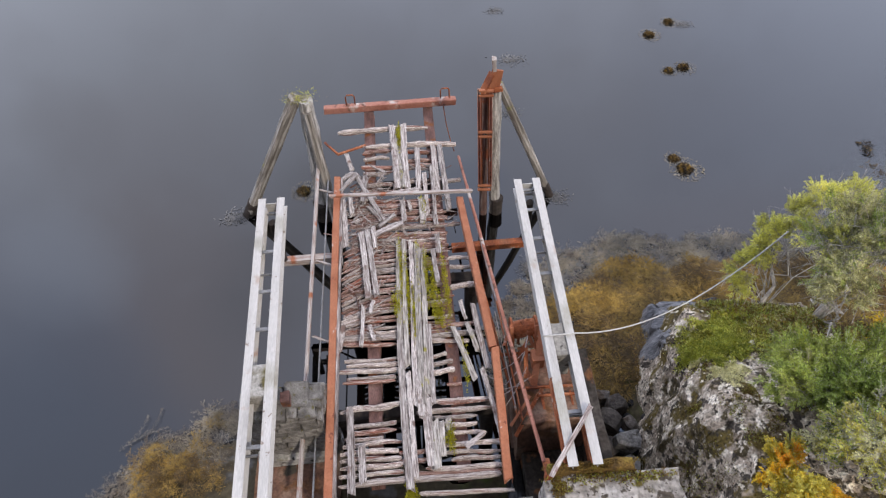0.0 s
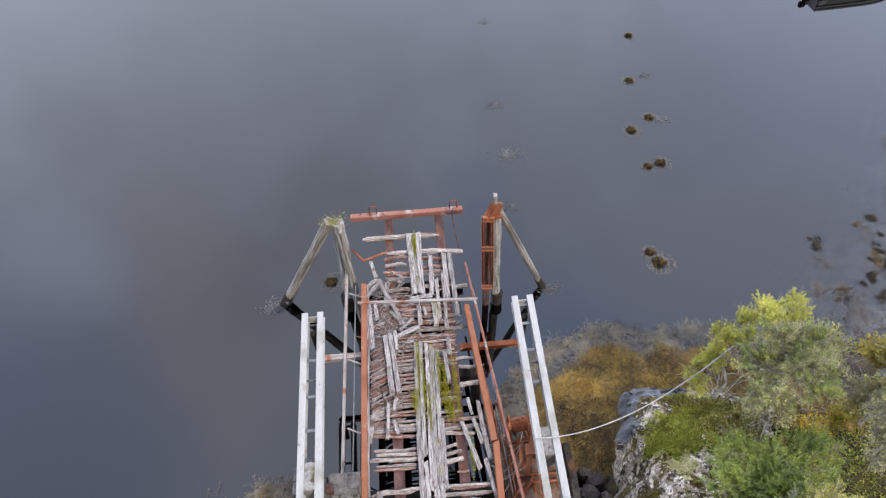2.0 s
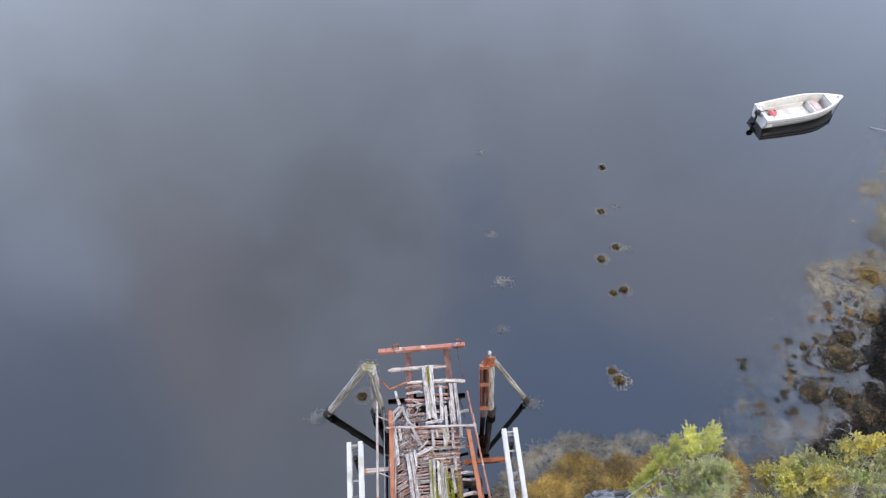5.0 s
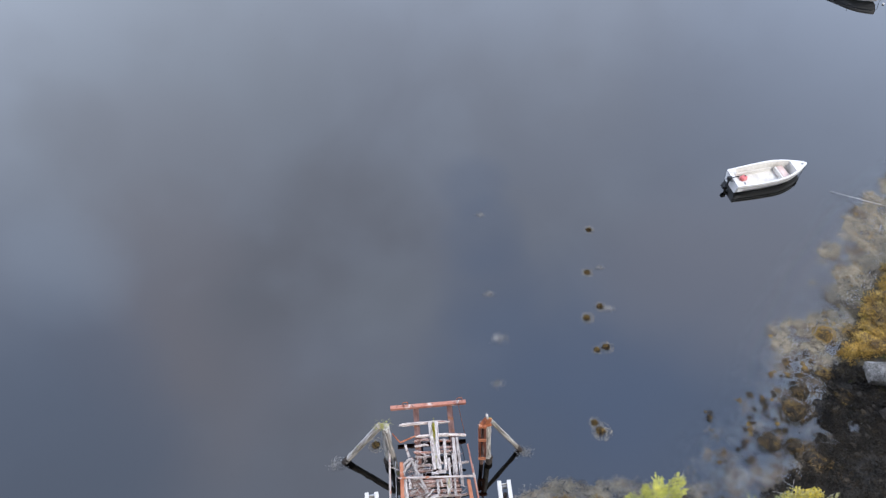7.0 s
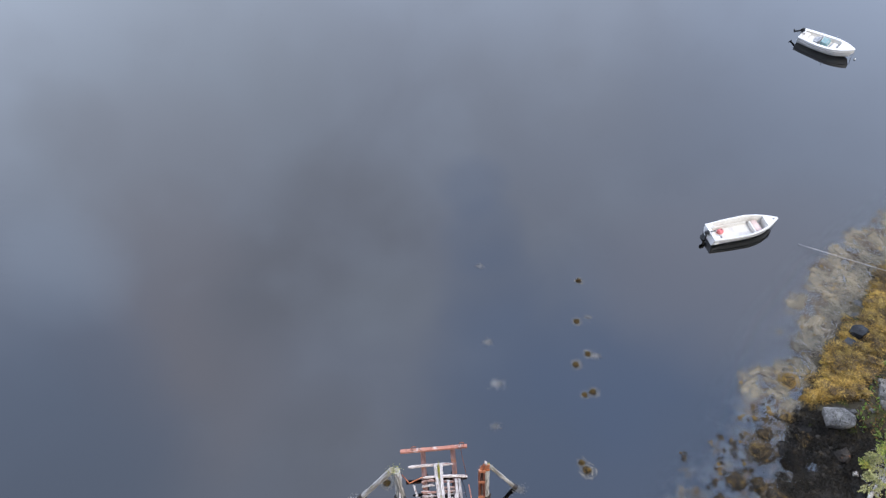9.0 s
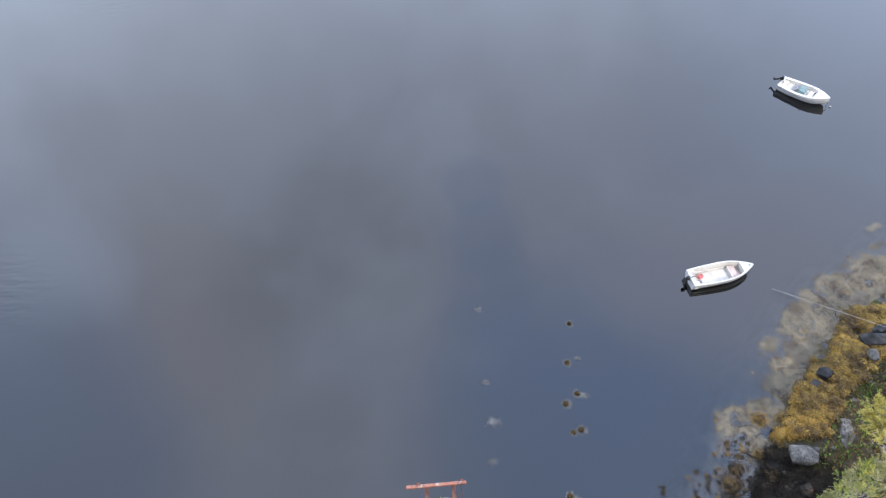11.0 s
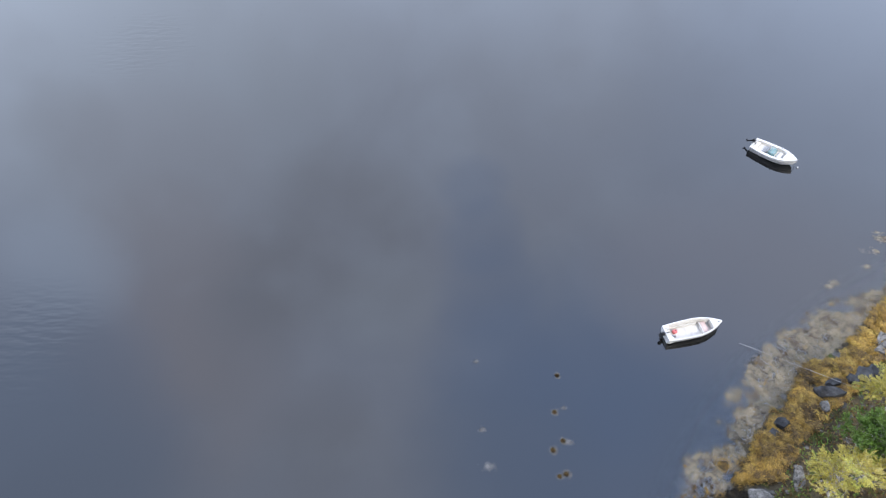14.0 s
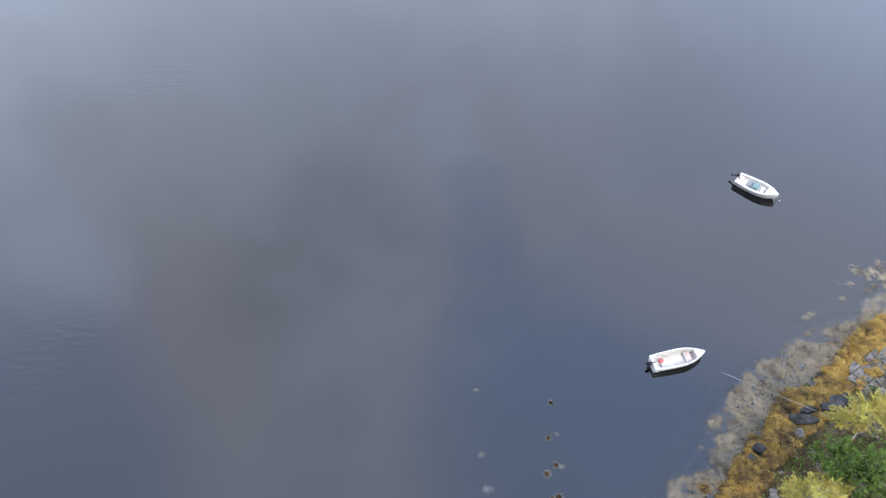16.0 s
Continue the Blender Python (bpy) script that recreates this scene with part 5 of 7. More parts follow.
def rods(name, a, b, r, material, parent, label=""):
    """Many thin three-sided twigs from the points a to the points b, in one mesh."""
    way = unit(b - a)
    side = unit(np.cross(way, [0.31, 0.17, 0.93]))
    up = np.cross(way, side)
    verts = []
    for end, f in ((a, 1.0), (b, 0.45)):
        for t in (0, 2.094, 4.189):
            verts.append(end + (side * math.cos(t) + up * math.sin(t)) * r * f)
    verts = np.stack(verts, 1).reshape(-1, 3) - np.array(parent.location)
    k = np.arange(len(a))[:, None] * 6
    faces = np.concatenate([k + [0, 1, 4, 3], k + [1, 2, 5, 4], k + [2, 0, 3, 5]])
    return mesh_object(name, verts.tolist(), faces.tolist(), material, parent, label)


def sprays(rng, tree, lobes, hub, ends, shoots, leaves, shoot, leaf, materials, mix, needle, fan=0.8):
    """The crown: branch ends on the lobes (x, y, z, rx, ry, rz), each a fan of shoots, each shoot set with leaves or needles all along."""
    lobes = np.array(lobes, float)
    face = (lobes[:, 3] * lobes[:, 4] * lobes[:, 5]) ** (2 / 3)
    pick = rng.choice(len(lobes), ends, p=face / face.sum())
    d = unit(rng.normal(size=(ends, 3)))
    d[:, 2] = np.where(d[:, 2] < -0.15, -d[:, 2], d[:, 2])
    end = lobes[pick, :3] + d * lobes[pick, 3:6] * rng.uniform(0.5, 1.1, ends)[:, None]
    axis = unit(unit(end - np.array(hub)) * 0.7 + d * 0.5 + rng.normal(size=d.shape) * 0.3 + [0, 0, 0.12])
    axis[:, 2] *= 0.6
    axis = unit(axis)
    tone = np.array([noise.noise(Vector(q) * (1.6 / max(0.5, shoot * 3))) for q in end]) * 0.9 + rng.normal(size=ends) * 0.22
    rank = np.argsort(np.argsort(tone)) / ends
    kind = np.searchsorted(np.cumsum(mix), rank).clip(0, len(mix) - 1)
    e, ax, kd = np.repeat(end, shoots, 0), np.repeat(axis, shoots, 0), np.repeat(kind, shoots)
    side = unit(np.cross(ax, [0, 0, 1.0]))
    f = np.tile(np.linspace(-1, 1, shoots), ends) + rng.normal(size=len(e)) * 0.2
    way = unit(ax + side * (f * fan)[:, None] + np.column_stack([np.zeros(len(e)), np.zeros(len(e)), rng.normal(size=len(e)) * 0.25 + 0.1]))
    start = e - ax * (shoot * (0.2 + 0.9 * np.abs(f)))[:, None]
    long = shoot * rng.uniform(0.65, 1.25, len(e))
    tip = start + way * long[:, None]
    rods("twig_work", np.concatenate([start, np.repeat(end - axis * shoot * 3.2, 1, 0)]), np.concatenate([tip, end]), 0.014 * shoot if needle else 0.007, BARK, tree, "thin grey twigs")["kind"] = "stuff"
    s = np.tile(np.linspace(0.12, 1.0, leaves), len(e))
    w, st = np.repeat(way, leaves, 0), np.repeat(start, leaves, 0)
    base = st + w * (s * np.repeat(long, leaves))[:, None]
    out = unit(np.cross(w, rng.normal(size=w.shape)))
    go = w * (0.75 if needle else 0.5) + out * (0.8 if needle else 0.9)
    kinds = np.where(rng.random(len(base)) < 0.85, np.repeat(kd, leaves), rng.choice(len(mix), len(base), p=mix))
    blades("crown", base, go, leaf[0], leaf[1], materials, tree, "", kinds)


def limb(rng, a, b, r, sway=0.12, steps=6):
    a, b = np.array(a, float), np.array(b, float)
    pts = [a + (b - a) * k / steps + (rng.normal(size=3) * sway * np.linalg.norm(b - a) * 0.35 if 0 < k < steps else 0) for k in range(steps + 1)]
    return [tuple(p) for p in pts]


def build_tree(name, foot, lobes, materials, mix, count, tuft, leaf, label, category, seed, group="", needle=False, trunk=0.09, limbs=14, twigs=0):
    """A tree or shrub: tapered trunk, limbs to the lobes of its crown, and the crown as many small leaves or needle tufts in clumps."""
    rng = np.random.default_rng(seed)
    tree = thing(name, foot, label, category, group)
    centre = np.mean(np.array(lobes)[:, :3], 0)
    top = np.array(foot) + (centre - np.array(foot)) * 0.8
    tube("trunk", limb(rng, foot, top, trunk), trunk, BARK, tree, "grey trunk", sides=8, taper=0.55)
    for k in range(limbs):
        lo = lobes[k % len(lobes)]
        s = rng.uniform(0.25, 0.95)
        start = np.array(foot) + (top - np.array(foot)) * s
        end = np.array(lo[:3]) + rng.normal(size=3) * np.array(lo[3:6]) * 0.55
        tube("limb", limb(rng, start, end, trunk * 0.4, 0.25), trunk * rng.uniform(0.14, 0.28), BARK, tree, sides=5, taper=0.7)
    shoot = leaf[0] * (2.3 if needle else 4.0)
    leaves = 38 if needle else 12
    if needle:
        leaf = (leaf[0] * 0.62, leaf[1] * 1.35)
    sprays(rng, tree, lobes, top, max(12, count * tuft // (7 * leaves)), 6, leaves, shoot, leaf, materials, mix, needle)
    if twigs:
        lo = np.array(lobes, float)[rng.integers(0, len(lobes), twigs)]
        a = lo[:, :3] + unit(rng.normal(size=(twigs, 3))) * lo[:, 3:6] * 0.8
        rods("bare_twig_work", a, a + unit(unit(a - top) + rng.normal(size=a.shape) * 0.5) * rng.uniform(0.15, 0.45, (twigs, 1)), 0.005, BARK, tree, "bare grey twigs")["kind"] = "stuff"
    return tree


def g(x, y, dz=0.0):
    return (x, y, ground_z(x, y) + dz)


# low spreading pine with fresh lime tips on the water side
build_tree("pine", g(8.35, 7.9, -0.1), [(9.35, 9.85, 3.0, 0.34, 0.24, 0.14), (8.95, 9.95, 2.3, 0.30, 0.24, 0.14), (9.9, 10.0, 3.2, 0.36, 0.26, 0.15), (9.6, 9.5, 3.6, 0.34, 0.26, 0.15), (10.25, 9.7, 3.4, 0.40, 0.28, 0.16),
                                      (8.4, 9.1, 2.3, 0.34, 0.24, 0.12), (8.05, 8.75, 2.0, 0.28, 0.2, 0.1), (8.75, 9.5, 2.7, 0.26, 0.2, 0.12), (9.1, 9.2, 3.3, 0.28, 0.22, 0.12), (10.0, 10.6, 2.7, 0.26, 0.22, 0.1),
                                      (10.7, 10.6, 2.8, 0.32, 0.2, 0.12), (9.5, 10.3, 2.5, 0.22, 0.18, 0.1), (8.0, 8.3, 2.1, 0.2, 0.18, 0.1), (8.25, 8.95, 2.45, 0.3, 0.18, 0.1), (8.6, 9.2, 2.6, 0.3, 0.2, 0.1), (9.0, 9.55, 2.7, 0.3, 0.2, 0.1), (7.75, 8.7, 2.4, 0.22, 0.16, 0.08), (10.6, 10.05, 3.1, 0.3, 0.24, 0.12)],
           [LIME, PINE], [0.9, 0.1], 3000, 24, (0.085, 0.010), "low pine with lime-green new shoots", "pine tree", 5, needle=True, trunk=0.06, limbs=18, twigs=160)
build_tree("pine", g(9.1, 7.4, -0.1), [(9.3, 8.4, 4.2, 0.7, 0.5, 0.45), (8.8, 7.9, 4.1, 0.55, 0.5, 0.45), (9.9, 8.3, 4.3, 0.6, 0.5, 0.5), (8.6, 7.0, 4.2, 0.5, 0.5, 0.45), (9.4, 7.4, 4.7, 0.6, 0.6, 0.45), (10.1, 8.8, 3.6, 0.5, 0.4, 0.4), (10.5, 8.7, 3.0, 0.4, 0.35, 0.3)],
           [PINE, JUNIPER, LIME], [0.68, 0.26, 0.06], 3400, 20, (0.13, 0.009), "grey-green pine leaning over the shore rocks", "pine tree", 6, needle=True, trunk=0.09, limbs=16, twigs=700)
build_tree("juniper", g(8.6, 5.8, -0.1), [(8.2, 6.3, 3.1, 0.7, 0.5, 0.4), (8.9, 6.0, 3.2, 0.8, 0.6, 0.5), (7.8, 5.6, 3.4, 0.55, 0.4, 0.4), (9.6, 6.2, 3.2, 0.7, 0.6, 0.4), (8.6, 5.3, 3.5, 0.7, 0.45, 0.4), (9.0, 5.5, 3.5, 0.6, 0.45, 0.4)],
           [JUNIPER, HEATHER, PINE], [0.88, 0.07, 0.05], 6200, 18, (0.10, 0.009), "dense green juniper bush on the rock", "juniper bush", 7, needle=True, trunk=0.06, limbs=10, twigs=0)
build_tree("rowan", g(7.7, 3.9, -0.1), [(7.2, 4.35, 3.35, 0.26, 0.26, 0.25), (7.0, 3.95, 3.55, 0.30, 0.28, 0.25), (7.4, 4.6, 3.3, 0.22, 0.2, 0.2), (7.3, 3.75, 3.8, 0.35, 0.3, 0.25)],
           [ORANGE_LEAF, GOLD_LEAF, BIRCH], [0.30, 0.46, 0.24], 3400, 7, (0.085, 0.020), "young rowan in orange and yellow autumn leaf", "rowan bush", 8, needle=True, trunk=0.018, limbs=7)
build_tree("birch", g(8.6, 4.1, -0.1), [(8.2, 4.6, 3.9, 0.6, 0.45, 0.4), (7.7, 4.5, 3.7, 0.3, 0.3, 0.3), (8.0, 4.0, 4.5, 0.6, 0.45, 0.45), (8.7, 4.3, 4.4, 0.7, 0.5, 0.5), (8.6, 3.4, 4.8, 0.8, 0.5, 0.5), (9.2, 4.9, 4.0, 0.6, 0.5, 0.5)],
           [SAGE, BIRCH, JUNIPER, PALE_GOLD], [0.22, 0.42, 0.16, 0.20], 6800, 6, (0.045, 0.028), "pale green birch scrub turning yellow", "birch bush", 9, trunk=0.04, limbs=14, twigs=0)
build_tree("birch", g(12.6, 8.2, -0.1), [(12.2, 8.9, 2.9, 0.5, 0.32, 0.32), (13.1, 9.2, 3.0, 0.5, 0.32, 0.32), (12.7, 8.7, 3.5, 0.55, 0.35, 0.35), (13.8, 9.0, 3.3, 0.55, 0.35, 0.35), (13.3, 8.3, 4.1, 0.6, 0.4, 0.4), (12.3, 8.2, 3.9, 0.55, 0.35, 0.35)],
           [PALE_GOLD, GOLD_LEAF, BIRCH], [0.60, 0.15, 0.25], 3300, 6, (0.075, 0.045), "birch with yellow autumn leaves", "birch tree", 10, trunk=0.07, limbs=16)
build_tree("birch", g(12.3, 7.0, -0.1), [(12.2, 7.6, 3.3, 0.7, 0.5, 0.5), (13.2, 7.5, 3.7, 0.7, 0.5, 0.5), (11.5, 7.0, 3.6, 0.6, 0.5, 0.5), (12.6, 6.7, 4.2, 0.8, 0.6, 0.5), (11.6, 7.9, 2.8, 0.5, 0.35, 0.35), (13.6, 7.9, 3.6, 0.6, 0.45, 0.4), (12.9, 8.1, 3.4, 0.6, 0.4, 0.4), (11.3, 6.2, 3.5, 0.6, 0.5, 0.4), (12.0, 5.8, 3.9, 0.8, 0.5, 0.4)],
           [SAGE, BIRCH, PALE_GOLD], [0.68, 0.20, 0.12], 9000, 6, (0.065, 0.035), "grey-green birch scrub losing its leaves", "birch bush", 16, trunk=0.06, limbs=20, twigs=2600)
build_tree("rowan", g(11.0, 7.4, -0.1), [(11.0, 7.5, 2.7, 0.35, 0.28, 0.25), (10.7, 7.3, 2.5, 0.25, 0.2, 0.2)],
           [GOLD_LEAF, PALE_GOLD], [0.7, 0.3], 260, 6, (0.085, 0.045), "low bright yellow shrub on the bank", "shrub", 17, trunk=0.02, limbs=6)
build_tree("rowan", g(10.2, 6.8, -0.1), [(10.1, 7.0, 2.7, 0.3, 0.35, 0.25), (10.0, 6.5, 2.9, 0.3, 0.3, 0.25)],
           [ORANGE_LEAF, GOLD_LEAF, BROWN_WRACK], [0.4, 0.4, 0.2], 260, 6, (0.085, 0.045), "low shrub in orange autumn leaf", "shrub", 18, trunk=0.02, limbs=6)
build_tree("pine", g(14.4, 8.0, -0.1), [(13.1, 9.0, 3.7, 0.6, 0.45, 0.4), (14.4, 9.15, 3.8, 0.7, 0.5, 0.45), (15.8, 9.05, 3.8, 0.7, 0.5, 0.45), (14.4, 8.0, 4.6, 0.8, 0.6, 0.5), (15.6, 7.9, 4.6, 0.8, 0.6, 0.5)],
           [PINE, JUNIPER], [0.8, 0.2], 2000, 14, (0.13, 0.014), "sage-green pine behind the shore", "pine tree", 11, needle=True, trunk=0.09, limbs=14)
build_tree("birch", g(14.9, 9.0, -0.1), [(14.75, 9.5, 4.3, 0.32, 0.25, 0.25), (14.4, 9.3, 4.2, 0.25, 0.2, 0.2), (15.1, 9.4, 4.4, 0.25, 0.2, 0.2)],
           [PALE_GOLD, GOLD_LEAF], [0.6, 0.4], 280, 6, (0.10, 0.06), "slender birch top in pale yellow leaf", "birch tree", 19, trunk=0.03, limbs=8)
build_tree("pine", g(22.0, 12.0, -0.1), [(21.8, 13.1, 2.8, 0.9, 0.7, 0.6), (22.9, 14.1, 2.8, 0.9, 0.7, 0.6), (24.2, 14.8, 3.0, 1.0, 0.7, 0.7), (25.5, 14.9, 3.6, 1.0, 0.8, 0.8), (20.9, 11.9, 3.4, 0.9, 0.8, 0.7), (22.6, 12.9, 4.0, 1.2, 0.9, 0.8), (24.2, 13.8, 4.2, 1.2, 0.9, 0.8)],
           [PINE, BIRCH, JUNIPER], [0.60, 0.22, 0.18], 3400, 10, (0.16, 0.022), "sage-green pine at the shore", "pine tree", 12, needle=True, trunk=0.12, limbs=20)
build_tree("birch", g(25.9, 15.9, -0.1), [(25.2, 17.2, 4.3, 1.2, 0.8, 0.8), (24.6, 16.4, 4.4, 1.0, 0.8, 0.8), (27.2, 17.8, 4.2, 1.0, 0.8, 0.8), (25.0, 16.8, 5.0, 1.3, 1.0, 0.9), (26.4, 17.2, 4.8, 1.3, 0.9, 0.9), (26.2, 16.4, 5.8, 1.5, 1.1, 1.0), (25.6, 15.6, 6.8, 1.6, 1.1, 1.0), (24.4, 15.4, 5.8, 1.2, 0.9, 0.9), (27.4, 16.6, 5.4, 1.0, 0.8, 0.8)],
           [PALE_GOLD, BIRCH], [0.85, 0.15], 1900, 12, (0.26, 0.035), "pale yellow-green birch crown", "birch tree", 13, trunk=0.12, needle=True, limbs=14)
build_tree("spruce", g(28.9, 18.5, -0.1), [(28.2, 20.0, 4.0, 1.3, 1.0, 1.0), (29.4, 19.6, 4.6, 1.5, 1.2, 1.1), (28.4, 18.6, 5.8, 1.4, 1.1, 1.0), (29.8, 18.2, 6.4, 1.6, 1.2, 1.1), (27.9, 18.2, 4.6, 1.2, 1.0, 0.9), (29.0, 17.0, 5.6, 1.4, 1.1, 1.0), (30.6, 17.2, 6.0, 1.4, 1.1, 1.0), (31.2, 18.8, 5.6, 1.3, 1.1, 1.0)],
           [FAR_GREEN], [1.0], 5600, 11, (0.20, 0.035), "dark green evergreen bush above the shore", "evergreen", 14, needle=True, trunk=0.13, limbs=16)
build_tree("birch", g(32.0, 22.2, -0.1), [(30.4, 22.9, 3.4, 0.9, 0.8, 0.7), (31.2, 23.2, 4.2, 1.3, 1.0, 0.9), (32.6, 23.2, 4.8, 1.5, 1.1, 1.0), (31.8, 21.9, 5.8, 1.6, 1.2, 1.1), (33.4, 22.4, 5.6, 1.5, 1.2, 1.1), (30.6, 22.2, 4.8, 1.0, 0.8, 0.8), (34.4, 23.8, 5.2, 1.3, 1.0, 0.9), (32.4, 20.9, 6.2, 1.4, 1.0, 1.0), (34.6, 21.6, 6.4, 1.6, 1.2, 1.1)],
           [PALE_GOLD, BIRCH], [0.85, 0.15], 2700, 12, (0.26, 0.035), "yellow birch above the slabs", "birch tree", 15, trunk=0.07, needle=True, limbs=9)


# ---- rocks ----
def rock(at, size, material, label, seed, turn=0.0, detail=3, sharp=0.35, category="rock"):
    return tagged(boulder("rock", at, size, material, seed, detail, sharp, turn=turn), label, category)


def outcrop_height(x, y):
    """The bare rock beside the pier: a steep flank towards the gap, a top that falls to the water."""
    edge = 5.80 + 0.10 * np.maximum(0, y - 6.3) + 0.10 * np.sin(y * 3.1) + 0.05 * np.sin(y * 7.7 + 1)
    top = 3.05 - 0.50 * np.maximum(0, y - 5.5) - 0.35 * np.maximum(0, y - 8.0) - 0.6 * np.maximum(0, y - 8.6) - 0.62 * np.maximum(0, 6.9 - x) ** 1.1 + 0.10 * (x - 7)
    top = np.where(y < 4.6, top + 0.12 * (4.6 - y), top)
    t = np.clip((x - edge + 0.25) / 1.15, 0, 1)
    t = t * t * (3 - 2 * t)
    z = -0.3 + (top + 0.3) * t
    steps = np.floor(z * 2.2 + 0.6 * np.sin(x * 2 + y * 1.3)) / 2.2
    return z * 0.75 + steps * 0.25


def build_outcrop():
    gx, gy = np.arange(5.5, 9.4, 0.055), np.arange(2.2, 10.0, 0.055)
    X, Y = np.meshgrid(gx, gy)
    Z = outcrop_height(X, Y)
    gz = np.hypot(*np.gradient(Z, 0.055))
    level = 1 / (1 + gz ** 2)
    Z = Z + level * (0.16 * rough2(X, Y, 1.6, 11.0) + 0.10 * np.abs(rough2(X, Y, 3.7, 12.0)) + 0.045 * rough2(X, Y, 9.0, 13.0) + 0.02 * rough2(X, Y, 22.0, 14.0))
    idx = np.arange(X.size).reshape(X.shape)
    faces = np.stack([idx[:-1, :-1].ravel(), idx[:-1, 1:].ravel(), idx[1:, 1:].ravel(), idx[1:, :-1].ravel()], 1)
    verts = np.stack([X.ravel(), Y.ravel(), Z.ravel()], 1)
    for k, v in enumerate(verts):
        q = Vector(v)
        verts[k] = v + np.array(noise.noise_vector(q * 1.5) * 0.10 + noise.noise_vector(q * 4.3) * 0.04 + noise.noise_vector(q * 11.0) * 0.014)
    c = verts[faces].mean(1)
    wet = (c[:, 1] + 0.3 * np.sin(c[:, 0] * 4.1) > 7.75) & (c[:, 0] < 6.48 + 0.36 * (c[:, 1] - 7.7) + 0.10 * np.sin(c[:, 1] * 5))
    wet |= (c[:, 1] + 0.25 * np.sin(c[:, 0] * 5.3) > 8.6) & (c[:, 0] < 7.7 + 0.5 * (c[:, 1] - 8.2))
    outcrop = thing("rock_outcrop", (7.4, 6.0, 0), "lichen-blotched rock outcrop with a wet slate foot", "rock")
    for name, mask, material, label in (("lichen_rock", ~wet, LICHEN_ROCK, "grey rock blotched with white lichen and dark moss"), ("wet_foot", wet, SLATE, "bare blue-grey wet slate")):
        used, at = np.unique(faces[mask], return_inverse=True)
        mesh_object(name, (verts[used] - [7.4, 6.0, 0]).tolist(), at.reshape(-1, 4).tolist(), material, outcrop, label)
    return BVHTree.FromPolygons([Vector(v) for v in verts], faces.tolist())


OUTCROP = build_outcrop()


def on_outcrop(x, y):
    """Heights of the outcrop's or the ground's surface under a row of points."""
    top = [OUTCROP.ray_cast(Vector((a, b, 8.0)), Vector((0, 0, -1)))[0] for a, b in zip(x, y)]
    return np.maximum([t.z if t else -1.0 for t in top], ground_height(x, y))


rock((6.75, 8.95, 0.2), (0.34, 0.3, 0.4), SLATE, "blue-grey wet rock at the waterline", 9, 40, 4, 0.3)
rock((7.8, 8.9, 0.35), (0.5, 0.45, 0.5), BLUE_ROCK, "dark wet rock at the waterline", 19, 40, 3, 0.3)


def slab(at, size, material, label, seed, turn=0.0, category="rock"):
    """An angular broken rock: the hull of a few corners, with a nearly level top, its faces broken up and roughened."""
    rnd = random.Random(seed)
    bm = bmesh.new()
    n = rnd.choice((5, 5, 6))
    for ring, z in ((1.0, -1.0), (0.98, 0.5), (0.88, 1.0)):
        for k in range(n):
            a = 2 * math.pi * (k + rnd.uniform(-0.3, 0.3)) / n
            f = ring * rnd.uniform(0.8, 1.12)
            c, s = math.cos(a), math.sin(a)
            g = 1 / max(abs(c), abs(s)) ** 0.8
            bm.verts.new((c * f * g * size[0], s * f * g * size[1], (z + rnd.uniform(-0.14, 0.10)) * size[2]))
    hull = bmesh.ops.convex_hull(bm, input=bm.verts[:])
    bmesh.ops.delete(bm, geom=[v for v in hull["geom_interior"] if isinstance(v, bmesh.types.BMVert)], context="VERTS")
    bmesh.ops.bevel(bm, geom=bm.edges[:], offset=min(size) * 0.035, segments=1, affect="EDGES")
    bmesh.ops.subdivide_edges(bm, edges=[e for e in bm.edges if e.calc_length() > 0.12], cuts=2, use_grid_fill=True)
    bmesh.ops.triangulate(bm, faces=bm.faces[:])
    for v in bm.verts:
        v.co += noise.noise_vector(v.co * 2.6 + Vector((seed * 3.7, 0, 0))) * 0.03 + noise.noise_vector(v.co * 8 + Vector((seed, 0, 0))) * 0.012
    ob = part("rock", bm, material)
    put(ob, pose(at[0], at[1], at[2], rnd.uniform(-5, 5), rnd.uniform(-5, 5), turn))
    return tagged(ob, label, category)


for k, (x, y, z, r, material, label) in enumerate(((5.62, 5.86, 0.6, 0.27, PALE_ROCK, "broken grey stone in the gap"), (5.34, 5.85, 0.35, 0.24, GAP_STONE, "dark stone in the gap"), (5.62, 5.4, 0.5, 0.22, PALE_ROCK, "broken grey stone in the gap"),
                                                   (5.36, 6.4, 0.35, 0.28, GAP_STONE, "dark flat stone in the gap"), (5.55, 6.8, 0.3, 0.22, GAP_STONE, "dark stone in the gap"), (5.2, 5.3, 0.4, 0.2, GAP_STONE, "dark stone in the gap"),
                                                   (5.75, 6.3, 0.42, 0.17, GAP_STONE, "dark stone in the gap"), (5.3, 7.0, 0.25, 0.18, GAP_STONE, "dark stone in the gap"))):
    slab((x, y, z), (r, r * 0.8, r * 0.9), material, label, 90 + k, 47 * k)
slab((6.75, 8.5, 0.5), (0.24, 0.30, 0.42), SLATE, "bare blue-grey slate slab sloping to the water", 81, -28)
slab((7.6, 8.75, 0.5), (0.36, 0.20, 0.42), SLATE, "bare blue-grey slate slab at the waterline", 82, 6)
slab((22.3, 16.55, 0.3), (0.88, 0.58, 0.5), PALE_ROCK, "large grey flat-topped boulder on the stony shore", 21, -6)
slab((25.0, 17.6, 0.4), (0.48, 1.15, 0.5), PALE_ROCK, "tall grey slab at the foot of the bushes", 33, -14)
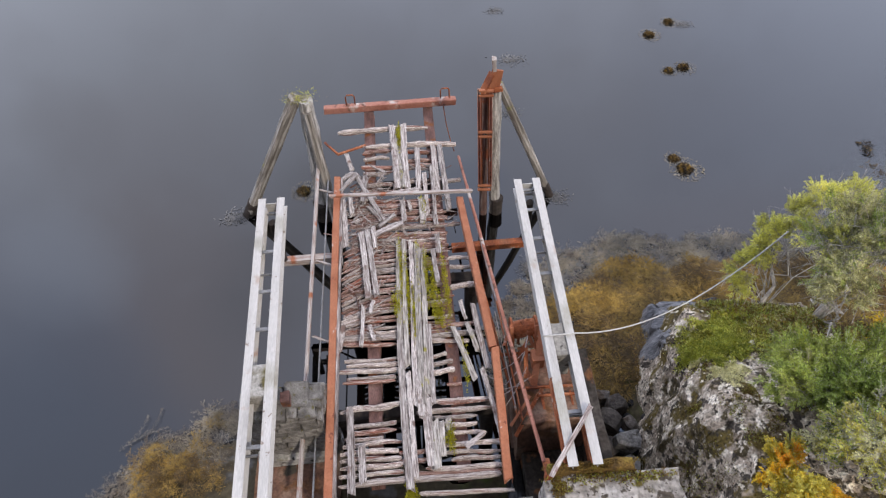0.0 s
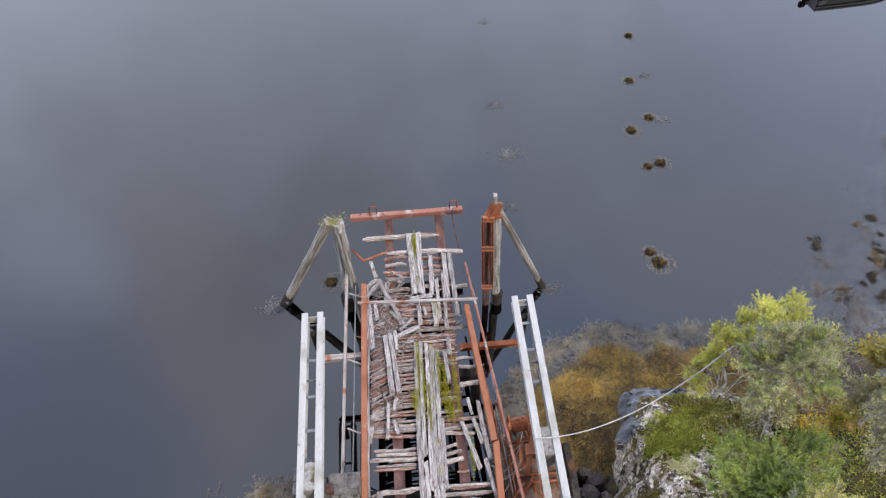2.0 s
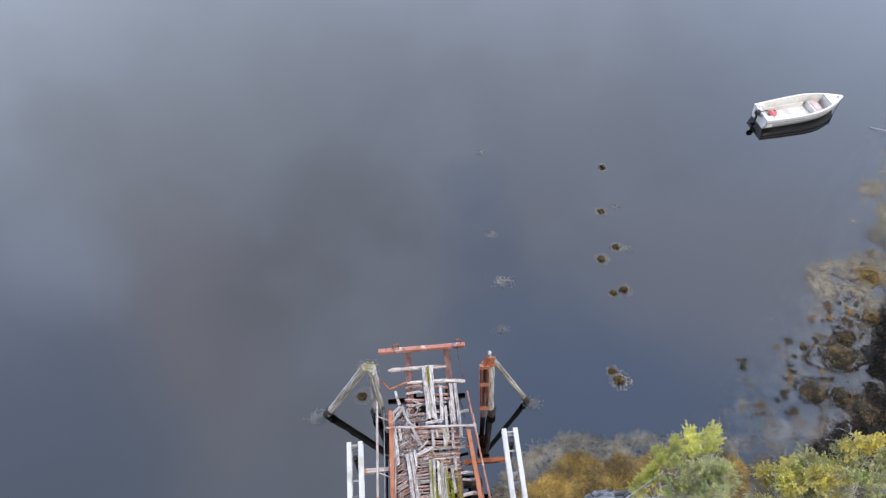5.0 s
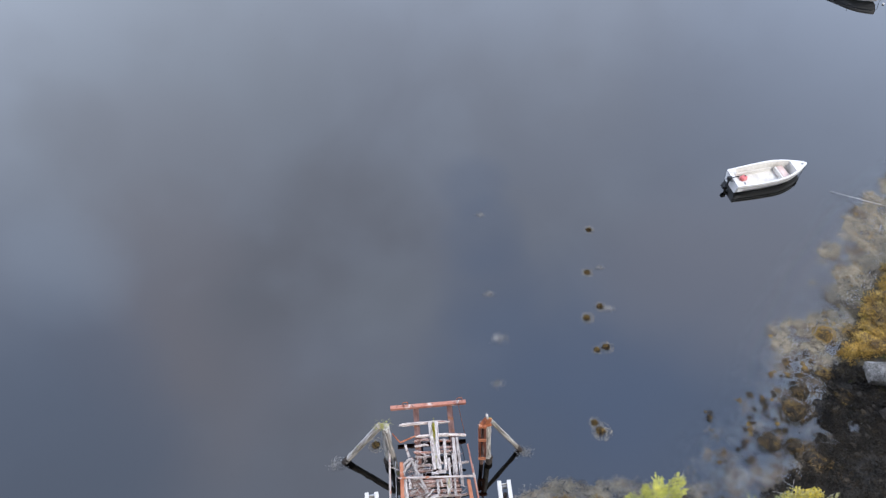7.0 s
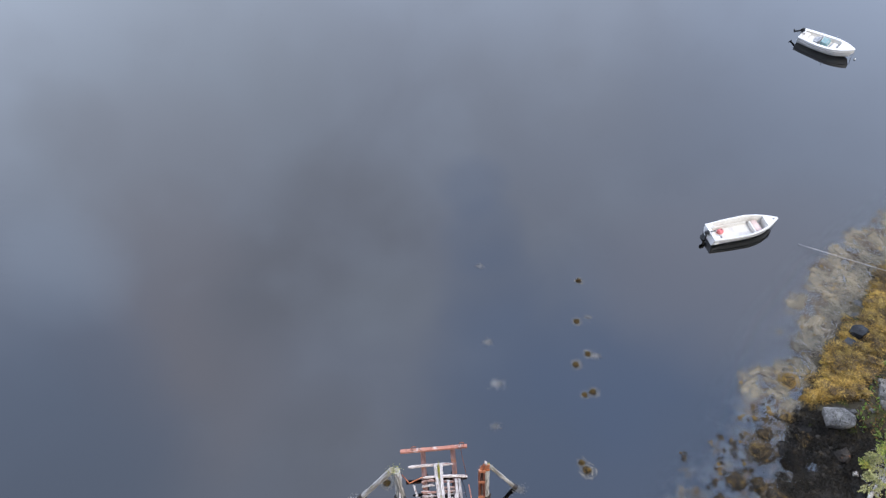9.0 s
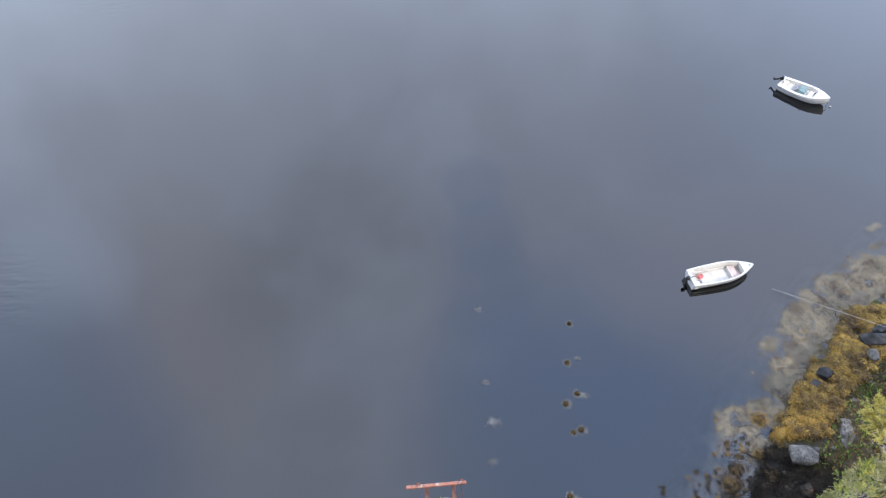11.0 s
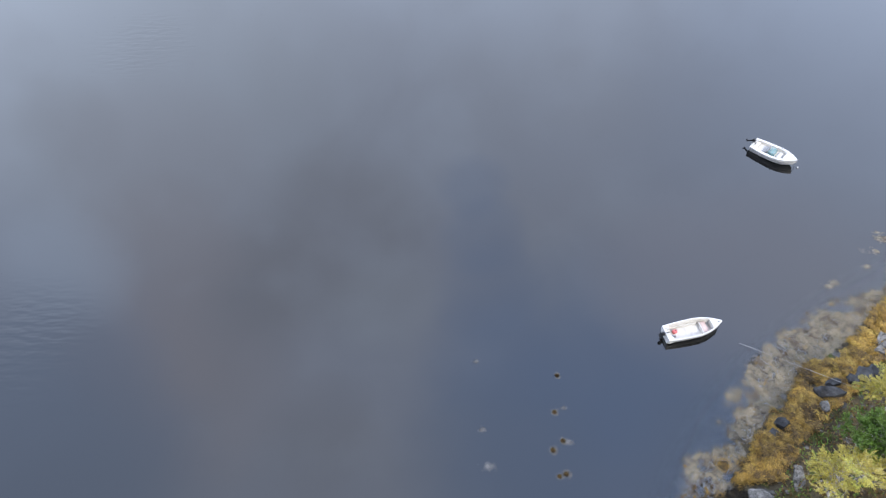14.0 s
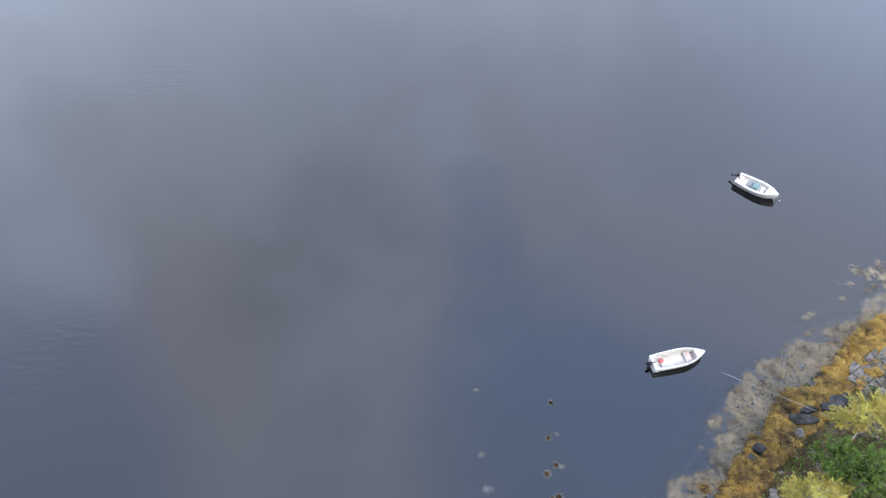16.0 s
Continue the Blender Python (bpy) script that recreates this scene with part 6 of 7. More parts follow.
slab((29.3, 24.1, 0.6), (1.15, 0.48, 0.5), BLUE_ROCK, "dark blue-grey rock among wrack", 23, -6)
slab((29.8, 24.9, 0.6), (0.6, 0.32, 0.45), BLUE_ROCK, "dark blue-grey rock among wrack", 24, 12)
slab((31.2, 25.1, 0.65), (0.45, 0.45, 0.5), BLUE_ROCK, "small dark rock among wrack", 34, 35)
slab((32.2, 25.4, 0.7), (0.65, 0.7, 0.55), BLUE_ROCK, "dark rock split by a cleft", 25, -35)
slab((33.2, 25.6, 0.75), (0.75, 0.6, 0.55), BLUE_ROCK, "dark rock split by a cleft", 40, -20)
slab((28.45, 22.95, 0.85), (0.3, 0.42, 0.25), PALE_ROCK, "smooth pale stone among golden wrack", 26, 10)
slab((25.2, 21.9, 0.3), (0.6, 0.42, 0.4), BLUE_ROCK, "dark stone in shallow water", 27, 8)
slab((24.45, 21.2, 0.28), (0.36, 0.34, 0.28), BLUE_ROCK, "dark stone in shallow water", 28, 30)


def build_ledge():
    """A ledge of bedrock broken into blocks: a slanted grid with wandering corners, each cell a block of its own with an open joint round it."""
    rnd = random.Random(77)
    ledge = thing("rock_ledge", (36.6, 28.4, 0.6), "pale grey rock ledge split into cracked blocks", "rock")
    nu, nv = 6, 5
    corner = {}
    for i in range(nu + 1):
        for k in range(nv + 1):
            u, v = (i - nu / 2 + rnd.uniform(-0.34, 0.34)) * 0.86, (k - nv / 2 + rnd.uniform(-0.34, 0.34)) * 0.66
            corner[i, k] = Vector((0.82 * u - 0.57 * v, 0.57 * u + 0.82 * v, 0))
    for i in range(nu):
        for k in range(nv):
            if (i in (0, nu - 1) and k in (0, nv - 1)) or (i, k) == (2, nv - 1):
                continue
            ring = [corner[i, k], corner[i + 1, k], corner[i + 1, k + 1], corner[i, k + 1]]
            mid = sum(ring, Vector()) / 4
            ring = [mid + (c - mid) * (1 - 0.035 / max(0.2, (c - mid).length)) for c in ring]
            h = 0.30 + rnd.uniform(-0.10, 0.10) - 0.03 * k
            tilt = Vector((rnd.uniform(-0.07, 0.07), rnd.uniform(-0.07, 0.07), 0))
            bm = bmesh.new()
            low = [bm.verts.new((c.x, c.y, -0.6)) for c in ring]
            up = [bm.verts.new((c.x, c.y, h + tilt.dot(c - mid))) for c in ring]
            bm.faces.new(low[::-1])
            bm.faces.new(up)
            for n in range(4):
                bm.faces.new((low[n], low[(n + 1) % 4], up[(n + 1) % 4], up[n]))
            bmesh.ops.bevel(bm, geom=bm.edges[:], offset=0.035, segments=1, affect="EDGES")
            bmesh.ops.triangulate(bm, faces=bm.faces[:])
            bmesh.ops.subdivide_edges(bm, edges=[e for e in bm.edges if e.calc_length() > 0.25], cuts=2, use_grid_fill=True)
            for v in bm.verts:
                v.co += noise.noise_vector(v.co * 3.1 + Vector((3, 1, 0))) * 0.035
            part("block", bm, PALE_ROCK, ledge)


build_ledge()
slab((27.6, 22.2, 0.3), (0.3, 0.24, 0.2), PALE_ROCK, "small grey stone among wrack", 37, 10)
slab((26.3, 20.4, 0.4), (0.36, 0.3, 0.22), BLUE_ROCK, "small dark stone among wrack", 38, 40)
slab((28.0, 20.5, 0.5), (0.4, 0.25, 0.25), BLUE_ROCK, "small dark stone among wrack", 39, 20)
slab((24.9, 18.9, 0.4), (0.26, 0.2, 0.2), PALE_ROCK, "small grey stone among wrack", 41, 60)
slab((29.9, 23.2, 0.5), (0.36, 0.28, 0.25), BLUE_ROCK, "small dark stone among wrack", 42, 60)
rock((21.87, 14.56, 0.15), (0.42, 0.4, 0.34), DARK_BROWN, "round brownish stone on wet mud", 32)
slab((22.15, 13.6, 0.2), (0.16, 0.12, 0.12), SLAB, "small white stone on wet mud", 43)
for k, (x, y, r) in enumerate(((22.9, 16.2, 0.24), (23.35, 16.35, 0.2), (23.1, 15.8, 0.26), (23.6, 15.9, 0.22), (22.6, 15.75, 0.16), (23.7, 16.5, 0.25), (23.3, 15.35, 0.3))):
    slab((x, y, 0.15), (r, r * 0.75, r * 0.7), PALE_ROCK, "grey stone on the wet flat", 70 + k, k * 50)


# ---- wrack and weed ----
def scatter(rng, count, box, keep):
    """Random places in a box that the test lets pass."""
    got = []
    total = 0
    while total < count:
        p = np.stack([rng.uniform(box[0], box[1], 4000), rng.uniform(box[2], box[3], 4000)], 1)
        p = p[keep(p[:, 0], p[:, 1])]
        got.append(p)
        total += len(p)
    return np.concatenate(got)[:count]


def clumps(x, y, s, seed, limit):
    return np.array([noise.noise(Vector((a * s, b * s, seed))) + 0.5 * noise.noise(Vector((a * s * 2.7, b * s * 2.7, seed))) for a, b in zip(x, y)]) > limit


NEAR, FAR, LEFT = (3.0, 12.5, 7.0, 12.5), (12, 44, 10, 42), (-9, -1.6, 3.0, 8.5)


GOLD_X, GOLD_D = (14, 20, 22, 24, 26.5, 28.3, 30, 31, 33, 34, 36, 37, 44), (0.3, 0.0, 0.1, 0.6, 0.8, -0.4, 0.3, 0.9, 0.3, -0.1, -0.5, -0.9, -0.9)
PALE_X, PALE_D = (12, 18, 21, 25, 28, 32, 36, 44), (-3.2, -2.8, -2.4, -2.5, -3.1, -2.6, -2.0, -1.6)


def shore_d(x, y):
    """Metres from the waterline, with a ragged edge."""
    return inland(x, y) + np.array([0.4 * noise.noise(Vector((a * 0.6, b * 0.6, 2.5))) + 0.35 * noise.noise(Vector((a * 1.7, b * 1.7, 6.5))) for a, b in zip(x, y)])


def on_flat(x, y):
    return ((x < 24.3) & (y < 17.8)) | (((x - 19.4) / 4.0) ** 2 + ((y - 13.6) / 3.1) ** 2 < 1) | ((x < 19.3) & (y < 17.0)) | ((x < 24) & (y < 15.6))


def pale_zone(x, y):
    """Closed near the strand, broken up towards the deep side."""
    d = shore_d(x, y)
    far = (np.interp(x, GOLD_X, GOLD_D) - d) / (np.interp(x, GOLD_X, GOLD_D) - np.interp(x, PALE_X, PALE_D))
    lump = np.array([noise.noise(Vector((a * 0.8, b * 0.8, 7.0))) + 0.5 * noise.noise(Vector((a * 2.1, b * 2.1, 7.0))) for a, b in zip(x, y)])
    return (far > -0.6) & (far < 1.15) & (lump > -0.75 + 0.85 * np.maximum(0, far - 0.25) + np.where((x < 19.5) & (y < 18), 0.45, 0.0) + 0.4 * np.clip((24.5 - x) / 3, 0, 1)) & ~((x < 19.3) & (y < 17.0)) & (inland(x, y) < 0.8)


def spots(seed, count, box, keep):
    return scatter(np.random.default_rng(seed), count, box, keep)


def rosette_bed(name, centres, radii, arms, leaflets, leaf, dome, depth, materials, mix, label, seed):
    """Cushions of wrack or weed: from each head curved arms spread, set with leaflets on both sides. depth: heights in the water, or None for plants on the strand."""
    rng = np.random.default_rng(seed)
    n = len(centres)
    r = rng.uniform(*radii, n)
    if depth is None:
        z = np.maximum(ground_height(centres[:, 0], centres[:, 1]), 0.0) + 0.02
    else:
        z = rng.uniform(*depth, n)
    tone = np.array([noise.noise(Vector((x * 0.9, y * 0.9, seed))) for x, y in centres]) + rng.normal(size=n) * 0.25
    kind = np.searchsorted(np.cumsum(mix), np.argsort(np.argsort(tone)) / n).clip(0, len(mix) - 1)
    m = n * arms
    a = np.tile(np.arange(arms) * 2 * math.pi / arms, n) + rng.normal(size=m) * 0.3
    bend = rng.normal(size=m) * 0.9
    reach = np.repeat(r, arms) * rng.uniform(0.45, 1.35, m)
    s = np.tile(np.linspace(0.1, 1.0, leaflets), m)
    A = np.repeat(a, leaflets) + np.repeat(bend, leaflets) * s
    R = np.repeat(reach, leaflets) * s
    c = np.repeat(np.column_stack([centres, z]), arms * leaflets, 0)
    lift = dome * np.repeat(np.repeat(r, arms), leaflets) * np.maximum(0, 1 - s ** 1.7)
    base = c + np.column_stack([np.cos(A) * R, np.sin(A) * R, lift + rng.uniform(-0.01, 0.01, len(s))])
    turn = A + np.where(np.arange(len(s)) % 2 == 0, 0.75, -0.75) + rng.normal(size=len(s)) * 0.3
    way = np.column_stack([np.cos(turn), np.sin(turn), np.full(len(s), 0.0 if depth is not None and dome == 0 else 0.18) + rng.normal(size=len(s)) * (0.15 if dome else 0.02)])
    kinds = np.where(rng.random(len(s)) < 0.8, np.repeat(kind, arms * leaflets), rng.choice(len(mix), len(s), p=mix))
    ob = blades(name, base, way, leaf[0], leaf[1], materials, None, "", kinds, True)
    return tagged(ob, label, "seaweed", kind="stuff")


def feather_bed(name, box, band, count, radius, per, length, width, materials, label, seed, s, limit, thin, dry=False, drop=0.09, sink=0.0):
    """Feathery clumps of weed: fronds that spread from many heads, closed near the strand and broken up further out."""
    rng = np.random.default_rng(seed)

    def keep(x, y):
        d = inland(x, y) + np.array([0.55 * noise.noise(Vector((a * 0.55, b * 0.55, 2.5))) + 0.45 * noise.noise(Vector((a * 1.6, b * 1.6, 6.5))) for a, b in zip(x, y)])
        ok = (d > band[0]) & (d < band[1]) & (((x - 20.3) / 2.6) ** 2 + ((y - 14.4) / 2.0) ** 2 > 1)
        lump = np.array([noise.noise(Vector((a * s, b * s, seed))) + 0.6 * noise.noise(Vector((a * s * 2.9, b * s * 2.9, seed))) for a, b in zip(x, y)])
        corner = ((x > 11.5) & (x < 19.3) & (y < 16.4) & (y > 9.5)) | ((x > 19) & (x < 24) & (y < 15.9))
        return ok & (lump > limit + thin * np.maximum(0, -d - 0.6) + corner * (2.0 if box is FAR else 0.0))

    p = scatter(rng, count, box, keep)
    z = ground_height(p[:, 0], p[:, 1]) + 0.03
    z = np.maximum(z, 0.02) if dry else np.where(z > 0, z, 0.03 - drop * rng.random(count) - sink * np.maximum(0, -inland(p[:, 0], p[:, 1]) - 0.8))
    if dry:
        z = z + 0.26 * np.maximum(0, [noise.noise(Vector((x * s * 1.9, y * s * 1.9, seed + 4))) for x, y in p])
    head = np.repeat(np.column_stack([p, z]), per, 0)
    a = rng.uniform(0, 2 * math.pi, len(head))
    r = radius * np.repeat(rng.uniform(0.35, 1.5, count), per) * rng.random(len(head)) ** 0.8
    out = np.column_stack([np.cos(a), np.sin(a), np.zeros(len(a))])
    base = head + out * r[:, None]
    way = out + rng.normal(size=out.shape) * [0.7, 0.7, 0.0]
    way[:, 2] = np.abs(rng.normal(size=len(a))) * (0.45 if dry else 0.05)
    tone = np.array([0.6 * noise.noise(Vector((x * s * 0.8, y * s * 0.8, seed + 9))) + 0.5 * noise.noise(Vector((x * s * 2.6, y * s * 2.6, seed + 9))) for x, y in p])
    kinds = np.clip(((np.repeat(tone, per) + rng.normal(size=len(a)) * 0.2 + 0.5) * len(materials)).astype(int), 0, len(materials) - 1)
    ob = blades(name, base, way, length, width, materials, None, "", kinds, not dry)
    return tagged(ob, label, "seaweed", kind="stuff")


rosette_bed("golden_wrack", spots(31, 620, NEAR, lambda x, y: (shore_d(x, y) > -0.75) & (shore_d(x, y) < 1.8)), (0.16, 0.36), 15, 11, (0.155, 0.014), 0.5, None,
            [BROWN_WRACK, OLIVE_WRACK, WRACK], [0.42, 0.46, 0.12], "golden brown bladder wrack on shore stones", 31)
rosette_bed("sunken_weed", spots(33, 230, NEAR, lambda x, y: (shore_d(x, y) > -1.55) & (shore_d(x, y) < -0.5) & clumps(x, y, 0.9, 5.0, -0.35)), (0.18, 0.42), 17, 15, (0.10, 0.011), 0.12, (0.0, 0.03),
            [GREY_WEED, PALE_WEED, FAINT_WEED], [0.12, 0.48, 0.40], "grey feathery weed at the surface", 33)
rosette_bed("sunken_weed", spots(36, 240, LEFT, lambda x, y: (shore_d(x, y) > -0.7) & (shore_d(x, y) < 2.2) & clumps(x, y, 0.9, 4.0, -0.5)), (0.16, 0.42), 17, 14, (0.08, 0.009), 0.2, (0.0, 0.05),
            [GREY_WEED, PALE_WEED, OLIVE_WRACK], [0.45, 0.50, 0.05], "grey-brown feathery weed beside the abutment", 36)
rosette_bed("brown_wrack", np.array([(-3.35, 5.35)]) + np.random.default_rng(4).normal(size=(46, 2)) * [0.40, 0.26], (0.14, 0.30), 17, 12, (0.08, 0.012), 0.6, (0.08, 0.3),
            [BROWN_WRACK, OLIVE_WRACK, WRACK], [0.55, 0.30, 0.15], "mound of brown and golden wrack beside the abutment", 35)
rosette_bed("golden_wrack", spots(37, 900, FAR, lambda x, y: (x > 30.2) & (shore_d(x, y) > np.interp(x, GOLD_X, GOLD_D)) & (shore_d(x, y) < 2.9) & ~on_flat(x, y)), (0.18, 0.46), 13, 8, (0.17, 0.05), 0.8, None,
            [BROWN_WRACK, OLIVE_WRACK, WRACK, GOLD_WRACK], [0.16, 0.30, 0.40, 0.14], "golden wrack in cushions along the far shore", 37)
rosette_bed("golden_wrack", spots(38, 760, FAR, lambda x, y: (x < 30.6) & (shore_d(x, y) > np.interp(x, GOLD_X, GOLD_D)) & (shore_d(x, y) < 2.9) & ~on_flat(x, y) & clumps(x, y, 0.9, 8.0, -0.42)), (0.16, 0.44), 13, 8, (0.17, 0.05), 0.8, None,
            [BROWN_WRACK, OLIVE_WRACK, WRACK, GOLD_WRACK], [0.40, 0.30, 0.24, 0.06], "brown and golden wrack with bare gaps between stones", 38)
rosette_bed("sunken_weed", spots(39, 4000, FAR, pale_zone), (0.10, 0.42), 7, 7, (0.09, 0.018), 0.03, (-0.012, 0.025),
            [GREY_WEED, PALE_WEED], [0.2, 0.8], "pale feathery weed in clear shallow water", 39)
rosette_bed("brown_wrack", spots(40, 210, FAR, lambda x, y: pale_zone(x, y) & clumps(x, y, 0.9, 3.0, 0.0)), (0.04, 0.11), 9, 5, (0.09, 0.03), 0.2, (-0.02, 0.01),
            [OLIVE_WRACK, BROWN_WRACK], [0.3, 0.7], "brown heads of wrack among pale weed", 40)
rosette_bed("sunken_weed", spots(45, 150, (12.0, 20.5, 10.5, 18.0), lambda x, y: (inland(x, y) < 0.4) & (inland(x, y) > -3.4) & clumps(x, y, 0.7, 9.0, -0.1)), (0.2, 0.5), 11, 10, (0.14, 0.03), 0.0, (-0.05, 0.008),
            [GREY_WEED, FAINT_WEED], [0.45, 0.55], "thin grey weed under the surface of the shallows", 45)
ISLANDS = np.array([(38.0, 38.0), (39.0, 39.3), (40.4, 38.9), (41.3, 39.9), (40.6, 37.3), (38.4, 35.5), (40.0, 36.2), (41.4, 38.4), (39.7, 35.2)])
rosette_bed("sunken_weed", np.repeat(ISLANDS, 7, 0) + np.random.default_rng(3).normal(size=(63, 2)) * [0.55, 0.35], (0.15, 0.45), 13, 11, (0.14, 0.04), 0.0, (-0.02, 0.02),
            [GREY_WEED, PALE_WEED], [0.25, 0.75], "pale islets of weed off the far shore", 49)
SHALLOW = (12.0, 19.6, 10.0, 17.2)
feather_bed("sunken_weed", SHALLOW, (-4.2, 0.3), 420, 0.2, 30, 0.16, 0.02, [GREY_WEED], "dull weed under the surface of the shallows", 47, 1.3, 0.0, 0.06, False, 0.06, 0.02)
SMALL = np.array([(15.71, 15.43), (16.5, 15.3), (17.0, 15.6), (14.9, 13.3), (15.0, 12.6), (13.73, 14.5), (13.9, 12.7), (18.6, 16.6), (19.1, 17.0), (18.2, 17.4), (17.4, 16.8), (16.9, 14.2), (15.6, 14.2), (19.0, 16.2), (17.9, 16.9), (16.2, 14.9), (15.3, 13.9), (16.6, 11.9), (17.2, 13.5), (18.9, 17.6)])
rosette_bed("dark_weed", np.repeat(SMALL, 4, 0) + np.random.default_rng(6).normal(size=(80, 2)) * 0.17, (0.05, 0.2), 11, 8, (0.07, 0.022), 0.35, (-0.03, 0.02),
            [DARK_WEED, BROWN_WRACK, OLIVE_WRACK], [0.60, 0.30, 0.10], "dark clumps of weed in the shallows", 48)


def sprigs(name, heads, reach, label, seed):
    """Long branching fronds of weed that stand out from the edge of a bed."""
    rng = np.random.default_rng(seed)
    base, way = [], []
    for x, y, a in heads:
        n = 26
        s = np.linspace(0, 1, n)
        turn = radians(a) + rng.normal() * 0.3 + s * rng.normal() * 0.7
        px, py = x + np.cumsum(np.cos(turn)) * reach / n, y + np.cumsum(np.sin(turn)) * reach / n
        for side in (-1, 1, 0):
            base.append(np.column_stack([px, py, np.full(n, 0.05)]))
            way.append(np.column_stack([np.cos(turn + side * 0.9), np.sin(turn + side * 0.9), np.full(n, 0.2)]))
    base, way = np.concatenate(base), np.concatenate(way)
    ob = blades(name, base, way + rng.normal(size=way.shape) * 0.25, 0.07, 0.005, [GREY_WEED, PALE_WEED], None, "", rng.choice(2, len(base)), True)
    return tagged(ob, label, "seaweed", kind="stuff")


rnd_sprig = random.Random(8)
sprigs("weed_sprigs", [(-4.3 + 2.2 * k / 40 + rnd_sprig.uniform(-0.15, 0.15), 4.7 + 1.6 * (k / 40) ** 0.7 + rnd_sprig.uniform(-0.15, 0.1), 135 - 50 * k / 40) for k in range(40)] + [(-4.75 + 0.12 * k, 5.95 + 0.1 * k, 62 - 9 * k) for k in range(4)], 0.75,
       "pale branching weed at the edge of the bed", 81)
sprigs("weed_sprigs", [(5.0 + 4.0 * k / 46 + rnd_sprig.uniform(-0.2, 0.2), 9.6 + 0.9 * k / 46 + rnd_sprig.uniform(-0.2, 0.2), 90 + rnd_sprig.uniform(-40, 40)) for k in range(46)], 0.45,
       "grey branching weed at the edge of the bed", 82)


def mud_weed():
    """Black-brown weed lying in heaps on the wet flat; its near-black includes the trees' shade."""
    rng = np.random.default_rng(46)
    p = scatter(rng, 4600, (14.2, 25.0, 9.0, 17.5), lambda x, y: (((x - 19.6) / 5.4) ** 2 + ((y - 13.2) / 4.2) ** 2 < 1) & (inland(x, y) > -0.1) & clumps(x, y, 1.4, 4.0, -0.45))
    base = np.repeat(np.column_stack([p, np.maximum(ground_height(p[:, 0], p[:, 1]), 0) + 0.05]), 9, 0)
    base[:, :2] += rng.normal(size=(len(base), 2)) * 0.08
    way = rng.normal(size=base.shape) * [1, 1, 0.4]
    way[:, 2] = np.abs(way[:, 2])
    ob = blades("mud_weed", base, way, 0.16, 0.035, [DARK_WEED, OLIVE_WRACK, SHADED_MUD], None, "", rng.choice(3, len(base), p=[0.42, 0.0, 0.58]))
    tagged(ob, "black-brown weed heaped on wet mud, darkened for tree shade", "seaweed", kind="stuff")


mud_weed()


# stones of the shallow flat and the strand
def pebble_bed(box, band, count, sizes, material, label, seed):
    rng = np.random.default_rng(seed)
    p = scatter(rng, count, box, lambda x, y: (inland(x, y) > band[0]) & (inland(x, y) < band[1]) & ((material is DARK_WEED) | (((x - 20.0) / 3.6) ** 2 + ((y - 14.0) / 2.8) ** 2 > 1)))
    z = ground_height(p[:, 0], p[:, 1])
    bm = bmesh.new()
    bmesh.ops.create_icosphere(bm, subdivisions=1, radius=1)
    v0 = np.array([v.co[:] for v in bm.verts])
    f0 = np.array([[v.index for v in f.verts] for f in bm.faces])
    bm.free()
    verts, faces = [], []
    for k in range(count):
        s = rng.uniform(*sizes) * np.array([1, rng.uniform(0.6, 1), rng.uniform(0.4, 0.7)])
        t = rng.uniform(0, 6.3)
        q = (v0 * (1 + rng.uniform(-0.25, 0.25, v0.shape))) * s
        q = np.column_stack([q[:, 0] * math.cos(t) - q[:, 1] * math.sin(t), q[:, 0] * math.sin(t) + q[:, 1] * math.cos(t), q[:, 2]])
        verts.append(q + [p[k, 0], p[k, 1], z[k] + s[2] * 0.3])
        faces.append(f0 + k * len(v0))
    ob = mesh_object("pebbles", np.concatenate(verts).tolist(), np.concatenate(faces).tolist(), material)
    return tagged(ob, label, "stones", kind="stuff")


pebble_bed(FAR, (0.8, 3.5), 60, (0.06, 0.2), PALE_ROCK, "scattered grey shore stones", 41)
pebble_bed((13.5, 23, 10.5, 16.5), (-2.2, 3.0), 60, (0.08, 0.2), DARK_WEED, "dark weed-covered stones in the shallows", 42)
pebble_bed((4.2, 6.2, 4.6, 6.9), (-0.6, 4), 110, (0.05, 0.16), BLUE_ROCK, "dark stones in the gap beside the pier", 43)


